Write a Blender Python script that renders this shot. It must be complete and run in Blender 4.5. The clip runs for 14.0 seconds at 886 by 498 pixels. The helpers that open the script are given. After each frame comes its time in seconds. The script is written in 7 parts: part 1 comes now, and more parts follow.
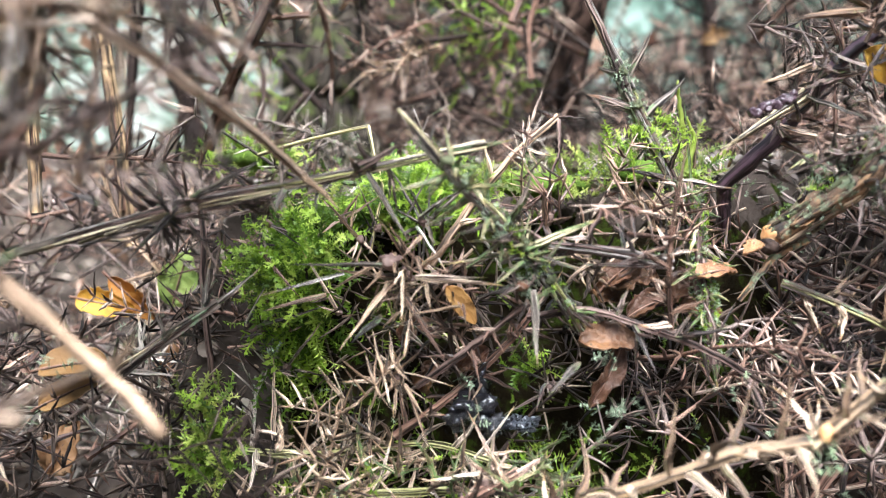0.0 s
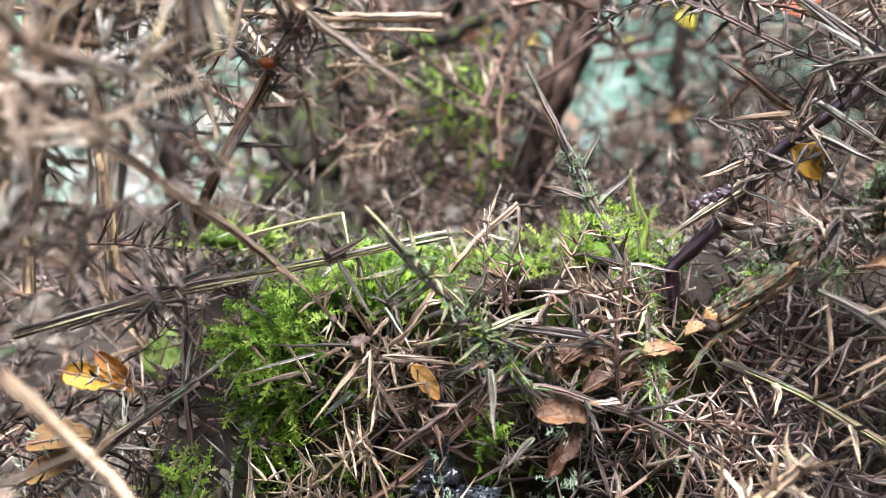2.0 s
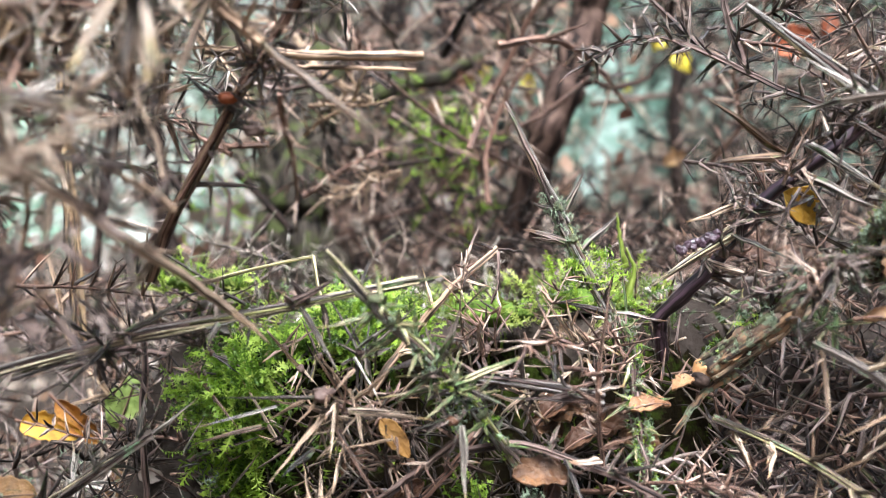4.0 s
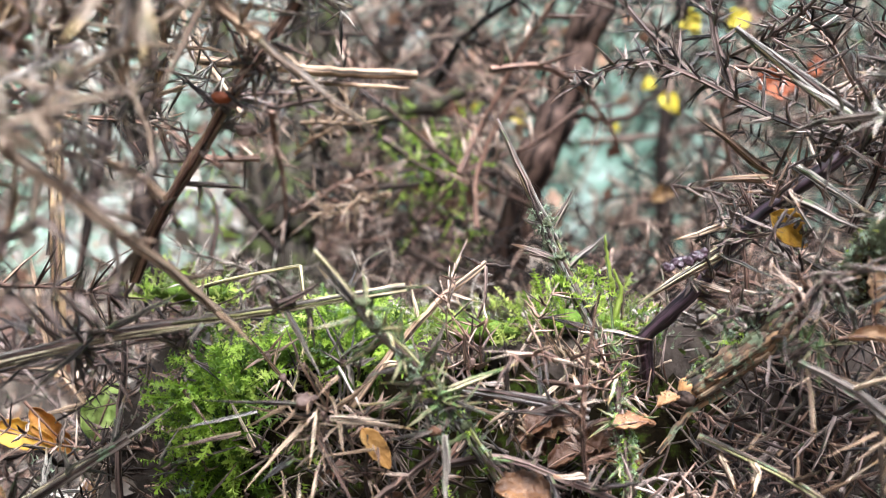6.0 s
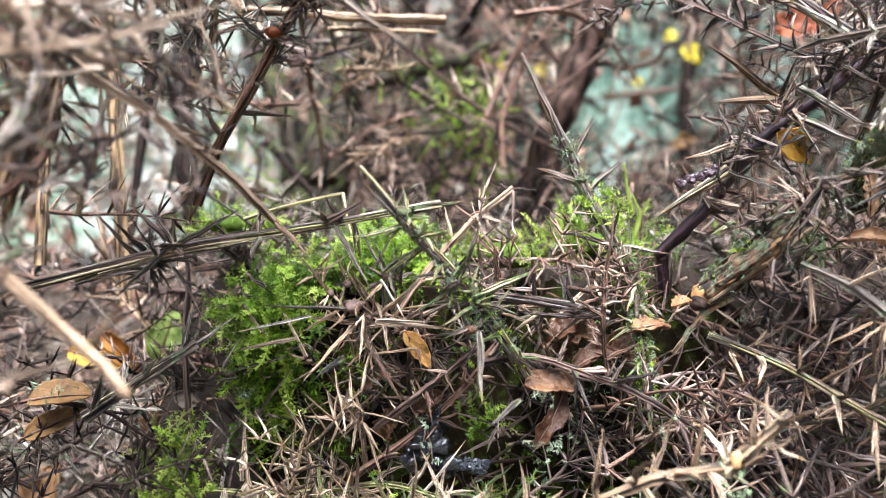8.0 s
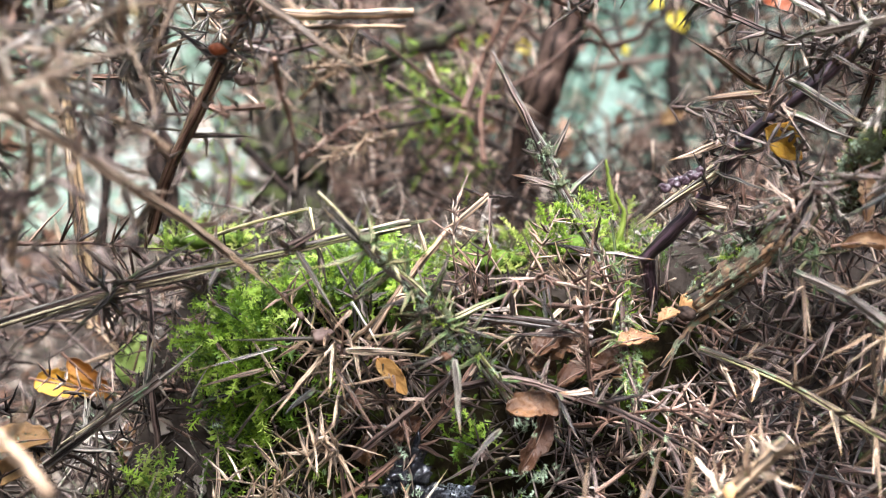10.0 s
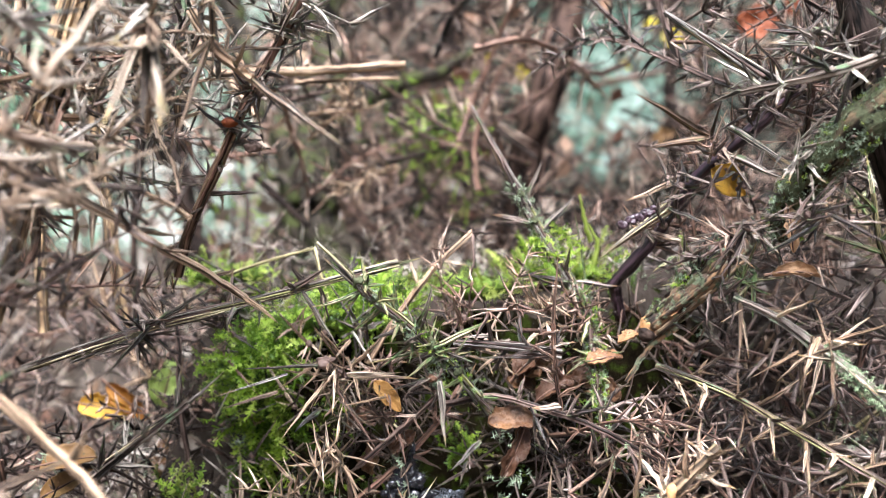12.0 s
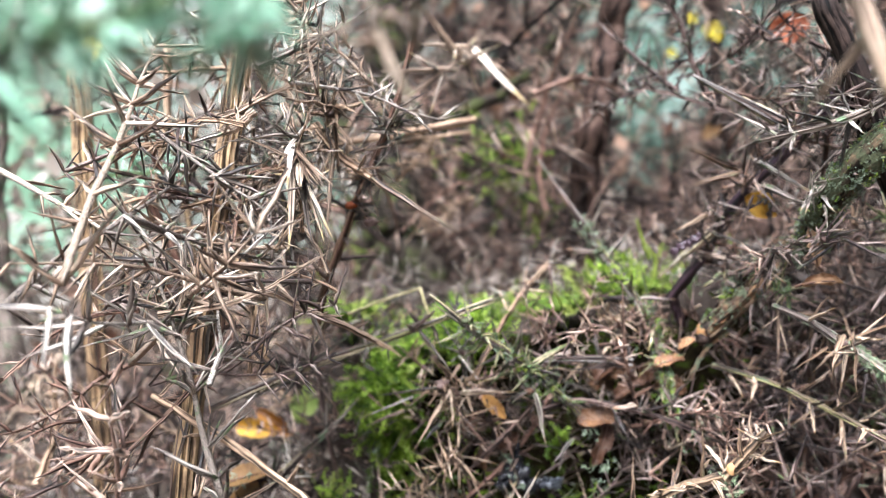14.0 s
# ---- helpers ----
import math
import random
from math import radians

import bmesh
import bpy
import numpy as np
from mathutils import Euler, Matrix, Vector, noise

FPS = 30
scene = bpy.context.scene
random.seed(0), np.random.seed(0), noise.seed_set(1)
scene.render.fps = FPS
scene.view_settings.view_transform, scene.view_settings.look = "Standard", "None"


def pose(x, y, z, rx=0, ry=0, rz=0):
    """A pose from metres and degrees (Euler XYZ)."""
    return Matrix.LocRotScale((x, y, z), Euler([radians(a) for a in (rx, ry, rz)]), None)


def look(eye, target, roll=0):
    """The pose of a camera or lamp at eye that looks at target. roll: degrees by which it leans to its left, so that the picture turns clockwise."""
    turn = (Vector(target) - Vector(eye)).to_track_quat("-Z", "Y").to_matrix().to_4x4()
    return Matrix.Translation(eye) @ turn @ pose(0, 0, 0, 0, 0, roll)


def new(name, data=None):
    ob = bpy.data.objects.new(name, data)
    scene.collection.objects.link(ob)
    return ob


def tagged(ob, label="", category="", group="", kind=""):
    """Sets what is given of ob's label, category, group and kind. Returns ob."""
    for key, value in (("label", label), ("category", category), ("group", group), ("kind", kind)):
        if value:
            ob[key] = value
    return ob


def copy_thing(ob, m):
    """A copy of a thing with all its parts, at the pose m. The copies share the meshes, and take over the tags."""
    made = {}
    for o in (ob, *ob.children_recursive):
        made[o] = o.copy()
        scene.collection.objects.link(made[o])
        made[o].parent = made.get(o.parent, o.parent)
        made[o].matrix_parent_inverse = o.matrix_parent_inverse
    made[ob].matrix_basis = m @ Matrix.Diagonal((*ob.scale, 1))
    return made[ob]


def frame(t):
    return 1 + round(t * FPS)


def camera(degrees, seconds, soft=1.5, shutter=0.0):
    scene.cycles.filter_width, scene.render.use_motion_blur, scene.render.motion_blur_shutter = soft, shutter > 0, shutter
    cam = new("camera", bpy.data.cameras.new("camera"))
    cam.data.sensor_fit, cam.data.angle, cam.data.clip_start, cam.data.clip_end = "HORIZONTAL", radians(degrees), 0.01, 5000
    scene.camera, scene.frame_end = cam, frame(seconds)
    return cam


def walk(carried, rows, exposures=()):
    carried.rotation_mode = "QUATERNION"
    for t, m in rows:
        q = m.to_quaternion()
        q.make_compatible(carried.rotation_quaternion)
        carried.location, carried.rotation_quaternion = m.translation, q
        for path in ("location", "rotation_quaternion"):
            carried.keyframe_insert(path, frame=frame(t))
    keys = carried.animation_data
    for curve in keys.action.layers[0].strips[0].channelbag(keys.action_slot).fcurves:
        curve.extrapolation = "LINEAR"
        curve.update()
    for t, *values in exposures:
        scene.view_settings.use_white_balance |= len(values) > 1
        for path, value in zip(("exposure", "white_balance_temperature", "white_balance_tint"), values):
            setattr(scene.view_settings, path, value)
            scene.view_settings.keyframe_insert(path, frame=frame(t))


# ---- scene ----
# ---- camera ----
cam = camera(58.4, 14.0, soft=1.0)
cam.data.dof.use_dof = True
cam.data.dof.focus_distance = 0.208
cam.data.dof.aperture_fstop = 10.3
# seconds, eye, yaw, pitch, roll
ROWS = [
    (0, -0.00116, 0.00022, 0.10908, -0.419, -8.225, 0.504),
    (0.5, -0.00619, -0.00659, 0.10343, -0.667, -7.515, 0.828),
    (1, -0.00511, -0.00803, 0.09817, -1.181, -7.346, 0.698),
    (1.5, 0.00216, -0.00899, 0.10628, -0.983, -5.773, 0.776),
    (2, 0.00469, -0.01412, 0.11671, -1.126, -3.965, 0.568),
    (2.5, 0.00774, -0.02019, 0.12754, -1.112, -2.903, 0.365),
    (2.7, 0.00912, -0.02135, 0.12750, -0.981, -2.681, 0.278),
    (4.8, 0.01237, 0.00534, 0.11198, -1.140, 0.648, 1.879),
    (5, 0.01111, 0.00223, 0.11530, -1.287, 1.073, 2.140),
    (5.5, 0.01269, 0.00172, 0.11319, -1.728, 1.990, 2.614),
    (6, 0.01190, -0.00285, 0.10941, -1.791, 2.152, 2.756),
    (6.5, 0.01154, -0.00754, 0.10237, -1.468, 1.877, 2.737),
    (7, 0.00821, -0.01520, 0.08936, -1.128, 1.199, 2.687),
    (7.5, 0.00599, -0.02344, 0.08556, -0.583, 0.690, 2.377),
    (8, 0.01020, -0.02164, 0.09583, -0.029, -0.042, 1.771),
    (8.2, 0.01225, -0.02098, 0.09883, 0.350, -0.319, 1.565),
    (10.5, 0.01855, -0.00839, 0.10962, -0.161, -2.607, -1.178),
    (11, 0.02256, -0.01741, 0.11049, 0.489, -2.534, -1.671),
    (11.5, 0.02559, -0.02712, 0.11179, 1.266, -2.566, -2.087),
    (12, 0.02709, -0.03759, 0.11804, 1.450, -2.066, -2.382),
    (12.5, 0.02511, -0.05136, 0.12288, 2.023, -1.692, -2.651),
    (13, 0.02774, -0.05360, 0.11975, 2.609, -1.464, -3.379),
    (13.5, 0.02364, -0.06420, 0.12389, 4.067, -1.897, -5.098),
    (14, 0.02375, -0.08832, 0.14090, 6.160, -3.106, -8.108),
]
walk(cam, [(t, pose(x, y, z, 90 + pitch, 0, yaw) @ pose(0, 0, 0, 0, 0, roll)) for t, x, y, z, yaw, pitch, roll in ROWS],
     exposures=[(0.0, 2.13, 5740, 7), (2.5, 2.02, 5730, 6), (5.0, 2.04, 5740, 8), (11.0, 2.11, 5880, 9), (14.0, 1.81, 5730, 10)])

# ---- light ----
SUN_UP, SUN_ROUND = 62, 178
world = bpy.data.worlds.new("world")
scene.world = world
world.use_nodes = True
wn, wl = world.node_tree.nodes, world.node_tree.links
sky = wn.new("ShaderNodeTexSky")
sky.sky_type, sky.sun_disc = "NISHITA", False
sky.sun_elevation, sky.sun_rotation = radians(SUN_UP), radians(SUN_ROUND)
sky.air_density, sky.dust_density, sky.ozone_density = 1.0, 4.0, 1.0
wl.new(sky.outputs[0], wn["Background"].inputs[0])
wn["Background"].inputs[1].default_value = 0.024
sun = new("sun", bpy.data.lights.new("sun", "SUN"))
sun.data.energy, sun.data.angle, sun.data.color = 4.5, radians(44), (1.0, 0.97, 0.93)
away = Vector((math.sin(radians(SUN_ROUND)) * math.cos(radians(SUN_UP)), math.cos(radians(SUN_ROUND)) * math.cos(radians(SUN_UP)), math.sin(radians(SUN_UP))))
sun.matrix_world = look(away * 5, (0, 0, 0))


# ---- materials ----
def ramp_node(nt, stops):
    r = nt.nodes.new("ShaderNodeValToRGB")
    while len(r.color_ramp.elements) < len(stops):
        r.color_ramp.elements.new(0.5)
    for e, (at, c) in zip(r.color_ramp.elements, stops):
        e.position, e.color = at, (*c, 1)
    return r


def noise_node(nt, vec, scale, detail=4.0, rough=0.6):
    n = nt.nodes.new("ShaderNodeTexNoise")
    n.inputs["Scale"].default_value, n.inputs["Detail"].default_value, n.inputs["Roughness"].default_value = scale, detail, rough
    nt.links.new(vec, n.inputs["Vector"])
    return n


def mix_node(nt, fac, a, b, mode="MIX"):
    m = nt.nodes.new("ShaderNodeMix")
    m.data_type, m.blend_type = "RGBA", mode
    for value, slot in ((fac, m.inputs[0]), (a, m.inputs[6]), (b, m.inputs[7])):
        if isinstance(value, bpy.types.NodeSocket):
            nt.links.new(value, slot)
        elif isinstance(value, tuple):
            slot.default_value = (*value, 1)
        else:
            slot.default_value = value
    return m.outputs[2]


def surface(name, stops, rough=0.55, by="object", streak=(900, 45), grain=260, bump=0.35, crust=None, crust_at=0.55, crust_scale=170,
            through_light=0.0, gloss=0.5, coat=0.0, tip=None):
    """A plant surface: its tone drawn by object or by piece, streaks along it, grain, and a crust of lichen or dirt."""
    m = bpy.data.materials.new(name)
    m.use_nodes = True
    nt = m.node_tree
    bsdf = nt.nodes["Principled BSDF"]
    co = nt.nodes.new("ShaderNodeTexCoord")
    if by == "object":
        rnd = nt.nodes.new("ShaderNodeObjectInfo").outputs["Random"]
    elif by == "piece":
        rnd = nt.nodes.new("ShaderNodeNewGeometry").outputs["Random Per Island"]
    else:
        rnd = noise_node(nt, co.outputs["Object"], by, 3).outputs[0]
    grains = noise_node(nt, co.outputs["Object"], grain, 5, 0.65)
    add = nt.nodes.new("ShaderNodeMath")
    add.operation = "MULTIPLY_ADD"
    nt.links.new(grains.outputs[0], add.inputs[0])
    add.inputs[1].default_value = 0.5
    shift = nt.nodes.new("ShaderNodeMath")
    shift.operation = "SUBTRACT"
    nt.links.new(rnd, shift.inputs[0])
    shift.inputs[1].default_value = 0.25
    nt.links.new(shift.outputs[0], add.inputs[2])
    colour = ramp_node(nt, stops)
    nt.links.new(add.outputs[0], colour.inputs[0])
    out = colour.outputs[0]
    height = grains.outputs[0]
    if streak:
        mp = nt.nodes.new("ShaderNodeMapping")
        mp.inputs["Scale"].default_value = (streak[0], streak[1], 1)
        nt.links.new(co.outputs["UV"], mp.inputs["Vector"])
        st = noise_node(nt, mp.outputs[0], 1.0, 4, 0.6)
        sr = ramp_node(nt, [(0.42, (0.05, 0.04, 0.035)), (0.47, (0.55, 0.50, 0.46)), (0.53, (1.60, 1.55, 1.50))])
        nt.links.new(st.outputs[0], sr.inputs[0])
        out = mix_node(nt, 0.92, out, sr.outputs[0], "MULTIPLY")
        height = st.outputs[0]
    if crust:
        cn = noise_node(nt, co.outputs["Object"], crust_scale, 6, 0.7)
        cr = ramp_node(nt, [(crust_at, (0, 0, 0)), (crust_at + 0.06, (1, 1, 1))])
        nt.links.new(cn.outputs[0], cr.inputs[0])
        cv = noise_node(nt, co.outputs["Object"], 900, 3, 0.7)
        cc = ramp_node(nt, [(0.3, tuple(v * 0.45 for v in crust)), (0.65, crust)])
        nt.links.new(cv.outputs[0], cc.inputs[0])
        out = mix_node(nt, cr.outputs[0], out, cc.outputs[0])
    if tip:
        sep = nt.nodes.new("ShaderNodeSeparateXYZ")
        nt.links.new(co.outputs["Object"], sep.inputs[0])
        along = nt.nodes.new("ShaderNodeMath")
        along.operation = "MULTIPLY_ADD"
        nt.links.new(rnd, along.inputs[0])
        along.inputs[1].default_value = 0.5
        nt.links.new(sep.outputs[2], along.inputs[2])
        tr_ramp = ramp_node(nt, [(0.0, (0.35, 0.35, 0.35)), (0.12, (0, 0, 0)), (0.95, (0, 0, 0)), (1.0, (0.8, 0.8, 0.8))])
        half = nt.nodes.new("ShaderNodeMath")
        half.operation = "MULTIPLY"
        nt.links.new(along.outputs[0], half.inputs[0])
        half.inputs[1].default_value = 0.8
        nt.links.new(half.outputs[0], tr_ramp.inputs[0])
        out = mix_node(nt, tr_ramp.outputs[0], out, tip)
    nt.links.new(out, bsdf.inputs["Base Color"])
    rr = nt.nodes.new("ShaderNodeMapRange")
    rr.inputs["To Min"].default_value, rr.inputs["To Max"].default_value = max(0.05, rough - 0.18), min(1, rough + 0.18)
    nt.links.new(grains.outputs[0], rr.inputs["Value"])
    nt.links.new(rr.outputs[0], bsdf.inputs["Roughness"])
    bsdf.inputs["Specular IOR Level"].default_value = gloss
    bsdf.inputs["Coat Weight"].default_value = coat
    bsdf.inputs["Coat Roughness"].default_value = 0.15
    if bump:
        b = nt.nodes.new("ShaderNodeBump")
        b.inputs["Strength"].default_value, b.inputs["Distance"].default_value = bump, 0.0008
        nt.links.new(height, b.inputs["Height"])
        nt.links.new(b.outputs[0], bsdf.inputs["Normal"])
    if through_light:
        tr = nt.nodes.new("ShaderNodeBsdfTranslucent")
        nt.links.new(out, tr.inputs[0])
        ms = nt.nodes.new("ShaderNodeMixShader")
        ms.inputs[0].default_value = through_light
        nt.links.new(bsdf.outputs[0], ms.inputs[1])
        nt.links.new(tr.outputs[0], ms.inputs[2])
        nt.links.new(ms.outputs[0], nt.nodes["Material Output"].inputs["Surface"])
    return m


SAGE = (0.22, 0.30, 0.17)
SPECKS = {"grey": (0.19, 0.25, 0.12), "tan": (0.22, 0.20, 0.09), "moss": (0.14, 0.23, 0.07), "pale": (0.34, 0.36, 0.18), "dark": (0.12, 0.15, 0.06), "red": (0.16, 0.14, 0.06)}
SPECKS_AT = {"grey": 0.54, "tan": 0.57, "moss": 0.47, "pale": 0.58, "dark": 0.55, "red": 0.58}
TIPS = {"grey": (0.40, 0.28, 0.14), "tan": (0.42, 0.25, 0.10), "moss": (0.46, 0.36, 0.14), "pale": (0.55, 0.40, 0.18), "dark": (0.24, 0.13, 0.07), "red": (0.38, 0.20, 0.10)}
TONES = {
    "tan": [(0.0, (0.04, 0.025, 0.017)), (0.35, (0.195, 0.124, 0.080)), (0.6, (0.39, 0.275, 0.19)), (0.9, (0.61, 0.48, 0.37))],
    "grey": [(0.0, (0.028, 0.022, 0.02)), (0.4, (0.14, 0.11, 0.094)), (0.65, (0.31, 0.26, 0.225)), (0.9, (0.50, 0.45, 0.41))],
    "pale": [(0.0, (0.13, 0.085, 0.06)), (0.35, (0.31, 0.222, 0.162)), (0.65, (0.46, 0.355, 0.275)), (0.9, (0.61, 0.515, 0.43))],
    "dark": [(0.0, (0.022, 0.016, 0.016)), (0.4, (0.08, 0.052, 0.046)), (0.7, (0.17, 0.118, 0.104)), (0.95, (0.34, 0.27, 0.245))],
    "red": [(0.0, (0.03, 0.017, 0.014)), (0.4, (0.14, 0.078, 0.058)), (0.7, (0.30, 0.19, 0.145)), (0.95, (0.50, 0.39, 0.32))],
    "moss": [(0.0, (0.03, 0.026, 0.012)), (0.4, (0.12, 0.10, 0.048)), (0.7, (0.26, 0.22, 0.12)), (0.95, (0.46, 0.40, 0.27))],
}
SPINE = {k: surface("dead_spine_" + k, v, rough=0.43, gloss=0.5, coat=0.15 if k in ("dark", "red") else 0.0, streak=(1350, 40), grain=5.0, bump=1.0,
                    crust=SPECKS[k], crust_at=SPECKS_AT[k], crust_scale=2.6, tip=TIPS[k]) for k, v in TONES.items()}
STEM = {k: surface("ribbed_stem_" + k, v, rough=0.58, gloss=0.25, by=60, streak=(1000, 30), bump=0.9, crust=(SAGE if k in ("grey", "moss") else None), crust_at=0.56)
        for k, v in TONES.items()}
STEM["straw"] = surface("straw_ridge", [(0.1, (0.28, 0.235, 0.14)), (0.4, (0.50, 0.43, 0.28)), (0.7, (0.63, 0.56, 0.41)), (1.0, (0.74, 0.68, 0.55))], by=90, streak=(1500, 60), grain=500, bump=0.8, rough=0.72, gloss=0.15)
STEM["olive"] = surface("olive_ridge", [(0.1, (0.112, 0.112, 0.039)), (0.4, (0.225, 0.225, 0.095)), (0.7, (0.359, 0.348, 0.190)), (1.0, (0.471, 0.450, 0.303))], by=90, streak=(1500, 60), grain=500, bump=0.8, rough=0.72, gloss=0.15)
STEM["ash"] = surface("grey_ridge", [(0.1, (0.099, 0.087, 0.084)), (0.4, (0.198, 0.178, 0.167)), (0.7, (0.281, 0.262, 0.251)), (1.0, (0.380, 0.356, 0.342))], by=90, streak=(1500, 60), grain=500, bump=0.8, rough=0.72, gloss=0.15)
STEM["twig"] = surface("tan_brown_twig", [(0.1, (0.05, 0.032, 0.02)), (0.45, (0.17, 0.115, 0.07)), (0.7, (0.28, 0.195, 0.125)), (1.0, (0.42, 0.32, 0.22))], by=80, streak=(900, 40), bump=0.6, rough=0.6,
                       crust=(0.20, 0.24, 0.13), crust_at=0.60, crust_scale=200)
STEM["lichen"] = surface("stem_with_lichen", TONES["grey"], by=60, streak=(1400, 30), bump=0.9, crust=(0.23, 0.28, 0.17), crust_at=0.54, crust_scale=240)
STEM["plum"] = surface("smooth_dark_red_bark", [(0.0, (0.014, 0.008, 0.013)), (0.5, (0.04, 0.022, 0.032)), (1.0, (0.09, 0.055, 0.068))], rough=0.4, by=40,
                       streak=(700, 40), bump=0.3, coat=0.15)
STEM["stalk"] = surface("stripped_stalk_bark", [(0.15, (0.05, 0.030, 0.020)), (0.4, (0.18, 0.115, 0.065)), (0.65, (0.36, 0.25, 0.14)), (0.95, (0.52, 0.42, 0.29))],
                        by=140, streak=(900, 40), bump=0.9, rough=0.65)
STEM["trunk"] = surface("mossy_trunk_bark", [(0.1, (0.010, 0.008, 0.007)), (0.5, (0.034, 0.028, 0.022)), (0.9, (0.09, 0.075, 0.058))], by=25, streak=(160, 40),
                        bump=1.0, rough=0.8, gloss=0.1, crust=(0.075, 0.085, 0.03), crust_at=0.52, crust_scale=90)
STEM["bough"] = surface("lichened_bough_bark", [(0.2, (0.02, 0.014, 0.011)), (0.5, (0.10, 0.062, 0.04)), (0.85, (0.34, 0.20, 0.10))], by=130, streak=(500, 60),
                        bump=1.0, rough=0.7, crust=(0.20, 0.235, 0.14), crust_at=0.53, crust_scale=330)
STEM["russet"] = surface("russet_gorse_bark", [(0.1, (0.012, 0.007, 0.006)), (0.5, (0.05, 0.031, 0.025)), (0.9, (0.14, 0.092, 0.072))], by=45, streak=(160, 30), bump=1.0, rough=0.8, gloss=0.12)
STEM["mossy"] = surface("mossy_bough_bark", [(0.15, (0.012, 0.010, 0.008)), (0.5, (0.06, 0.045, 0.030)), (0.9, (0.20, 0.14, 0.085))], by=130, streak=(500, 60), bump=1.0, rough=0.8, gloss=0.15, crust=(0.11, 0.12, 0.065), crust_at=0.46, crust_scale=240)
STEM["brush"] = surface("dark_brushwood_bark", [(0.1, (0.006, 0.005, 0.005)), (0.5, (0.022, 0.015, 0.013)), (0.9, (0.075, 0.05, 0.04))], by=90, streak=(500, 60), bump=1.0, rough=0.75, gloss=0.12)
WOOD = surface("broken_orange_wood", [(0.1, (0.35, 0.15, 0.05)), (0.5, (0.62, 0.33, 0.14)), (0.9, (0.75, 0.50, 0.28))], by=120, streak=(400, 60), rough=0.6)
STRAW = surface("dry_grass_straw", [(0.2, (0.42, 0.36, 0.17)), (0.8, (0.62, 0.55, 0.32))], by=60, streak=(1500, 40), rough=0.5, bump=0.2)
MOSS = {
    "deep": surface("deep_green_moss", [(0.0, (0.025, 0.045, 0.005)), (0.35, (0.10, 0.19, 0.014)), (0.65, (0.26, 0.41, 0.03)), (1.0, (0.46, 0.60, 0.09))], by="piece",
                    streak=None, grain=400, bump=0, rough=0.4, through_light=0.45),
    "bright": surface("bright_green_moss", [(0.0, (0.05, 0.09, 0.009)), (0.35, (0.16, 0.27, 0.02)), (0.65, (0.36, 0.52, 0.05)), (1.0, (0.56, 0.66, 0.15))], by="piece",
                      streak=None, grain=400, bump=0, rough=0.4, through_light=0.45),
    "lime": surface("yellow_green_moss", [(0.0, (0.07, 0.085, 0.02)), (0.5, (0.22, 0.28, 0.04)), (1.0, (0.55, 0.60, 0.15))], by="piece",
                    streak=None, grain=400, bump=0, rough=0.45, through_light=0.45),
    "sage": surface("grey_green_lichen", [(0.0, (0.06, 0.075, 0.045)), (0.5, (0.17, 0.21, 0.13)), (1.0, (0.36, 0.43, 0.30))], by="piece",
                    streak=None, grain=400, bump=0, rough=0.8, through_light=0.1),
    "mint": surface("mint_lichen", [(0.0, (0.15, 0.21, 0.11)), (1.0, (0.42, 0.52, 0.31))], by="piece", streak=None, grain=400, bump=0, rough=0.8),
}
SOIL = surface("damp_leaf_litter_soil", [(0.05, (0.006, 0.004, 0.003)), (0.4, (0.028, 0.021, 0.017)), (0.7, (0.078, 0.060, 0.050)), (1.0, (0.17, 0.135, 0.115))], by=35,
               streak=None, grain=420, bump=1.0, rough=0.85, gloss=0.06, crust=(0.045, 0.06, 0.015), crust_at=0.66, crust_scale=16)
CUSHION = surface("moss_cushion_base", [(0.1, (0.03, 0.045, 0.008)), (0.5, (0.08, 0.13, 0.018)), (0.9, (0.17, 0.22, 0.05))], by=90, streak=None, grain=700, bump=1.0, rough=0.8, gloss=0.1)


def leaf_surface(name, stops, rough=0.5, light=0.25):
    return surface(name, stops, rough=rough, gloss=0.45, by=110, streak=None, grain=700, bump=0.8, through_light=light, crust=(0.045, 0.028, 0.018), crust_at=0.61, crust_scale=380)


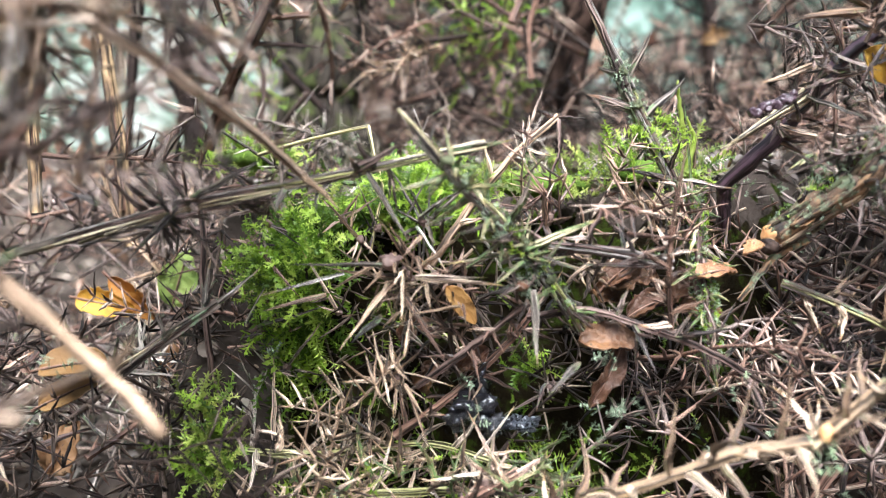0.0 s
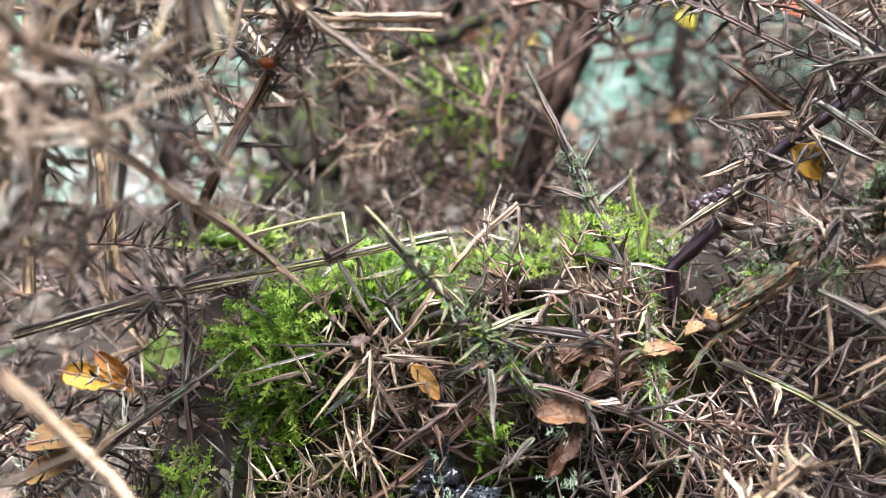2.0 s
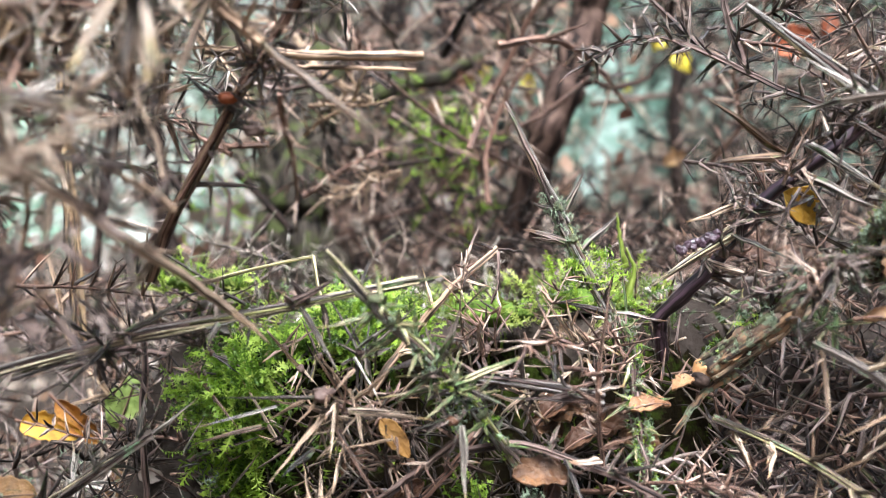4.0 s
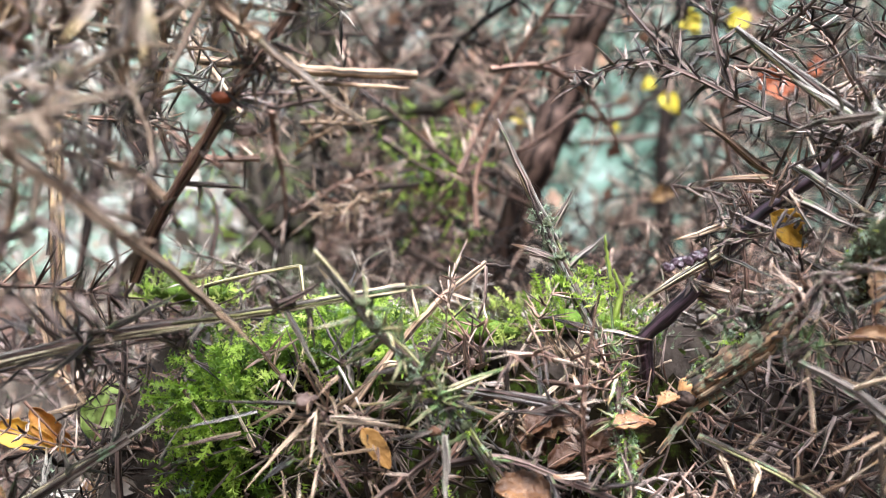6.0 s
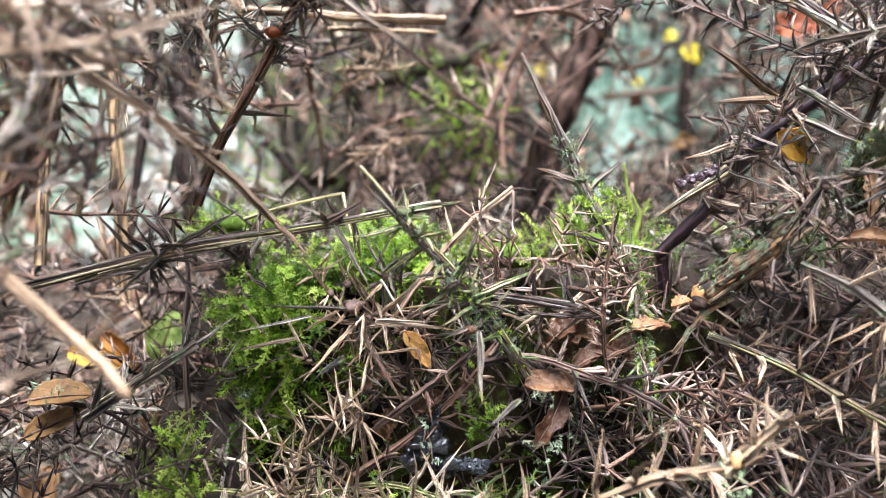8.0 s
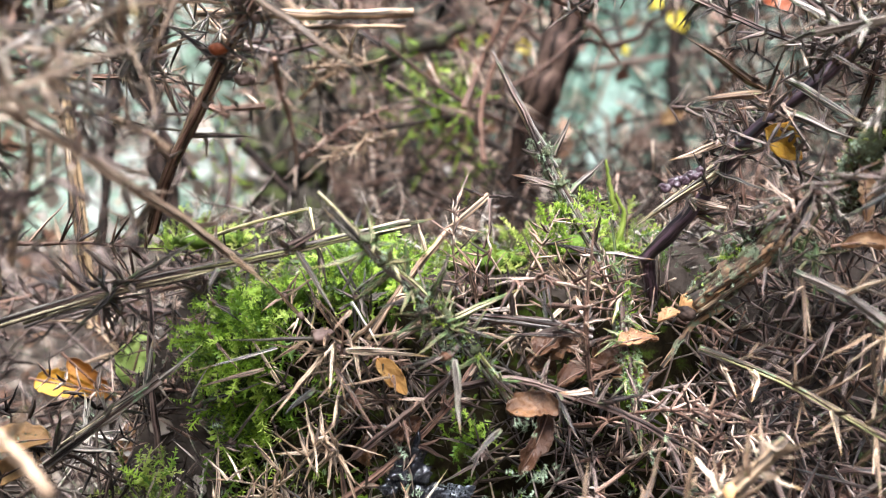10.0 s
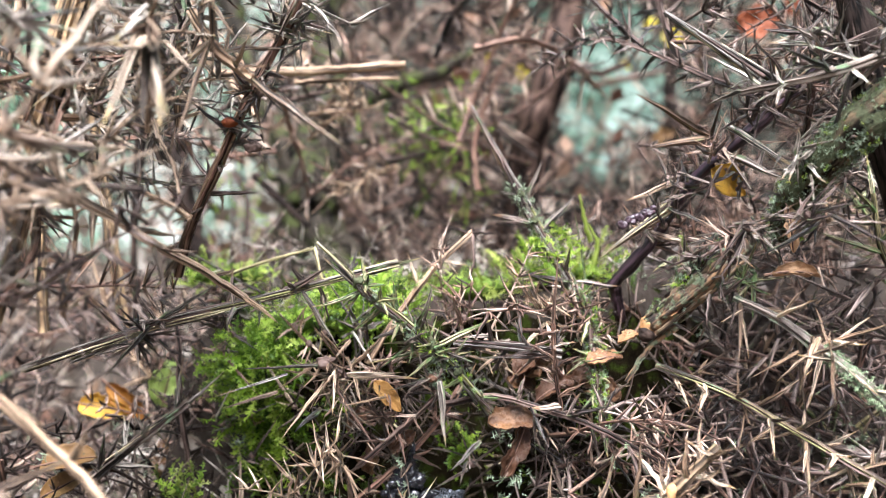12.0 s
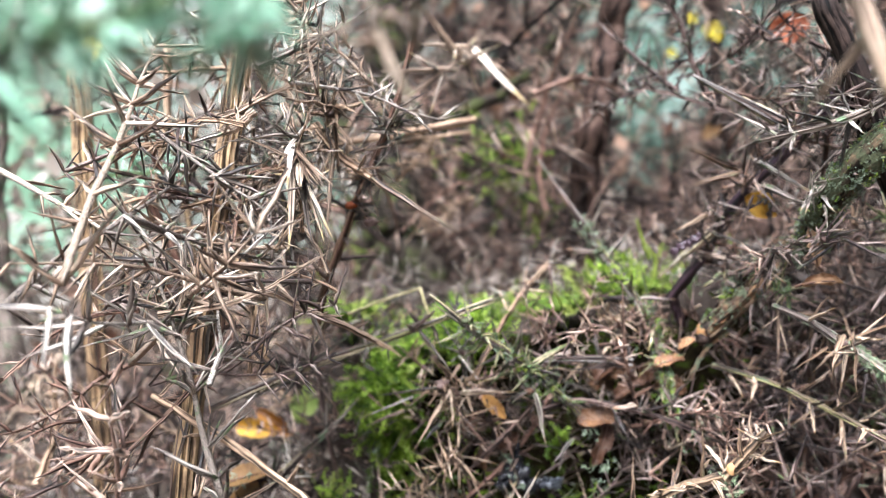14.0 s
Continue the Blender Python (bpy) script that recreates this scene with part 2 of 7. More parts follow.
LEAF = {
    "honey": leaf_surface("honey_brown_leaf", [(0.25, (0.10, 0.045, 0.018)), (0.45, (0.42, 0.21, 0.055)), (0.9, (0.60, 0.36, 0.13))], light=0.15),
    "gold": leaf_surface("golden_fallen_leaf", [(0.25, (0.34, 0.15, 0.015)), (0.5, (0.62, 0.34, 0.035)), (0.85, (0.78, 0.50, 0.09))]),
    "orange": leaf_surface("orange_fallen_leaf", [(0.25, (0.18, 0.06, 0.01)), (0.5, (0.42, 0.17, 0.025)), (0.85, (0.58, 0.29, 0.06))]),
    "brown": leaf_surface("brown_fallen_leaf", [(0.2, (0.07, 0.03, 0.015)), (0.5, (0.23, 0.105, 0.045)), (0.9, (0.42, 0.24, 0.12))], light=0.06),
    "amber": leaf_surface("amber_brown_leaf", [(0.2, (0.10, 0.048, 0.015)), (0.5, (0.26, 0.135, 0.045)), (0.9, (0.42, 0.25, 0.10))], light=0.1),
    "crumb": leaf_surface("crumbling_brown_leaf", [(0.25, (0.035, 0.016, 0.009)), (0.5, (0.115, 0.052, 0.022)), (0.75, (0.25, 0.125, 0.055))], rough=0.42, light=0.0),
    "rust": leaf_surface("rust_fallen_leaf", [(0.2, (0.10, 0.024, 0.01)), (0.6, (0.32, 0.075, 0.02)), (0.9, (0.46, 0.14, 0.04))]),
    "wet": leaf_surface("wet_dark_red_leaf", [(0.2, (0.04, 0.018, 0.010)), (0.6, (0.12, 0.055, 0.030)), (0.9, (0.24, 0.13, 0.075))], rough=0.32, light=0.1),
    "lime": leaf_surface("yellow_green_leaf", [(0.2, (0.22, 0.34, 0.06)), (0.6, (0.46, 0.58, 0.16)), (0.9, (0.62, 0.68, 0.30))]),
    "lemon": leaf_surface("yellow_leaf", [(0.2, (0.60, 0.46, 0.04)), (0.6, (0.80, 0.66, 0.05)), (0.9, (0.85, 0.75, 0.15))]),
    "blush": leaf_surface("faded_blush_leaf", [(0.2, (0.30, 0.16, 0.08)), (0.6, (0.52, 0.32, 0.18)), (0.9, (0.66, 0.48, 0.33))]),
    "peach": leaf_surface("pale_orange_leaf", [(0.2, (0.20, 0.095, 0.04)), (0.6, (0.38, 0.21, 0.10)), (0.9, (0.52, 0.34, 0.21))]),
}
JELLY = surface("black_jelly", [(0.2, (0.006, 0.006, 0.009)), (0.7, (0.012, 0.011, 0.015)), (1.0, (0.03, 0.03, 0.04))], by=150, streak=None, grain=1600, bump=1.0, rough=0.16, coat=0.8)
BLOOM = surface("grey_bloom", [(0.3, (0.012, 0.012, 0.016)), (0.55, (0.05, 0.055, 0.07)), (0.75, (0.40, 0.43, 0.48))], by=700, streak=None, grain=2600, bump=1.0, rough=0.3, coat=0.5)


# ---- mesh helpers ----
def mesh(name, verts, faces, material, uvs=None, smooth=False):
    me = bpy.data.meshes.new(name)
    me.from_pydata([tuple(v) for v in verts], [], faces)
    me.materials.append(material)
    if uvs is not None:
        layer = me.uv_layers.new(name="UVMap")
        idx = np.empty(len(me.loops), dtype=np.int32)
        me.loops.foreach_get("vertex_index", idx)
        layer.data.foreach_set("uv", np.asarray(uvs, dtype=np.float32)[idx].ravel())
    if smooth:
        me.polygons.foreach_set("use_smooth", [True] * len(me.polygons))
    me.update()
    return me


def tri_mesh(name, verts, tris, material, uvs=None, smooth=False):
    """A large mesh straight from arrays of points and triangles."""
    me = bpy.data.meshes.new(name)
    me.vertices.add(len(verts))
    me.vertices.foreach_set("co", np.asarray(verts, dtype=np.float32).ravel())
    me.loops.add(len(tris) * 3)
    me.loops.foreach_set("vertex_index", np.asarray(tris, dtype=np.int32).ravel())
    me.polygons.add(len(tris))
    me.polygons.foreach_set("loop_start", np.arange(0, len(tris) * 3, 3, dtype=np.int32))
    me.update(calc_edges=True)
    me.validate()
    if uvs is not None:
        me.uv_layers.new(name="UVMap").data.foreach_set("uv", np.asarray(uvs, dtype=np.float32)[np.asarray(tris).ravel()].ravel())
    me.materials.append(material)
    if smooth:
        me.polygons.foreach_set("use_smooth", np.ones(len(me.polygons), dtype=bool))
    return me


def spread(template, mats):
    """One set of points and triangles from many placed copies of a small template (verts, tris, uvs)."""
    v, f, uv = template
    m = np.array(mats)
    allv = np.einsum("nij,kj->nki", m[:, :3, :3], v) + m[:, None, :3, 3]
    allf = f[None] + (np.arange(len(m)) * len(v))[:, None, None]
    return allv.reshape(-1, 3), allf.reshape(-1, 3), np.tile(uv, (len(m), 1))


def join(pieces):
    vs, fs, us, base = [], [], [], 0
    for v, f, u in pieces:
        vs.append(v), fs.append(np.asarray(f) + base), us.append(u)
        base += len(v)
    return np.concatenate(vs), np.concatenate(fs), np.concatenate(us)


def smooth_line(pts, steps):
    """Points along a soft curve through the given ones, with evenly spread parameters."""
    p = [Vector(q) for q in pts]
    if len(p) == 2:
        return [p[0].lerp(p[1], i / steps) for i in range(steps + 1)]
    ext = [p[0] * 2 - p[1], *p, p[-1] * 2 - p[-2]]
    out = []
    for i in range(steps + 1):
        s = i / steps * (len(p) - 1)
        k = min(int(s), len(p) - 2)
        u = s - k
        a, b, c, d = ext[k:k + 4]
        out.append(0.5 * ((2 * b) + (c - a) * u + (2 * a - 5 * b + 4 * c - d) * u * u + (3 * b - a - 3 * c + d) * u ** 3))
    return out


def frames_along(line):
    out, side = [], None
    for i, p in enumerate(line):
        d = (line[min(i + 1, len(line) - 1)] - line[max(i - 1, 0)]).normalized()
        if side is None:
            side = d.orthogonal().normalized()
        side = (side - d * side.dot(d)).normalized()
        out.append((p, d, side, d.cross(side)))
    return out


def tube(pts, r0, r1, sides=12, ribs=0, steps=14, wobble=0.0, rough=0.12, rib=0.3, seed=0, power=1.0):
    """A bent, tapering stem with ribs along it. Returns points, faces, uvs and the frames along it."""
    rng = random.Random(seed)
    line = smooth_line(pts, steps)
    line = [p + Vector((rng.gauss(0, 1), rng.gauss(0, 1), rng.gauss(0, 1))) * (wobble * 0.4 if 0 < i < steps else 0) for i, p in enumerate(line)]
    fr = frames_along(line)
    verts, uvs, faces, run = [], [], [], 0.0
    for i, (p, d, a, b) in enumerate(fr):
        s = i / steps
        r = (r0 + (r1 - r0) * s ** power) * (1 + 1.6 * rough * noise.noise(Vector((s * steps * 0.35, seed * 1.7, 0))))
        run += (p - fr[i - 1][0]).length if i else 0
        for k in range(sides):
            t = 2 * math.pi * k / sides
            q = r * (1 + rib * (0.5 + 0.5 * math.cos(ribs * t)) - rib / 2 + rng.uniform(-rough, rough) * 0.25) if ribs else r * (1 + 1.2 * rough * noise.noise(Vector((2 * math.cos(t), 2 * math.sin(t) + seed, s * steps * 0.5))))
            verts.append(p + a * (math.cos(t) * q) + b * (math.sin(t) * q))
            uvs.append((abs(k / sides - 0.5) * 2 * 3.14 * max(r0, r1), run))
    for i in range(steps):
        for k in range(sides):
            n = (k + 1) % sides
            faces.append((i * sides + k, i * sides + n, (i + 1) * sides + n, (i + 1) * sides + k))
    faces.append(tuple(range(sides - 1, -1, -1)))
    faces.append(tuple(steps * sides + k for k in range(sides)))
    return verts, faces, uvs, fr


def part(name, data, parent, label="", at=None):
    ob = new(name, data)
    ob.parent = parent
    if at is not None:
        ob.matrix_basis = at
    return tagged(ob, label)


def thing(name, at, label, category, group="", kind=""):
    ob = new(name)
    ob.empty_display_size = 0.01
    ob.location = at
    return tagged(ob, label, category, group, kind)


# ---- spines: unit length along z, unit width ----
def spine_data(seed, sides=10, rings=5, bend=0.14, flat=0.66):
    """A woody spine: ribbed, thickest a little above its base, its outline uneven."""
    rng = random.Random(seed)
    cx, cy = rng.uniform(-bend, bend), rng.uniform(-bend, bend)
    twist = rng.uniform(-0.9, 0.9)
    verts, uvs, faces = [], [], []
    for i in range(rings):
        s = i / rings
        r = 0.46 * (1 - s) ** 0.75 * (0.7, 1.0, 1.04)[min(i, 2)] * (1 + rng.uniform(-0.16, 0.16))
        ox, oy = cx * (s * s - 0.3 * s) * 9 + rng.uniform(-0.1, 0.1), cy * (s * s - 0.3 * s) * 9 + rng.uniform(-0.1, 0.1)
        for k in range(sides):
            t = 2 * math.pi * k / sides + twist * s
            q = r * (1.0 if k % 2 == 0 else flat) * rng.uniform(0.93, 1.07)
            verts.append((ox + q * math.cos(t), oy + 0.75 * q * math.sin(t), s))
            uvs.append((0.0035 * abs(k / sides - 0.5) * 2, s * 0.02 + seed * 0.37))
    verts.append((cx * 0.7 * 9, cy * 0.7 * 9, 1.0))
    uvs.append((0.001, 0.02 + seed * 0.37))
    for i in range(rings - 1):
        for k in range(sides):
            n = (k + 1) % sides
            faces.append((i * sides + k, i * sides + n, (i + 1) * sides + n, (i + 1) * sides + k))
    top = (rings - 1) * sides
    for k in range(sides):
        faces.append((top + k, top + (k + 1) % sides, len(verts) - 1))
    faces.append(tuple(range(sides - 1, -1, -1)))
    return verts, faces, uvs


SPINE_SHAPES = [spine_data(i, bend=0.03 if i < 2 else 0.12) for i in range(7)] + [spine_data(90 + i, rings=6, bend=0.5) for i in range(5)]
SPINES = {k: [mesh("spine", v, f, m, u) for v, f, u in SPINE_SHAPES] for k, m in SPINE.items()}


def triangles(v, f, u):
    tris = [(q[0], q[i], q[i + 1]) for q in f for i in range(1, len(q) - 1)]
    return np.array([tuple(p) for p in v], dtype=float), np.array(tris), np.array(u, dtype=float)


LOW_SPINE = triangles(*spine_data(41, 3, 2, 0.12, 1.0))


def spine_pose(at, way, length, width, turn):
    q = Vector(way).to_track_quat("Z", "Y").to_matrix().to_4x4()
    return Matrix.Translation(at) @ q @ Matrix.Rotation(turn, 4, "Z") @ Matrix.Diagonal((width, width, length, 1))


def add_spine(owner, base, at, way, length, width, tone, rng, label="", straight=False, hook=False):
    return part("spine", rng.choice(SPINES[tone][7:] if hook else SPINES[tone][:2] if straight else SPINES[tone][:7]), owner, label, spine_pose(Vector(at) - base, way, length, width, rng.uniform(0, 6.28)))


def lone_spine(owner, a, b, width, tone, rng, label=""):
    """One spine from a to b."""
    a, b = Vector(a), Vector(b)
    return add_spine(owner, owner.location, a, b - a, (b - a).length, width, tone, rng, label, True)


def gorse_branch(label, pts, r=(0.0016, 0.0008), tone="tan", stem=None, nodes=12, length=(0.011, 0.021), width=0.0021, sub=2, seed=1, ribs=6, first=0.06, last=1.0,
                 name="gorse_branch", group="dead gorse branches", end=True, lean=(42, 85), steps=None, wobble=0.0002, rib=0.38, rough=0.12, hook=False):
    """A ribbed gorse stem with a spine and its side spines at every node."""
    rng = random.Random(seed)
    base = Vector(pts[0])
    owner = thing(name, base, label, "branch", group)
    steps = steps or max(8, 4 * len(pts))
    v, f, u, fr = tube([Vector(p) - base for p in pts], r[0], r[1], 2 * ribs if ribs else 10, ribs, steps, wobble, rough, rib, seed)
    part("stem", mesh("stem", v, f, STEM[stem or tone], u, smooth=not ribs), owner)
    golden = rng.uniform(0, 6.28)
    for i in range(nodes):
        s = first + (last - first) * (i + rng.uniform(-0.3, 0.3)) / max(1, nodes)
        x = min(max(s, 0), 1) * steps
        k = min(int(x), steps - 1)
        p, d, a, b = fr[k]
        p = p.lerp(fr[k + 1][0], x - k)
        golden += 2.4 + rng.uniform(-0.3, 0.3)
        out = a * math.cos(golden) + b * math.sin(golden)
        tilt = radians(rng.uniform(*lean))
        way = (d * math.cos(tilt) + out * math.sin(tilt)).normalized()
        size = rng.uniform(*length)
        add_spine(owner, Vector(), p, way, size, width * rng.uniform(0.75, 1.2), tone, rng, hook=hook)
        for j in range(sub):
            off = Vector((rng.gauss(0, 1), rng.gauss(0, 1), rng.gauss(0, 1))).normalized()
            w2 = (way + off * rng.uniform(0.7, 1.3)).normalized()
            add_spine(owner, Vector(), p + way * size * rng.uniform(0.02, 0.3), w2, size * rng.uniform(0.3, 0.65), width * 0.7, tone, rng, hook=hook)
    if end:
        p, d, a, b = fr[-1]
        add_spine(owner, Vector(), p - d * 0.001, d, rng.uniform(*length), width, tone, rng)
    return owner


def stem_of(owner):
    """The stem that carries the parts which grow on it."""
    return next((c for c in owner.children if c.name.split(".")[0] == "stem"), owner)


def ridges(owner, pts, r, n, tones, seed, tip=1.0, trim=0.2):
    """Raised ridges that run along a stem or a stout spine, with dark grooves between them; tip: how far they draw together."""
    rng = random.Random(seed)
    trim, host = min(trim, 0.4), stem_of(owner)
    fr = frames_along(smooth_line([Vector(p) - owner.location for p in pts], 24))
    for k in range(n):
        a0 = 2 * math.pi * (k + rng.uniform(-0.2, 0.2)) / n
        s0, s1 = (0, 24) if k % 2 == 0 else (rng.randrange(0, max(1, int(24 * trim))), 24 - rng.randrange(0, max(1, int(24 * trim))))
        line = []
        for i in range(s0, s1 + 1, 2):
            p, d, a, b = fr[min(i, 24)]
            turn = a0 + 0.02 * i
            line.append(p + (a * math.cos(turn) + b * math.sin(turn)) * r * (1 + (tip - 1) * i / 24) * rng.uniform(0.86, 1.12))
        w = r * math.sin(math.pi / n) * 0.78
        v, f, u, _ = tube(line, w, w * (0.35 + 0.65 * tip), 6, 0, 20, 0, 0.18, seed=seed + k)
        part("ridge", mesh("ridge", v, f, STEM[tones[k % len(tones)]], u, smooth=True), host)


def spine_tuft(label, at, n, length, tone, seed, width=0.002, hub=0.002, spread_by=1.0, facing=(0, -1, 0), name="gorse_tuft"):
    """A tuft of dead spines that radiate from one knot of a twig."""
    rng = random.Random(seed)
    base = Vector(at)
    owner = thing(name, base, label, "branch", "tufts of dead spines")
    bm = bmesh.new()
    bmesh.ops.create_icosphere(bm, subdivisions=2, radius=min(hub, 0.0022) * 0.55)
    for v in bm.verts:
        v.co *= 1 + 0.5 * (noise.noise(v.co * 900 + Vector((seed, 0, 0))))
    me = bpy.data.meshes.new("knot")
    bm.to_mesh(me)
    bm.free()
    me.materials.append(STEM["dark"])
    part("knot", me, owner)
    for i in range(n):
        way = (Vector((rng.gauss(0, 1), rng.gauss(0, 1), rng.gauss(0, 1))).normalized() * spread_by + Vector(facing) * 0.35).normalized()
        size = rng.uniform(*length) * rng.choice((0.5, 0.7, 0.9, 1.0))
        near = Vector((rng.gauss(0, 1), rng.gauss(0, 0.6), rng.gauss(0, 1))) * hub * 0.9
        add_spine(owner, Vector(), near, way, size, width * rng.uniform(0.55, 1.1), tone, rng)
        if rng.random() < 0.45:
            side = Vector((rng.gauss(0, 1), rng.gauss(0, 1), rng.gauss(0, 1))).normalized()
            add_spine(owner, Vector(), near + way * size * rng.uniform(0.15, 0.4), (way + side * 0.8).normalized(), size * rng.uniform(0.3, 0.55), width * 0.65, tone, rng)
    return owner


# ---- moss and lichen: feathered shoots ----
def frond(seed, pairs=9, lift=0.25, wide=0.34, curl=0.5):
    """A moss shoot of length 1 along z with leaflets to both sides, all one piece."""
    rng = random.Random(seed)
    verts, tris = [], []
    bend = rng.uniform(0.4, 1.0) * curl
    axis = []
    for i in range(pairs + 1):
        s = i / pairs
        axis.append(Vector((0.25 * bend * math.sin(3 * s + seed) * s, -bend * s * s * 0.6, s * (1 - 0.25 * bend * s))))
        verts.append(axis[-1] + Vector((0.012, 0, 0)))
        verts.append(axis[-1] + Vector((-0.012, 0.01, 0)))
    for i in range(pairs):
        tris += [(2 * i, 2 * i + 1, 2 * i + 2), (2 * i + 1, 2 * i + 3, 2 * i + 2)]
        s = (i + 0.5) / pairs
        size = wide * (0.45 + 1.0 * s) * (1 - s) ** 0.5 * rng.uniform(0.3, 1.5) + 0.03
        for sx in (-1, 1):
            for up in (lift, -lift * 0.8):
                if rng.random() < 0.28:
                    continue
                tip = axis[i] + Vector((sx * size, up * size * rng.uniform(0.3, 1.6), size * rng.uniform(0.35, 0.75)))
                a = 2 * i if sx > 0 else 2 * i + 1
                verts.append(axis[i].lerp(axis[i + 1], 0.55) + Vector((0.03 * sx * size / wide, 0, 0.02)))
                verts.append(tip)
                tris.append((a, len(verts) - 2, len(verts) - 1) if sx > 0 else (len(verts) - 2, a, len(verts) - 1))
    return np.array([tuple(v) for v in verts]), np.array(tris), np.zeros((len(verts), 2))


def feather(seed, pairs=15, wide=0.15, curl=1.15):
    """A moss shoot of length 1 along z: a bent axis with small pointed leaves in loose pairs and a tuft at the tip."""
    rng = random.Random(seed)
    verts, tris, axis = [], [], []
    bend, sway = rng.uniform(0.5, 1.0) * curl, rng.uniform(-0.25, 0.25)
    for i in range(pairs + 1):
        s = i / pairs
        axis.append(Vector((sway * math.sin(2.6 * s), -bend * s * s * 0.55, s * (1 - 0.3 * bend * s))))
        verts += [axis[-1] + Vector((0.011, 0, 0)), axis[-1] + Vector((-0.011, 0.008, 0))]
    for i in range(pairs):
        tris += [(2 * i, 2 * i + 1, 2 * i + 2), (2 * i + 1, 2 * i + 3, 2 * i + 2)]
        s = (i + 0.5) / pairs
        size = wide * (0.55 + 1.1 * s) * (1.02 - s) ** 0.35
        for k in range(3):
            if rng.random() < 0.12:
                continue
            t = 2.1 * k + 1.3 * i + rng.uniform(-0.5, 0.5)
            out = Vector((math.cos(t), 0.75 * math.sin(t), rng.uniform(0.35, 0.9)))
            tip = axis[i] + out * size * rng.uniform(0.6, 1.3)
            mid = axis[i].lerp(tip, 0.45)
            w = out.cross(Vector((0.2, 0.3, 1))).normalized() * size * 0.18
            n = len(verts)
            verts += [mid + w, mid - w + Vector((0, 0, 0.01)), tip - Vector((0, 0, size * 0.2))]
            tris += [(2 * i, n, n + 1), (n, n + 2, n + 1)]
    return np.array([tuple(v) for v in verts]), np.array(tris), np.zeros((len(verts), 2))


FRONDS = [feather(i) for i in range(8)]
SPRIGS = [frond(20 + i, 15, 0.7, 0.10, 0.3) for i in range(3)]
CRUSTS = [frond(30 + i, 4, 0.9, 0.5, 0.4) for i in range(3)]


def scatter(kinds, places, rng):
    """places: (point, way, size). Returns one mesh's arrays."""
    sets = [[] for _ in kinds]
    for p, way, size in places:
        m = spine_pose(p, way, size, size, rng.uniform(0, 6.28))
        sets[rng.randrange(len(kinds))].append(np.array(m))
    return join([spread(k, s) for k, s in zip(kinds, sets) if s])


def shoots_on(owner, name, material, places, kinds, seed, label="", host=None):
    rng = random.Random(seed)
    base = owner.location
    v, f, u = scatter(kinds, [(Vector(p) - base, w, s) for p, w, s in places], rng)
    ob = part(name, tri_mesh(name, v, f, material, u), host or owner, label)
    ob["kind"] = "stuff"
    return ob


def rough_ball(name, at, size, material, owner, seed, bumps=0.35, scale=60, label=""):
    """A lumpy cushion, flattened as size tells."""
    bm = bmesh.new()
    bmesh.ops.create_icosphere(bm, subdivisions=4, radius=1)
    off = Vector((seed * 3.1, seed, 0))
    for v in bm.verts:
        n = v.co.normalized()
        q = Vector((n.x * size[0], n.y * size[1], n.z * size[2]))
        v.co = q * (1 + bumps * noise.fractal(q * scale + off, 0.9, 2.1, 4))
    me = bpy.data.meshes.new(name)
    bm.to_mesh(me)
    bm.free()
    me.materials.append(material)
    me.polygons.foreach_set("use_smooth", [True] * len(me.polygons))
    return part(name, me, owner, label, Matrix.Translation(Vector(at) - owner.location))


def moss_clump(label, at, size, tone, n, shoot, seed, kinds=None, up=(0, -0.5, 0.8), tones=None):
    """A cushion with feathered shoots all over it."""
    rng = random.Random(seed)
    owner = thing("moss_clump", at, label, "moss", "moss clumps")
    rough_ball("cushion", at, [s * 0.62 for s in size], CUSHION, owner, seed)
    for tone_k, share in (tones or ((tone, 1.0),)):
        places = []
        for i in range(int(n * share * 1.9)):
            d = Vector((rng.gauss(0, 1), rng.gauss(0, 1), rng.gauss(0, 1))).normalized()
            if d.y > 0.5:
                d.y = -d.y
            p = Vector(at) + Vector((d.x * size[0], d.y * size[1], d.z * size[2])) * rng.uniform(0.55, 1.05) * (1 + 0.35 * noise.noise(d * 2.3 + Vector((seed, 0, 0))))
            w = (d * 0.7 + Vector(up) + Vector((rng.gauss(0, 1), rng.gauss(0, 1), rng.gauss(0, 1))) * 0.45).normalized()
            places.append((p, w, shoot * rng.uniform(0.35, 1.35)))
        shoots_on(owner, "moss", MOSS[tone_k], places, kinds or FRONDS, seed + 7)
    return owner


def crust_along(owner, pts, r, n, size, tone, seed, name="lichen"):
    """Tufts of lichen or moss that sit on a stem."""
    rng = random.Random(seed)
    line = smooth_line(pts, 40)
    fr = frames_along(line)
    places = []
    for i in range(n):
        s = min(39, int(abs(rng.gauss(0.5, 0.3)) * 40) % 40)
        p, d, a, b = fr[s]
        t = rng.uniform(0, 6.28)
        out = a * math.cos(t) + b * math.sin(t)
        places.append((p.lerp(fr[s + 1][0], rng.random()) + out * r * 0.85, (out + d * rng.uniform(-1.6, 1.6)).normalized(), size * 0.55 * rng.uniform(0.3, 1.4)))
    return shoots_on(owner, name, MOSS[tone], places, CRUSTS, seed, host=stem_of(owner))


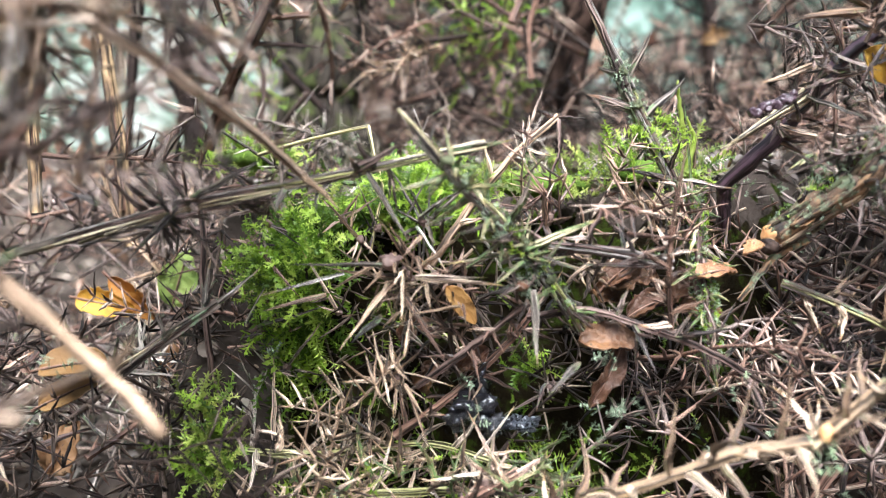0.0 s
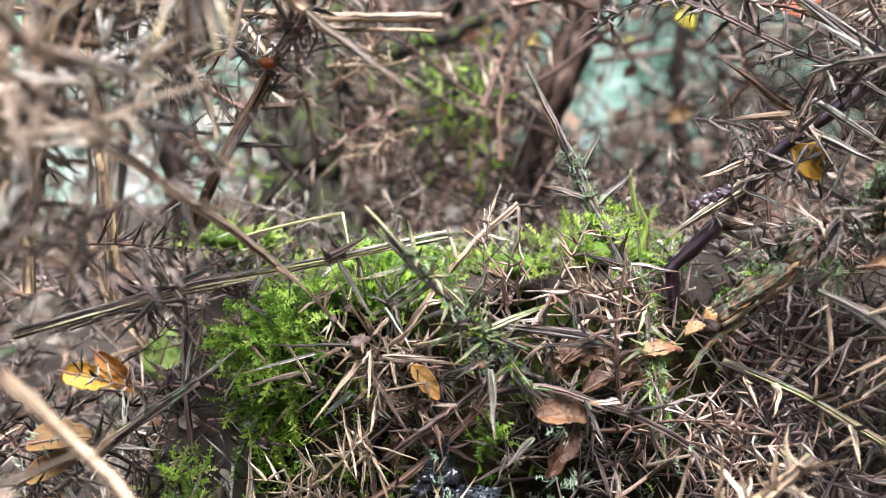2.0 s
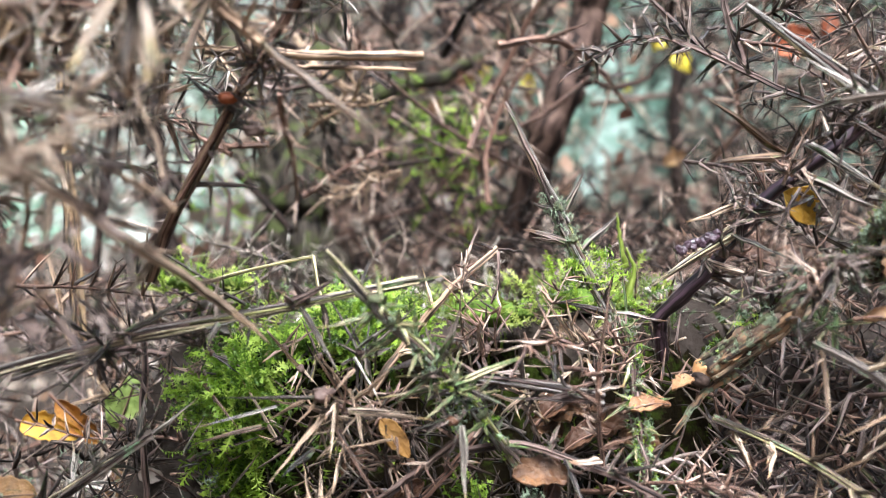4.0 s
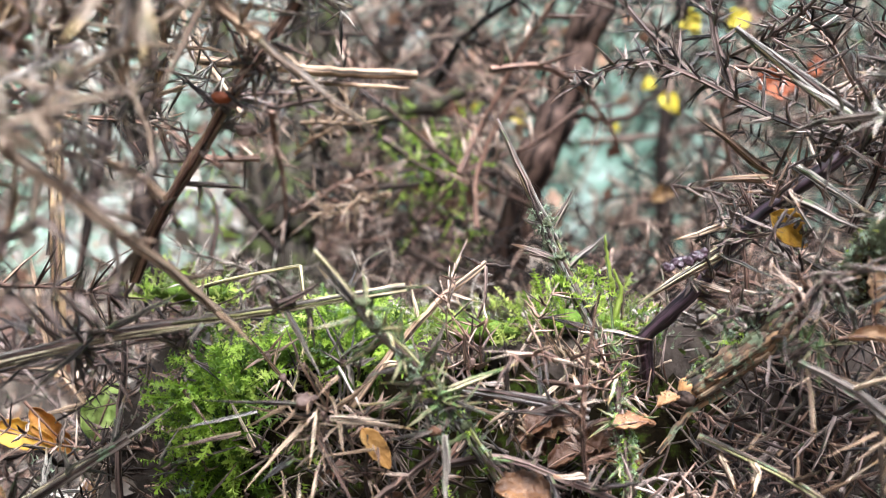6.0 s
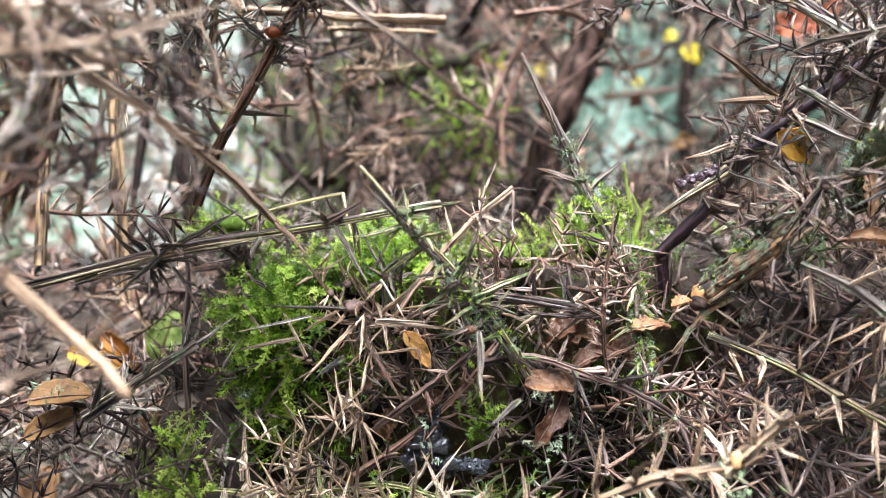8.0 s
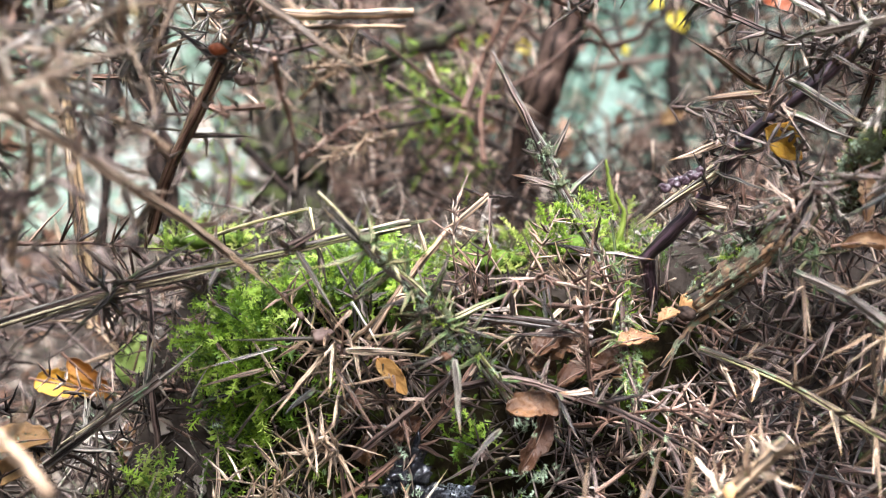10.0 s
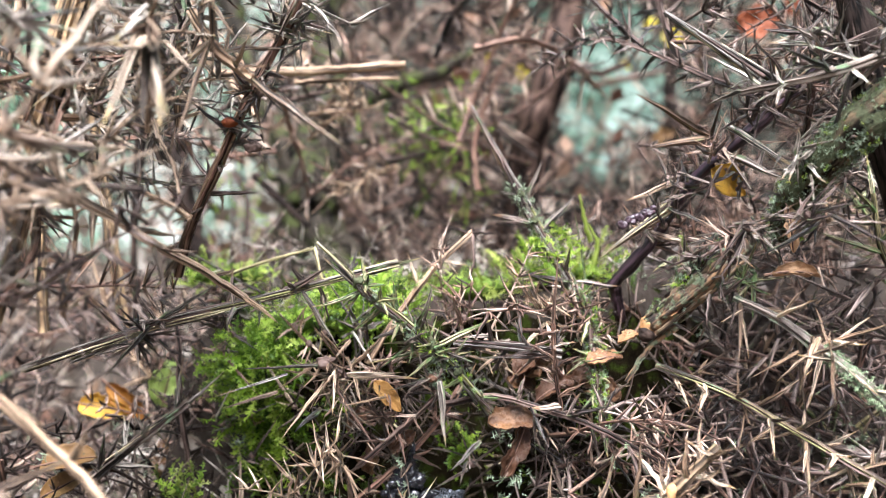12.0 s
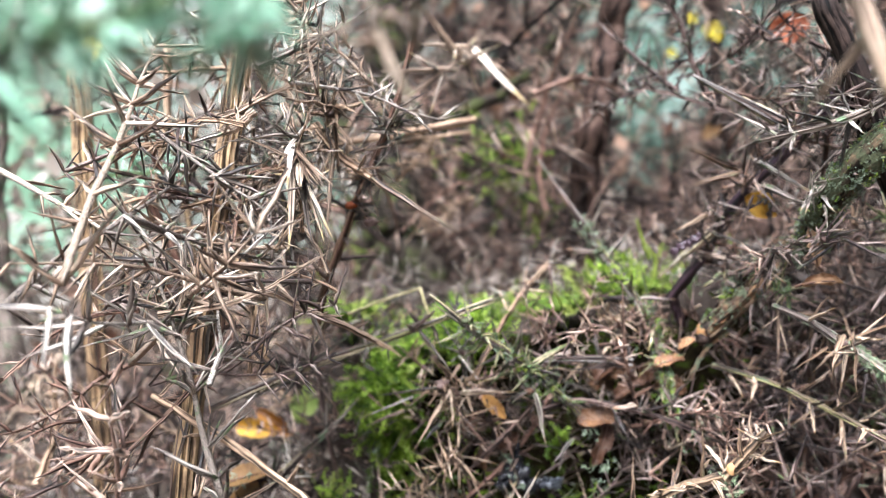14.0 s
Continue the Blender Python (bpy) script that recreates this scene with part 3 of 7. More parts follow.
# ---- fallen leaves ----
def leaf(label, at, way, face, length, width, tone, seed, curl=0.35, roll=0.3, name="fallen_leaf", stalk=True, category="leaf", blunt=0.75, ragged=1.6, grit=0.0):
    """A fallen leaf: a blade with thickness, rolled along its midrib and bent along its length; way: base to tip, face: the upper side."""
    rng = random.Random(seed)
    owner = thing(name, at, label, category, "fallen leaves")
    z = Vector(way).normalized()
    y = (Vector(face) - z * Vector(face).dot(z)).normalized()
    x = y.cross(z)
    turn = Matrix((x, y, z)).transposed().to_4x4()
    nu, nv = 14, 22
    verts, faces, uvs = [], [], []
    for side in (0, 1):
        for j in range(nv + 1):
            s = j / nv
            half = width / 2 * math.sin(math.pi * min(1, s ** 0.8)) ** blunt + 0.0002
            for i in range(nu + 1):
                c = 2 * i / nu - 1
                a = c * roll * 2.2
                torn = 1 + 0.30 * ragged * noise.fractal(Vector((s * 6, seed * 2.3 + (5 if c > 0 else 0), 0)), 0.8, 2.1, 3)
                px = half * torn * math.sin(a) / (roll * 2.2)
                py = half * (1 - math.cos(a)) / (roll * 2.2) - curl * length * (s - 0.5) ** 2 + 0.10 * ragged * width * noise.fractal(Vector((c * 2 + seed, s * 4, 0)), 0.7, 2.3, 4) + grit * width * noise.fractal(Vector((c * 9 + seed, s * 14, 4)), 0.4, 2.0, 3)
                py -= 0.0004 * (1 - abs(c)) ** 4
                verts.append((px * (1 + 0.12 * noise.noise(Vector((c, s * 9, seed)))), py - side * 0.00035, (s - 0.5) * length))
                uvs.append((c * width / 2, s * length))
    per = (nu + 1) * (nv + 1)
    q = lambda side, j, i: side * per + j * (nu + 1) + i
    for j in range(nv):
        for i in range(nu):
            faces.append((q(0, j, i), q(0, j, i + 1), q(0, j + 1, i + 1), q(0, j + 1, i)))
            faces.append((q(1, j, i), q(1, j + 1, i), q(1, j + 1, i + 1), q(1, j, i + 1)))
        faces.append((q(0, j, 0), q(0, j + 1, 0), q(1, j + 1, 0), q(1, j, 0)))
        faces.append((q(0, j, nu), q(1, j, nu), q(1, j + 1, nu), q(0, j + 1, nu)))
    blade = part("blade", mesh("blade", verts, faces, LEAF[tone], uvs, smooth=True), owner, at=turn)
    mid = [(0, -curl * length * (s - 0.5) ** 2 - 0.0003, (s - 0.5) * length) for s in (-0.12, 0.0, 0.25, 0.5, 0.75, 0.97)]
    if stalk:
        v, f, u, _ = tube(mid, 0.0005, 0.0002, 6, 0, 12, 0, 0.05, seed=seed)
        part("midrib", mesh("midrib", v, f, STEM["red"], u, smooth=True), blade)
    return owner


def stick(label, pts, r, stem, seed=1, name="twig", category="twig", ribs=0, steps=16, wobble=0.0004, rough=0.1, sides=12, group="", strips=0):
    """A bare twig or stalk with broken ends; strips: loose strips of bark along it."""
    rng = random.Random(seed)
    base = Vector(pts[0])
    owner = thing(name, base, label, category, group)
    v, f, u, fr = tube([Vector(p) - base for p in pts], r[0], r[1], 2 * ribs if ribs else sides, ribs, steps, wobble, rough, 0.3, seed)
    stalk = part("stem", mesh("stem", v, f, STEM[stem] if isinstance(stem, str) else stem, u, smooth=not ribs), owner)
    for k in range(strips):
        a0 = rng.uniform(0, 6.28)
        k0 = rng.randrange(0, steps - 6)
        line = []
        for i in range(k0, k0 + rng.randrange(4, 7)):
            p, d, a, b = fr[i]
            t = a0 + 0.1 * (i - k0)
            line.append(p + (a * math.cos(t) + b * math.sin(t)) * r[0] * (1.05 + (0.5 * rng.random() if i in (k0, k0 + 5) else 0.0)))
        v, f, u, _ = tube(line, min(0.0006, r[0] * 0.3), r[0] * 0.10, 6, 3, 10, 0, 0.2, 0.4, seed + k)
        part("bark_strip", mesh("bark_strip", v, f, STEM[("stalk", "red", "dark")[k % 3]], u), stalk)
    return owner


# ---- ground, distance ----
def ground_height(x, y):
    """A bank: a mossy shelf that falls away towards the camera, level behind, then gently down to the distance."""
    edge = 0.197 + 0.05 * min(1, max(0, (abs(x - 0.02) - 0.05) / 0.08)) + 0.012 * noise.noise(Vector((x * 30, 3.0, 0)))
    edge += 0.022 * math.exp(-((x - 0.026) / 0.026) ** 2)
    s = min(1, max(0, (y - edge + 0.012) / 0.04))
    s = s * s * (3 - 2 * s)
    side = min(1, max(0, (-0.062 - x) / 0.05)) * min(1, max(0, 1.5 - y))
    s *= 1 - 0.75 * side * side * (3 - 2 * side)
    z = -0.050 + 0.137 * s + 0.006 * noise.fractal(Vector((x * 40, y * 40, 1.3)), 0.8, 2.1, 4) * (1 if abs(y) < 4 else 0)
    far = math.hypot(x, y)
    z -= 0.10 * max(0, min(y, 0.9) - 0.27)
    return z + (0.02 * noise.noise(Vector((x * 4, y * 4, 0))) if far < 6 else 0) - 0.02 * max(0, min(far, 60) - 1.0) * 0.3


def make_ground():
    def spaced(n, near, k):
        return [near * math.sinh(k * (i / n - 0.5) * 2) for i in range(n + 1)]
    xs, ys = spaced(170, 0.05, 9.3), [0.24 + v for v in spaced(170, 0.05, 9.3)]
    verts = [(x, y, ground_height(x, y)) for y in ys for x in xs]
    n = len(xs)
    faces = [(j * n + i, j * n + i + 1, (j + 1) * n + i + 1, (j + 1) * n + i) for j in range(n - 1) for i in range(n - 1)]
    ob = new("ground", mesh("ground", verts, faces, SOIL, smooth=True))
    tagged(ob, "damp brown litter bank with patches of moss", "ground", kind="structure")


make_ground()


def make_backdrop():
    m = bpy.data.materials.new("glowing_woodland_distance")
    m.use_nodes = True
    nt = m.node_tree
    nt.nodes.remove(nt.nodes["Principled BSDF"])
    co = nt.nodes.new("ShaderNodeTexCoord")
    big = noise_node(nt, co.outputs["Object"], 1.1, 5, 0.65)
    fine = noise_node(nt, co.outputs["Object"], 5.0, 2, 0.5)
    mixv = nt.nodes.new("ShaderNodeMath")
    mixv.operation = "MULTIPLY_ADD"
    nt.links.new(fine.outputs[0], mixv.inputs[0])
    mixv.inputs[1].default_value = 0.75
    sub = nt.nodes.new("ShaderNodeMath")
    sub.operation = "SUBTRACT"
    nt.links.new(big.outputs[0], sub.inputs[0])
    sub.inputs[1].default_value = 0.375
    nt.links.new(sub.outputs[0], mixv.inputs[2])
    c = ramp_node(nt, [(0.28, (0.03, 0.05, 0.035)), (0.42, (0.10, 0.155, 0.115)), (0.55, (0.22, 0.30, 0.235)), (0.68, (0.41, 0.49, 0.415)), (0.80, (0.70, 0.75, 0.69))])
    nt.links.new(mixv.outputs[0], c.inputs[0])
    # Paler colours on the left stand for the light in open gaps.
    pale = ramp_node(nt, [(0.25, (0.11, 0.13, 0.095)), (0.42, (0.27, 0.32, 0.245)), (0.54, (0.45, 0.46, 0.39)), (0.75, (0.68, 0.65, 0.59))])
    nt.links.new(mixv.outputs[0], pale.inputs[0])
    sep = nt.nodes.new("ShaderNodeSeparateXYZ")
    nt.links.new(co.outputs["Object"], sep.inputs[0])
    side = nt.nodes.new("ShaderNodeMapRange")
    side.interpolation_type = "SMOOTHSTEP"
    side.inputs["From Min"].default_value, side.inputs["From Max"].default_value = 0.4, -1.6
    nt.links.new(sep.outputs[0], side.inputs["Value"])
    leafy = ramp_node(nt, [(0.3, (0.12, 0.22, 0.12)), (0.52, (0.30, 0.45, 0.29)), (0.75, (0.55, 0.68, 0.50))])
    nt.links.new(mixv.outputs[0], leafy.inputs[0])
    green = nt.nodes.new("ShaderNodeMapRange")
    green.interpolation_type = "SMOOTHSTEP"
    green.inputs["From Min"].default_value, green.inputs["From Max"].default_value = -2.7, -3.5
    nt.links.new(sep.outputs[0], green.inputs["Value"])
    # Emission makes the backdrop glow by itself, so its brightness is painted.
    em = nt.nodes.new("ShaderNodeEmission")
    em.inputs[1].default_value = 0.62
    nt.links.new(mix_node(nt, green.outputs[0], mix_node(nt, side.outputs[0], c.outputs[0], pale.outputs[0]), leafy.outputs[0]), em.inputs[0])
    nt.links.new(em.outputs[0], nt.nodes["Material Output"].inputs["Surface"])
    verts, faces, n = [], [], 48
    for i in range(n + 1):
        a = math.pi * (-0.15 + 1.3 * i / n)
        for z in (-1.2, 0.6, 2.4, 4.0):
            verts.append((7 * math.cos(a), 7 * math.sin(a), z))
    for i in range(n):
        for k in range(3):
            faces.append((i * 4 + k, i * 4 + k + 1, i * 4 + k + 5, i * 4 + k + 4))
    tagged(new("backdrop", mesh("backdrop", verts, faces, m, smooth=True)), "glowing backdrop painted as pale blue-green distant woodland", "backdrop", kind="structure")


make_backdrop()

# ---- trunks and thicket behind ----
def trunk(label, pts, r, stem, seed, limbs=()):
    """A rough, crooked stem with its limbs."""
    base = Vector(pts[0])
    owner = thing("gorse_bush", base, label, "bush", "gorse bushes behind")
    v, f, u, fr = tube([Vector(p) - base for p in pts], r[0], r[1], 18, 0, 34, 0.0022, 0.15, seed=seed)
    bole = part("bole", mesh("bole", v, f, STEM[stem], u, smooth=True), owner)
    for k, (s, end, rr) in enumerate(limbs):
        p = fr[int(s * 34)][0]
        e = Vector(end) - base
        v, f, u, _ = tube([p, p.lerp(e, 0.5) + Vector((0.01, 0, -0.01)), e], rr, rr * 0.4, 8, 0, 12, 0.003, 0.12, seed=seed + k)
        part("limb", mesh("limb", v, f, STEM[stem], u, smooth=True), bole)
    return owner


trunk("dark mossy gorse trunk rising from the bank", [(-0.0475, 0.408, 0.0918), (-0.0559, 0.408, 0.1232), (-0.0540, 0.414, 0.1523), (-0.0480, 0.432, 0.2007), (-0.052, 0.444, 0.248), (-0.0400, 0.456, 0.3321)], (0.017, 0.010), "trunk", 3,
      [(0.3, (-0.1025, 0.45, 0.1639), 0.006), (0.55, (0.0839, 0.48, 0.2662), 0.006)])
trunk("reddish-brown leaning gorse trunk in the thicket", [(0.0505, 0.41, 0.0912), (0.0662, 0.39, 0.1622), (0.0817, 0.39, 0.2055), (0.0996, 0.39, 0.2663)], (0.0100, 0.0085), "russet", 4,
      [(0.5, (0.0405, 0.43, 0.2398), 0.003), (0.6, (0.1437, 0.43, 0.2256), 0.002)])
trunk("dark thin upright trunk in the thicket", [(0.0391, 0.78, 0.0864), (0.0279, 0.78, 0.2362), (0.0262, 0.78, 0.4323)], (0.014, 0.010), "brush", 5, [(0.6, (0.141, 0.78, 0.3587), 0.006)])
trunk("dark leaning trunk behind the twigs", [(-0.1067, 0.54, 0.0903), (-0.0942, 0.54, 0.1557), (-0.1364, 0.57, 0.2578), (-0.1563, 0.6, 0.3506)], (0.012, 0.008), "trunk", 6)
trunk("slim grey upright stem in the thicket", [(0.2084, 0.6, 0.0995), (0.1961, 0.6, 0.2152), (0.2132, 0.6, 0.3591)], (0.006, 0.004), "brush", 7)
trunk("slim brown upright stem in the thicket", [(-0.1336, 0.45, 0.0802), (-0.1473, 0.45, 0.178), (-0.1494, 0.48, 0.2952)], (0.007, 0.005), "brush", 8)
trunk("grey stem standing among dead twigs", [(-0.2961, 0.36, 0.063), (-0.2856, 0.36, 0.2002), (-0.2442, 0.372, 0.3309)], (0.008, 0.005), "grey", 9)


def low_twig(seed, spines=22):
    """A small bent twig with spines, cheap, for masses of them. Length 1."""
    rng = random.Random(seed)
    pts = [Vector((0, 0, 0))]
    way = Vector((0, 0, 1))
    for i in range(4):
        way = (way + Vector((rng.gauss(0, 0.28), rng.gauss(0, 0.28), rng.gauss(0, 0.1)))).normalized()
        pts.append(pts[-1] + way * 0.25)
    v, f, u, fr = tube(pts, 0.012, 0.005, 4, 0, 8, 0.006, 0.1, seed=seed)
    out = [triangles(v, f, u)]
    mats = []
    for i in range(spines):
        p, d, a, b = fr[rng.randrange(1, 9)]
        t = rng.uniform(0, 6.28)
        o = a * math.cos(t) + b * math.sin(t)
        mats.append(np.array(spine_pose(p, d * 0.45 + o, rng.uniform(0.09, 0.24), 0.016, t)))
    out.append(spread(LOW_SPINE, mats))
    return join(out)


LOW_TWIGS = [low_twig(60 + i) for i in range(6)]


def mid_twig(seed, spines=26):
    """A spiny twig of length 1, finer than the ones of the thicket."""
    rng = random.Random(seed)
    pts, way = [Vector((0, 0, 0))], Vector((0, 0, 1))
    for i in range(4):
        way = (way + Vector((rng.gauss(0, 0.16), rng.gauss(0, 0.16), 0))).normalized()
        pts.append(pts[-1] + way * 0.25)
    v, f, u, fr = tube(pts, 0.012, 0.003, 8, 4, 10, 0.004, 0.12, 0.4, seed=seed)
    out, sets = [triangles(v, f, u)], [[], [], []]
    for i in range(spines):
        p, d, a, b = fr[rng.randrange(0, 11)]
        t = rng.uniform(0, 6.28)
        o = a * math.cos(t) + b * math.sin(t)
        long = rng.uniform(0.14, 0.36) * rng.choice((0.6, 0.8, 1.0))
        sets[i % 3].append(np.array(spine_pose(p, d * rng.uniform(0.1, 0.9) + o, long, 0.032 * rng.uniform(0.7, 1.2), t)))
    return join(out + [spread(k, s) for k, s in zip(MID_SPINES, sets)])


MID_SPINES = [triangles(*spine_data(43 + i, 6, 4, 0.07, 0.85)) for i in range(3)]
MID_TWIGS = [mid_twig(160 + i) for i in range(8)]


def thicket(label, material, n, box, size, seed, tilt=0.8, keep=None, name="thicket", thick=1.0, kinds=LOW_TWIGS):
    """A mass of thin dead twigs too many to count."""
    rng = random.Random(seed)
    sets = [[] for _ in kinds]
    while n:
        p = Vector([rng.uniform(*r) for r in box])
        if keep and not keep(p, rng):
            continue
        way = Vector((rng.gauss(0, tilt), rng.gauss(0, tilt), rng.gauss(0.35, 0.6)))
        s = rng.uniform(*size)
        m = spine_pose(p - way.normalized() * s * 0.5, way, s, s * thick, rng.uniform(0, 6.28))
        sets[rng.randrange(len(kinds))].append(np.array(m))
        n -= 1
    v, f, u = join([spread(k, s) for k, s in zip(kinds, sets) if s])
    return tagged(new(name, tri_mesh(name, v, f, material, u, True)), label, "thicket", kind="stuff")


PIECES = {k: surface("thicket_twigs_" + k, v, by="piece", streak=(750, 70), grain=200, bump=0.6, rough=0.48, gloss=0.4, crust=SPECKS[k], crust_at=SPECKS_AT[k] + 0.03, crust_scale=200) for k, v in TONES.items()}
# Near-black twig colour with the shade of gaps and hollow put into it.
PIECES["shade"] = surface("shade_dark_twigs", [(0.0, (0.007, 0.005, 0.005)), (0.5, (0.028, 0.019, 0.016)), (0.8, (0.075, 0.053, 0.044)), (1.0, (0.20, 0.155, 0.13))], by="piece", streak=(1200, 60), grain=200, bump=0.2,
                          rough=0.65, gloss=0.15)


def far_gap(p):
    """The gap in the twigs through which the pale distance shows."""
    return 0.10 < (p.x - 0.02) / (p.y + 0.01) < 0.27 and 0.02 < (p.z - 0.112) / p.y < 0.30


def low_only(p, rng):
    if p.z < (0.035 if p.x < -0.10 * p.y / 0.5 else 0.10 + 0.05 * (p.y - 0.3)):
        return True
    if far_gap(p) or (-0.10 < p.x < -0.025 and p.y < 0.44 and p.z > 0.10):
        return rng.random() < 0.05
    return rng.random() < (0.04 if p.x < -0.10 * p.y / 0.5 else 0.45 if p.x < 0.16 * p.y / 0.5 else 0.28)


thicket("brown tangle of dead twigs behind the bank", PIECES["red"], 260, ((-0.45, 0.5), (0.34, 0.75), (0.06, 0.34)), (0.06, 0.14), 1, keep=low_only)
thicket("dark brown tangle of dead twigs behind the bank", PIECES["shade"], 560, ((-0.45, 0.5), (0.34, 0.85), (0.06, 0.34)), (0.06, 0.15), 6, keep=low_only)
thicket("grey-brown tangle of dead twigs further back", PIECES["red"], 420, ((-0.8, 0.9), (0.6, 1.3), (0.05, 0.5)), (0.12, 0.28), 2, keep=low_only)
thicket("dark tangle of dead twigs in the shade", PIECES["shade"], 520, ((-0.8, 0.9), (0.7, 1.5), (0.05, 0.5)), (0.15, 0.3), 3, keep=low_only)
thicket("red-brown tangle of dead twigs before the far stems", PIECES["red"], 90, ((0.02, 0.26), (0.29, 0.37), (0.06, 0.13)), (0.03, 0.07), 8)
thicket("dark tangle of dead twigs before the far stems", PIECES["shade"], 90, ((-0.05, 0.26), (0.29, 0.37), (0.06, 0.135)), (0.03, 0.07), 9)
thicket("brown tangle of dead twigs beside the bank", PIECES["red"], 50, ((-0.42, -0.12), (0.30, 0.6), (0.0, 0.16)), (0.05, 0.12), 4)
thicket("grey litter of fallen twigs on the bank", PIECES["grey"], 150, ((-0.06, 0.3), (0.2, 0.4), (-0.05, 0.10)), (0.03, 0.07), 5, tilt=1.5,
        keep=lambda p, rng: abs(p.z - ground_height(p.x, p.y)) < 0.014)


def bank_box(p):
    """The open space in front of the moss and the bank."""
    return -0.055 < p.x < 0.08 and p.y < 0.23 and 0.03 < p.z < 0.17


def leaf_nook(p):
    """The gap in the twigs where the golden leaves show."""
    return -0.135 < p.x < -0.045 and p.y < 0.245 and 0.025 < p.z < 0.085


def stem_gap(p):
    """The gap in the twigs where the dark red stem shows."""
    return 0.055 < p.x < 0.125 and p.y < 0.215 and 0.075 < p.z < 0.16


def beside(p, rng):
    return not bank_box(p) and not leaf_nook(p) and not stem_gap(p) and p.z > ground_height(p.x, p.y) - 0.004


for k, (tone, n, box, size) in enumerate((
        ("dark", 24, ((-0.20, -0.045), (0.175, 0.30), (0.015, 0.095)), (0.045, 0.075)),
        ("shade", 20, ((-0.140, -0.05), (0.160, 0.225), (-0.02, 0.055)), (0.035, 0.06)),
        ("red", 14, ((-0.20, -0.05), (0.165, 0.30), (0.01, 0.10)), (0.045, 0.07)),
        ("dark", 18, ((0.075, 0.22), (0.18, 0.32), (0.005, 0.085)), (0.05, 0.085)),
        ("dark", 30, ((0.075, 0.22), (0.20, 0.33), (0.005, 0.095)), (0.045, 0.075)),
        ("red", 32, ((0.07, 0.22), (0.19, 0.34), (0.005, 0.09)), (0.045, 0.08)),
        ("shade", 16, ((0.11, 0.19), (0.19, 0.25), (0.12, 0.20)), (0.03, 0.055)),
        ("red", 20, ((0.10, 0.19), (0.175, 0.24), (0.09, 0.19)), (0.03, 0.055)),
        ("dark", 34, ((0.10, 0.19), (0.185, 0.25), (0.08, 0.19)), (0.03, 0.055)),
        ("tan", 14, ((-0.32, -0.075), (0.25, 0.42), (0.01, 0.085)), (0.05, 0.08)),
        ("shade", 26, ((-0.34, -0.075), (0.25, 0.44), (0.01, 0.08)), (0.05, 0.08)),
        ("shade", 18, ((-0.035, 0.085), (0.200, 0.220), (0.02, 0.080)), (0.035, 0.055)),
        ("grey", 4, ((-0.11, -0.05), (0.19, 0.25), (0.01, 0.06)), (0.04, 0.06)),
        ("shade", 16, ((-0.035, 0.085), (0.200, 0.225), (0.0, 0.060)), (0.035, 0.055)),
        ("pale", 9, ((-0.055, -0.02), (0.13, 0.20), (0.125, 0.20)), (0.03, 0.055)),
        ("grey", 10, ((-0.06, -0.02), (0.13, 0.22), (0.125, 0.20)), (0.03, 0.055)),
        ("red", 5, ((-0.03, 0.12), (0.15, 0.20), (-0.03, 0.008)), (0.035, 0.055)),
        ("tan", 3, ((-0.06, 0.11), (0.15, 0.20), (-0.03, 0.008)), (0.035, 0.05)),
        ("tan", 4, ((-0.030, -0.002), (0.172, 0.192), (0.022, 0.055)), (0.035, 0.055)),
        ("tan", 3, ((-0.030, -0.002), (0.170, 0.192), (0.020, 0.055)), (0.035, 0.055)),
        ("dark", 8, ((0.05, 0.10), (0.170, 0.200), (0.025, 0.070)), (0.035, 0.055)),
        ("red", 8, ((0.05, 0.10), (0.172, 0.200), (0.025, 0.070)), (0.035, 0.055)),
        ("red", 8, ((0.02, 0.08), (0.185, 0.225), (0.085, 0.098)), (0.03, 0.045)),
        ("red", 8, ((-0.080, -0.045), (0.215, 0.26), (0.015, 0.075)), (0.025, 0.045)),
        ("shade", 12, ((-0.082, -0.045), (0.215, 0.26), (0.015, 0.075)), (0.025, 0.045)),
        ("grey", 6, ((-0.090, -0.04), (0.085, 0.120), (0.105, 0.170)), (0.05, 0.08)),
        ("dark", 6, ((-0.090, -0.04), (0.100, 0.150), (0.105, 0.170)), (0.04, 0.06)),
        ("pale", 5, ((-0.090, -0.04), (0.085, 0.125), (0.110, 0.170)), (0.05, 0.08)),
        ("red", 11, ((-0.145, -0.0851), (0.060, 0.125), (0.020, 0.115)), (0.05, 0.08)),
        ("dark", 11, ((-0.145, -0.0851), (0.060, 0.125), (0.010, 0.100)), (0.05, 0.08)))):
    thicket({"grey": "grey tangle of dead spiny gorse twigs", "dark": "dark damp tangle of gorse twigs", "shade": "blackish tangle of twigs coloured for deep shade", "tan": "dry tan tangle of spiny gorse twigs", "red": "red-brown tangle of gorse twigs",
             "moss": "olive-stained tangle of short gorse twigs", "pale": "bleached tangle of short gorse twigs"}[tone], PIECES[tone], n, box, size, 400 + k, tilt=0.9, keep=None if box[0][1] in (0.085, -0.05, -0.002, -0.04, -0.0851, 0.10, 0.08, -0.045) and box[0][0] > -0.15 else beside, name="gorse_tangle", kinds=MID_TWIGS)


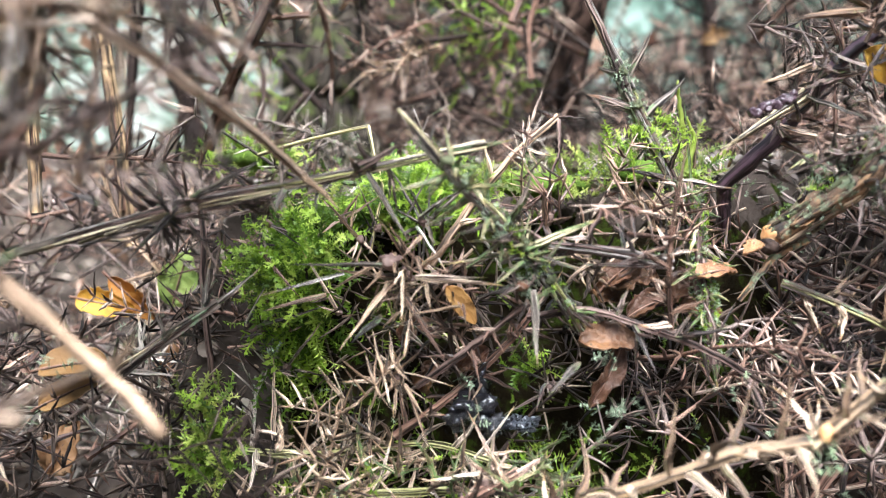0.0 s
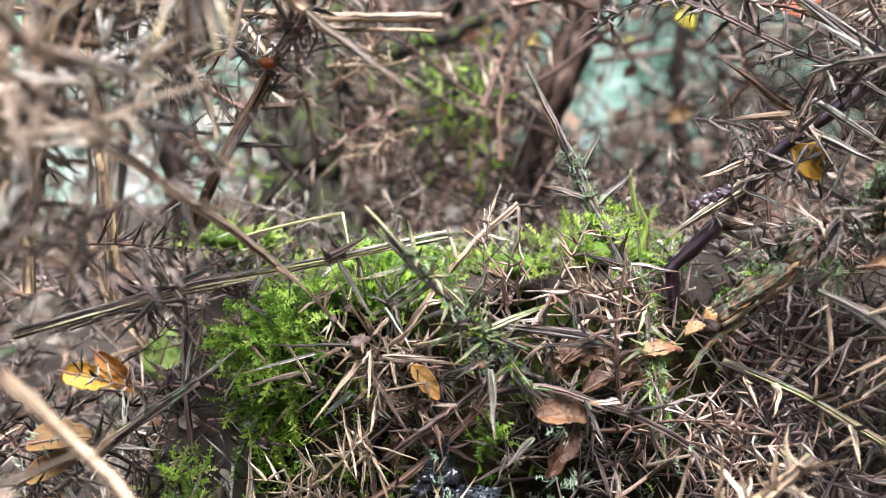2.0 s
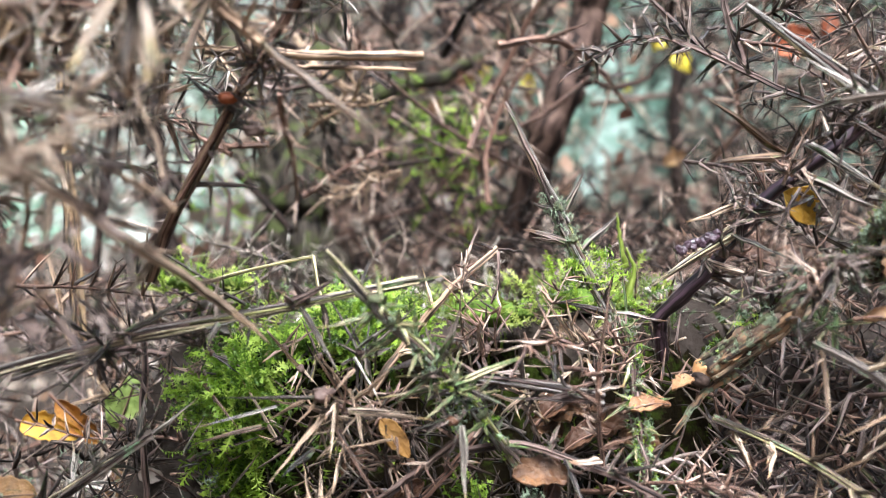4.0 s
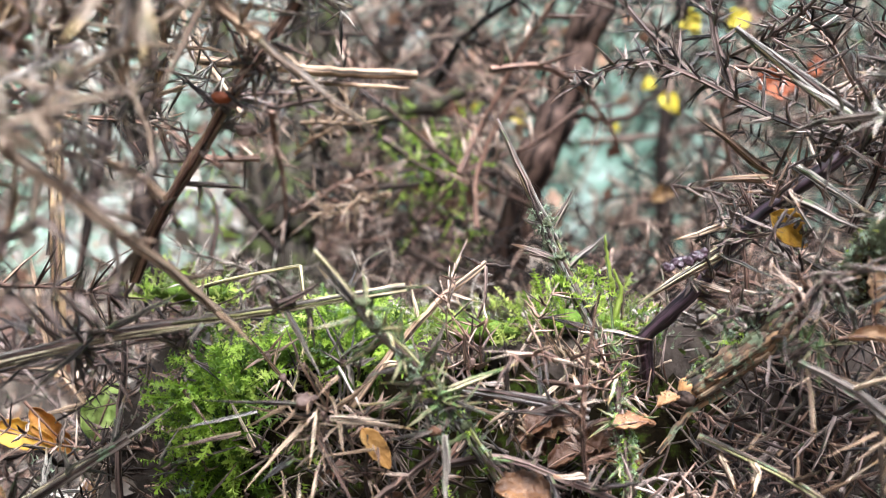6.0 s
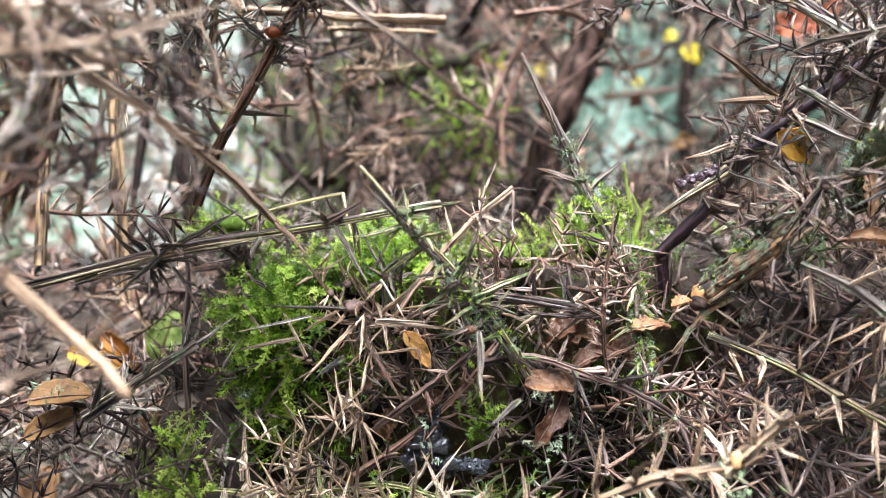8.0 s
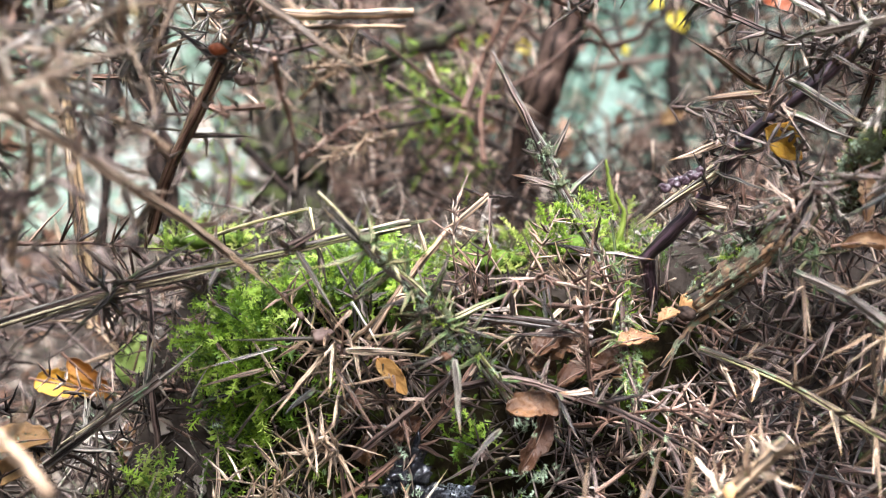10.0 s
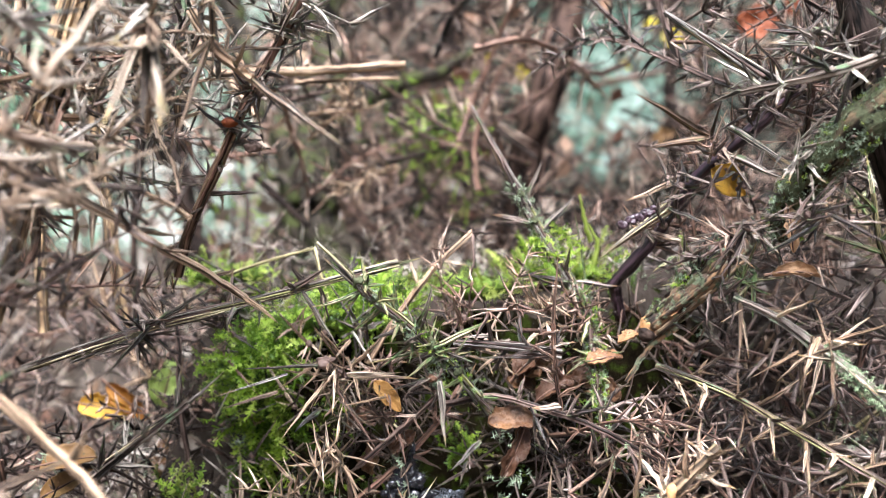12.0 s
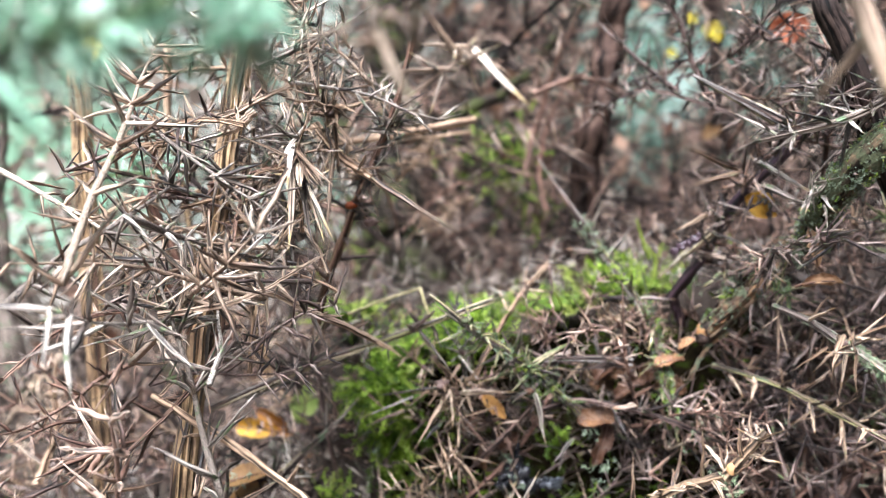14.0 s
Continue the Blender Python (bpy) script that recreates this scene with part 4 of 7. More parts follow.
def fallen_spines(label, tone, n, box, seed, length=(0.007, 0.019), lift=0.010, low=-1.0):
    """Loose dead spines lying and sticking on the bank."""
    rng = random.Random(seed)
    sets = [[], [], []]
    for i in range(n):
        x, y = rng.uniform(box[0], box[1]), rng.uniform(box[2], box[3])
        p = Vector((x, y, max(low, ground_height(x, y)))) + Vector((0, -0.6, 0.5)) * rng.uniform(0, lift)
        way = Vector((rng.gauss(0, 1), rng.gauss(-0.2, 0.5), rng.gauss(0.1, 0.7)))
        sets[i % 3].append(np.array(spine_pose(p, way, rng.uniform(*length), rng.uniform(0.0009, 0.0019), rng.uniform(0, 6.28))))
    v, f, u = join([spread(k, s) for k, s in zip(MID_SPINES, sets)])
    return tagged(new("fallen_spines", tri_mesh("fallen_spines", v, f, PIECES[tone], u, True)), label, "litter", kind="stuff")


fallen_spines("loose red-brown dead spines on the bank", "red", 75, (-0.05, 0.085, 0.165, 0.215), 501, low=0.012)
fallen_spines("loose brown dead spines on the bank", "tan", 30, (-0.05, 0.0, 0.165, 0.215), 502, low=0.012)
fallen_spines("loose dry dead spines on the moss", "tan", 110, (-0.06, 0.09, 0.19, 0.25), 503)
# These spines take the shade colour, so the hollow reads dark.
fallen_spines("loose spines coloured dark for the shade of the hollow", "shade", 110, (-0.03, 0.09, 0.17, 0.215), 504, low=0.0)
fallen_spines("loose brown spines beside the moss", "red", 160, (-0.12, -0.03, 0.18, 0.30), 507, lift=0.022)
fallen_spines("loose dark spines beside the moss", "dark", 90, (-0.10, -0.02, 0.16, 0.25), 508)
fallen_spines("loose dead spines in the litter beside the bank", "dark", 420, (-0.22, 0.24, 0.12, 0.34), 505)
fallen_spines("loose brown spines in the litter beside the bank", "red", 330, (-0.22, 0.24, 0.12, 0.34), 506)


def leaf_litter(label, colours, n, box, size, seed):
    """Curled scraps of old leaves lying over the soil."""
    rng = random.Random(seed)
    verts, tris = [], []
    for j in range(5):
        for i in range(3):
            s, c = j / 4, i - 1
            verts.append((c * 0.34 * math.sin(math.pi * (0.08 + 0.84 * s)), 0.18 * c * c + 0.25 * (s - 0.5) ** 2, s - 0.5))
    for j in range(4):
        for i in range(2):
            a = j * 3 + i
            tris += [(a, a + 1, a + 4), (a, a + 4, a + 3)]
    scrap = (np.array(verts), np.array(tris), np.array([(v[0] * 0.01, v[2] * 0.01) for v in verts]))
    mats = []
    for i in range(n):
        x, y = rng.uniform(box[0], box[1]), rng.uniform(box[2], box[3])
        if -0.04 < x < 0.10 and 0.13 < y < 0.24:
            continue
        p = Vector((x, y, ground_height(x, y) + rng.uniform(0.0005, 0.004)))
        way = Vector((rng.gauss(0, 1), rng.gauss(0, 1), rng.gauss(0, 0.35)))
        long = rng.uniform(*size)
        mats.append(np.array(spine_pose(p, way, long, long * rng.uniform(0.7, 1.1), rng.uniform(0, 6.28))))
    v, f, u = spread(scrap, mats)
    m = surface("old_leaf_scraps", colours, by="piece", streak=None, grain=600, bump=0.5, rough=0.55, through_light=0.15)
    return tagged(new("leaf_litter", tri_mesh("leaf_litter", v, f, m, u)), label, "litter", kind="stuff")


leaf_litter("pale brown scraps of old leaves on the soil", [(0.0, (0.04, 0.027, 0.02)), (0.4, (0.14, 0.10, 0.075)), (0.7, (0.21, 0.165, 0.13)), (1.0, (0.30, 0.255, 0.21))], 2200, (-0.30, 0.32, 0.10, 0.50), (0.005, 0.012), 521)
leaf_litter("mauve-brown scraps of leaves beside the bough", [(0.0, (0.05, 0.036, 0.03)), (0.4, (0.13, 0.10, 0.085)), (0.7, (0.19, 0.15, 0.13)), (1.0, (0.28, 0.235, 0.21))], 1300, (0.085, 0.30, 0.18, 0.40), (0.004, 0.011), 524)
leaf_litter("bleached scraps of leaves below the twigs", [(0.0, (0.05, 0.036, 0.03)), (0.4, (0.13, 0.105, 0.088)), (0.7, (0.22, 0.185, 0.16)), (1.0, (0.36, 0.32, 0.285))], 1500, (-0.40, -0.05, 0.20, 0.60), (0.004, 0.011), 523)
leaf_litter("brown scraps of leaves on the far bank", [(0.0, (0.08, 0.05, 0.036)), (0.5, (0.20, 0.15, 0.115)), (1.0, (0.31, 0.25, 0.20))], 2400, (-0.7, 0.8, 0.30, 1.3), (0.007, 0.018), 522)


def foliage(label, colours, n, box, size, seed, loose=0.14, name="far_shrub_leaves"):
    """Pale leaves of shrubs far behind."""
    rng = random.Random(seed)
    quad = (np.array([(0, 0, 0), (0.3, 0.06, 0.5), (-0.3, 0.06, 0.5), (0, -0.05, 1.0)]), np.array([(0, 1, 2), (1, 3, 2)]), np.zeros((4, 2)))
    mats = []
    for i in range(n // 40):
        c = Vector([rng.uniform(*r) for r in box])
        if name == "withered_leaves" and far_gap(c):
            continue
        for k in range(40):
            p = c + Vector((rng.gauss(0, 1), rng.gauss(0, 1), rng.gauss(0, 1))) * loose
            mats.append(np.array(spine_pose(p, (rng.gauss(0, 1), rng.gauss(0, 1), rng.gauss(0, 1)), rng.uniform(*size), size[1], rng.uniform(0, 6.28))))
    v, f, u = spread(quad, mats)
    m = surface("shrub_leaves", colours, by="piece", streak=None, grain=30, bump=0, rough=0.5, through_light=0.4)
    return tagged(new(name, tri_mesh(name, v, f, m, u)), label, "foliage", kind="stuff")


foliage("pale blue-green leaves of distant shrubs", [(0.0, (0.06, 0.12, 0.07)), (0.5, (0.17, 0.28, 0.19)), (1.0, (0.32, 0.44, 0.34))], 5200, ((-2.6, 2.8), (2.0, 4.5), (0.1, 1.7)), (0.03, 0.06), 5)


foliage("pale withered leaves caught in the thicket", [(0.0, (0.16, 0.11, 0.08)), (0.5, (0.42, 0.34, 0.28)), (1.0, (0.66, 0.60, 0.54))], 900, ((-0.75, 0.15), (0.45, 1.1), (0.04, 0.26)), (0.010, 0.024), 7, 0.05, "withered_leaves")
foliage("red-brown withered leaves caught in the thicket", [(0.0, (0.07, 0.03, 0.02)), (0.5, (0.22, 0.11, 0.07)), (1.0, (0.42, 0.25, 0.16))], 640, ((-0.6, 0.6), (0.5, 1.1), (0.06, 0.36)), (0.010, 0.022), 8, 0.05, "withered_leaves")

def hollow_shade_patch():
    """Black sheet over the soil: painted shade of the hollow, with moss-green specks."""
    m = surface("black_hollow_shade", [(0.1, (0.003, 0.0022, 0.0012)), (0.5, (0.009, 0.0065, 0.003)), (0.9, (0.04, 0.028, 0.013))], by=120, streak=None, grain=700, bump=1.0, rough=0.85, gloss=0.03, crust=(0.03, 0.042, 0.006), crust_at=0.52, crust_scale=120)
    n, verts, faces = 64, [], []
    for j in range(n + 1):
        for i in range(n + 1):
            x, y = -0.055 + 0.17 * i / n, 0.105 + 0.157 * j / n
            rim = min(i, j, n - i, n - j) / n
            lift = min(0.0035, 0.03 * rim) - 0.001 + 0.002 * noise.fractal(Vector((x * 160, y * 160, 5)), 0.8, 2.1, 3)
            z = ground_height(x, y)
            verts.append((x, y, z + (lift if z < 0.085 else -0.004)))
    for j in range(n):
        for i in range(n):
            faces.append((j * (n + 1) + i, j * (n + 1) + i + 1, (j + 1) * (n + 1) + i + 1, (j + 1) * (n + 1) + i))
    tagged(new("humus", mesh("humus", verts, faces, m, smooth=True)), "black sheet painting the shade of the hollow under the spines", "soil", kind="stuff")


hollow_shade_patch()

# ---- moss on the bank ----
def moss_bed():
    rng = random.Random(12)
    owner = thing("moss_bed", (0.02, 0.23, ground_height(0.02, 0.23)), "low carpet of green moss over the top of the bank", "moss")
    for tone, n, shoot, box in (("bright", 420, 0.0070, (-0.06, 0.085, 0.185, 0.30)), ("deep", 700, 0.008, (-0.06, 0.085, 0.200, 0.27)), ("lime", 130, 0.010, (0.0, 0.095, 0.195, 0.34)),
                                ("lime", 300, 0.010, (-0.12, 0.22, 0.28, 0.60))):
        places = []
        for i in range(n):
            x, y = rng.uniform(box[0], box[1]), rng.uniform(box[2], box[3])
            if noise.noise(Vector((x * 55, y * 55, 2))) < -0.02:
                continue
            places.append((Vector((x, y, ground_height(x, y) + 0.001)), Vector((rng.gauss(0, 0.5), rng.gauss(-0.45, 0.4), 1)), shoot * rng.uniform(0.5, 1.4)))
        shoots_on(owner, "moss", MOSS[tone], places, FRONDS, n)
    return owner


moss_bed()
moss_clump("deep green feathery moss clump hanging under the ribbed stem", (-0.0391, 0.213, 0.0731), (0.0135, 0.012, 0.013), "deep", 130, 0.011, 1, up=(-0.3, -0.6, 0.1), tones=(("deep", 0.7), ("bright", 0.7)))
moss_clump("deep green moss trailing down the bank", (-0.0368, 0.2172, 0.0568), (0.0085, 0.008, 0.017), "deep", 40, 0.018, 2, up=(0, -0.3, -1.2), tones=(("deep", 0.4), ("bright", 0.9)))
moss_clump("bright green moss tuft low on the bank", (-0.0589, 0.195, 0.0298), (0.006, 0.006, 0.013), "bright", 70, 0.011, 3, up=(-0.1, -0.4, 0.7), tones=(("bright", 0.5), ("lime", 0.5)))
moss_clump("bright green moss cushion on top of the bank", (-0.0257, 0.225, 0.0864), (0.020, 0.014, 0.008), "bright", 90, 0.009, 4, tones=(("deep", 0.3), ("bright", 0.4), ("lime", 0.1)))
moss_clump("bright green leafy moss tuft among the spines", (-0.0052, 0.216, 0.0906), (0.016, 0.012, 0.010), "bright", 200, 0.009, 5, tones=(("deep", 0.4), ("bright", 0.5)))
moss_clump("yellow-green moss tuft beside the lichened sprig", (0.0303, 0.231, 0.0943), (0.022, 0.012, 0.006), "lime", 26, 0.012, 6, kinds=SPRIGS + FRONDS, up=(0, -0.2, 1.0))
moss_clump("fresh green moss around the foot of the sprig", (0.0611, 0.231, 0.0983), (0.018, 0.010, 0.006), "bright", 36, 0.011, 7, kinds=SPRIGS + FRONDS, up=(0, -0.2, 1.0),
           tones=(("bright", 0.6), ("lime", 0.4)))
moss_clump("bright moss tuft at the far edge of the shelf", (-0.0578, 0.246, 0.1012), (0.020, 0.012, 0.005), "bright", 50, 0.008, 8, tones=(("bright", 0.6), ("lime", 0.4)))
moss_clump("dark moss low under the spines", (0.0240, 0.2160, 0.0440), (0.0025, 0.0025, 0.003), "deep", 14, 0.010, 11)


def hanging_moss(label, pts, n, shoot, tone, seed, width=0.012):
    """Feathery moss that hangs along a thin twig."""
    rng = random.Random(seed)
    owner = stick(label, pts, (0.0012, 0.0006), "dark", seed, name="mossy_twig", group="moss-hung twigs")
    line = smooth_line(pts, 30)
    places = []
    for i in range(n):
        p = line[rng.randrange(31)] + Vector((rng.gauss(0, width), rng.gauss(0, width * 0.5), rng.gauss(0, width)))
        places.append((p, Vector((rng.gauss(0, 0.7), rng.gauss(-0.2, 0.4), rng.gauss(-0.1, 0.8))), shoot * rng.uniform(0.5, 1.3)))
    shoots_on(owner, "moss", MOSS[tone], places, FRONDS + SPRIGS, seed)
    return owner


hanging_moss("thin twig hung with green feathery moss behind the bank", [(-0.0059, 0.342, 0.1695), (0.0116, 0.348, 0.1588), (0.0292, 0.348, 0.1496), (0.0337, 0.348, 0.1275)], 70, 0.010, "deep", 31, 0.009)
hanging_moss("drooping twig covered in deep green moss", [(0.0007, 0.36, 0.1778), (0.012, 0.36, 0.1501), (0.0207, 0.36, 0.1223)], 90, 0.010, "deep", 32, 0.010)
hanging_moss("upright spray of green moss behind the bank", [(0.0255, 0.348, 0.1495), (0.0268, 0.348, 0.1619), (0.0277, 0.345, 0.1726)], 40, 0.010, "bright", 33, 0.004)
hanging_moss("thin mossy twig behind the dark stem", [(-0.074, 0.33, 0.1135), (-0.0724, 0.33, 0.1322), (-0.0787, 0.33, 0.1436)], 40, 0.008, "bright", 34, 0.008)

def lichen_flakes(label, tone, n, box, size, seed, lift):
    """Small crumbs of lichen and moss caught on the twigs of the bank."""
    rng = random.Random(seed)
    places = []
    for i in range(n // 6):
        x, y = rng.uniform(box[0], box[1]), rng.uniform(box[2], box[3])
        c = Vector((x, y, max(0.012, ground_height(x, y)) + rng.uniform(*lift)))
        for k in range(6):
            p = c + Vector((rng.gauss(0, 1), rng.gauss(0, 0.6), rng.gauss(0, 1))) * 0.0018
            places.append((p, Vector((rng.gauss(0, 1), rng.gauss(-0.5, 0.6), rng.gauss(0.3, 0.7))), rng.uniform(*size)))
    v, f, u = scatter(CRUSTS + SPRIGS, places, rng)
    return tagged(new("lichen_flakes", tri_mesh("lichen_flakes", v, f, MOSS[tone], u)), label, "lichen", kind="stuff")


lichen_flakes("crumbs of mint-green lichen on the dead twigs", "mint", 90, (-0.02, 0.11, 0.17, 0.21), (0.0010, 0.0020), 541, (0.01, 0.045))
lichen_flakes("crumbs of grey-green lichen on the dead twigs", "sage", 420, (-0.12, 0.18, 0.16, 0.23), (0.0015, 0.0035), 542, (0.01, 0.05))
lichen_flakes("sprigs of fresh moss between the dead twigs", "bright", 60, (-0.06, 0.06, 0.165, 0.215), (0.0020, 0.0050), 543, (0.002, 0.025))
lichen_flakes("sprigs of deep green moss in the hollow", "deep", 420, (-0.04, 0.05, 0.178, 0.215), (0.0025, 0.0060), 544, (0.0, 0.012))

# ---- the ribbed stem, the grass and the sprigs on the bank ----
rng = random.Random(77)
rail = gorse_branch("long ribbed grey-green gorse stem lying across the moss", [(-0.0918, 0.1704, 0.0829), (-0.0561, 0.1716, 0.0934), (-0.0342, 0.1728, 0.0979), (-0.0168, 0.1746, 0.1013), (0.0012, 0.1764, 0.1053)],
                    (0.0007, 0.0007), "dark", "dark", nodes=9, length=(0.007, 0.013), sub=2, seed=5, first=0.2, end=False, ribs=0, lean=(50, 90))
ridges(rail, [(-0.0918, 0.1704, 0.0829), (-0.0561, 0.1716, 0.0934), (-0.0342, 0.1728, 0.0979), (-0.0168, 0.1746, 0.1013), (0.0012, 0.1764, 0.1053), (0.0094, 0.1776, 0.1071)], 0.00102, 9, ("straw", "dark", "ash", "olive", "straw", "dark", "olive"), 501, 0.8, 0.6)
ridges(rail, [(-0.0786, 0.1704, 0.0848), (-0.0562, 0.1716, 0.092), (-0.0408, 0.1716, 0.0952), (-0.0263, 0.1728, 0.099)], 0.0005, 3, ("olive", "straw", "ash"), 502, 0.5, 0.3)
lone_spine(rail, (-0.0025, 0.1764, 0.1044), (0.0157, 0.1782, 0.1086), 0.0026, "moss", rng)
lone_spine(rail, (-0.0018, 0.1764, 0.1038), (0.0126, 0.1782, 0.1071), 0.0020, "moss", rng)
lone_spine(rail, (-0.0199, 0.174, 0.1005), (-0.0086, 0.171, 0.1073), 0.0026, "dark", rng)
lone_spine(rail, (-0.015, 0.174, 0.1016), (-0.019, 0.171, 0.1077), 0.0022, "dark", rng)
lone_spine(rail, (-0.0167, 0.174, 0.1009), (-0.0072, 0.171, 0.0855), 0.0022, "grey", rng)
lone_spine(rail, (-0.0345, 0.1728, 0.0977), (-0.036, 0.168, 0.092), 0.0022, "grey", rng)
lone_spine(rail, (-0.0552, 0.1704, 0.094), (-0.0369, 0.165, 0.1043), 0.0026, "grey", rng)
lone_spine(rail, (-0.0568, 0.1704, 0.0933), (-0.0675, 0.165, 0.0811), 0.0024, "grey", rng)
lone_spine(rail, (-0.0567, 0.1704, 0.0957), (-0.0638, 0.165, 0.1046), 0.0026, "dark", rng)
lone_spine(rail, (-0.0551, 0.1704, 0.0948), (-0.0617, 0.168, 0.1058), 0.0022, "dark", rng)


def grass_blade():
    pts = [(-0.0513, 0.2232, 0.1029), (-0.0355, 0.216, 0.1075), (-0.0195, 0.2106, 0.1111)], [(-0.0195, 0.2106, 0.1111), (-0.0179, 0.2088, 0.1038), (-0.0155, 0.207, 0.0946), (-0.017, 0.2052, 0.0874), (-0.0184, 0.204, 0.0784)]
    owner = thing("grass_stalk", pts[0][0], "dry straw-coloured grass stalk with a sharp kink", "grass")
    base = Vector(pts[0][0])
    for k, line in enumerate(pts):
        v, f, u, _ = tube([Vector(p) - base for p in line], 0.00055, 0.00045, 6, 0, 12, 0, 0.05, seed=k)
        part("straw", mesh("straw", v, f, STRAW, u, smooth=True), owner)


grass_blade()
for k, line in enumerate(([(0.0704, 0.231, 0.1087), (0.0683, 0.231, 0.1168), (0.0671, 0.2304, 0.1249)], [(0.0695, 0.228, 0.0985), (0.0719, 0.228, 0.1076), (0.0694, 0.228, 0.1147)])):
    stick("fresh green grass shoot beside the sprig", line, (0.0010, 0.0003), MOSS["lime"], 810 + k, name="grass_shoot", category="grass", sides=6)

sprig_line = [(0.0636, 0.195, 0.0768), (0.0612, 0.201, 0.0924), (0.0546, 0.204, 0.1062), (0.0491, 0.2052, 0.1161), (0.0448, 0.2058, 0.1255)]
sprig = gorse_branch("upright lichen-crusted gorse sprig ending in a long spine", sprig_line, (0.0017, 0.0014), "dark", "lichen", nodes=5, length=(0.007, 0.012), sub=2, seed=8, first=0.1, last=0.6,
                     end=False, rough=0.2)
lone_spine(sprig, (0.0455, 0.2058, 0.1245), (0.031, 0.2082, 0.1534), 0.0040, "dark", rng, "long ribbed grey terminal spine")
ridges(sprig, [(0.047, 0.2052, 0.1204), (0.0448, 0.2058, 0.1255), (0.0386, 0.207, 0.1385), (0.0313, 0.2082, 0.153)], 0.0018, 8, ("dark", "ash", "dark", "twig", "dark"), 503, 0.12, 0.5)
ridges(sprig, sprig_line, 0.0016, 8, ("dark", "olive", "dark", "mossy", "ash"), 504, 0.8, 0.6)
lone_spine(sprig, (0.0477, 0.2058, 0.1246), (0.0524, 0.204, 0.1354), 0.0022, "grey", rng)
lone_spine(sprig, (0.0519, 0.2052, 0.1141), (0.0623, 0.2064, 0.1238), 0.0030, "grey", rng)
lone_spine(sprig, (0.0489, 0.2052, 0.1161), (0.0356, 0.201, 0.1196), 0.0026, "dark", rng)
lone_spine(sprig, (0.0489, 0.2052, 0.1156), (0.0378, 0.201, 0.1172), 0.0020, "dark", rng)
lone_spine(sprig, (0.0448, 0.2058, 0.1244), (0.0382, 0.2028, 0.1261), 0.0022, "grey", rng)
lone_spine(sprig, (0.0599, 0.201, 0.0981), (0.045, 0.198, 0.101), 0.0022, "dark", rng)
lone_spine(sprig, (0.0606, 0.201, 0.0981), (0.0734, 0.198, 0.096), 0.0022, "dark", rng)
crust_along(sprig, sprig_line[1:], 0.0018, 240, 0.0030, "sage", 3)
for k, (p, s) in enumerate((((0.0453, 0.2046, 0.125), 0.0020), ((0.0489, 0.2046, 0.1164), 0.0022), ((0.053, 0.204, 0.1105), 0.0017), ((0.0599, 0.201, 0.0974), 0.0020))):
    rough_ball("knot", p, (s * 0.62, s * 0.62, s * 0.75), STEM["mossy"], sprig, 150 + k, 0.7, 500, "lichen-covered knot")
crust_along(sprig, [(0.0431, 0.2052, 0.129), (0.0447, 0.2052, 0.1247), (0.0494, 0.2052, 0.1162)], 0.0021, 110, 0.0030, "sage", 4)
crust_along(sprig, [(0.0516, 0.2052, 0.1133), (0.0559, 0.204, 0.1092), (0.0619, 0.204, 0.1036)], 0.004, 120, 0.006, "bright", 6, "moss")
lone_spine(sprig, (0.0649, 0.204, 0.0922), (0.0614, 0.207, 0.1203), 0.0012, "moss", rng)

lean_line = [(0.0326, 0.1818, 0.0643), (0.0235, 0.1758, 0.0774), (0.0166, 0.1716, 0.0856), (0.0106, 0.168, 0.0925), (0.0036, 0.1632, 0.0991), (0.0001, 0.1608, 0.1034)]
leaning = gorse_branch("leaning dark gorse sprig with pale green lichen", lean_line, (0.0014, 0.0010), "moss", "lichen", nodes=17, length=(0.007, 0.015), sub=2, seed=9, end=False, rough=0.3, lean=(50, 95))
lone_spine(leaning, (0.0012, 0.1608, 0.1021), (-0.0093, 0.1578, 0.1143), 0.0022, "dark", rng, "long stout grey terminal spine")
ridges(leaning, [(0.0022, 0.162, 0.1003), (-0.0019, 0.1602, 0.1059), (-0.009, 0.1578, 0.114)], 0.0010, 6, ("ash", "straw", "olive"), 505, 0.15, 0.5)
lone_spine(leaning, (0.0022, 0.162, 0.1003), (-0.0082, 0.159, 0.1104), 0.0020, "grey", rng)
lone_spine(leaning, (0.0195, 0.1668, 0.0763), (0.0203, 0.1644, 0.0593), 0.0030, "grey", rng, "bleached hanging spine with a yellow tip")
lone_spine(leaning, (0.0173, 0.171, 0.0843), (0.0353, 0.168, 0.0919), 0.0022, "moss", rng)
lone_spine(leaning, (0.0143, 0.1698, 0.0883), (0.0191, 0.168, 0.1015), 0.0024, "grey", rng)
lone_spine(leaning, (0.0121, 0.1698, 0.0903), (0.002, 0.162, 0.089), 0.0024, "dark", rng)
for k, p in enumerate(lean_line[1:]):
    rough_ball("knot", Vector(p) + Vector((0.0003, -0.0004, 0.0002)), (0.0012, 0.0011, 0.0016), STEM["mossy"], leaning, 160 + k, 0.8, 460, "lichen-covered knot")
ridges(leaning, lean_line, 0.0014, 8, ("dark", "olive", "mossy", "dark", "ash"), 514, 0.7, 0.4)
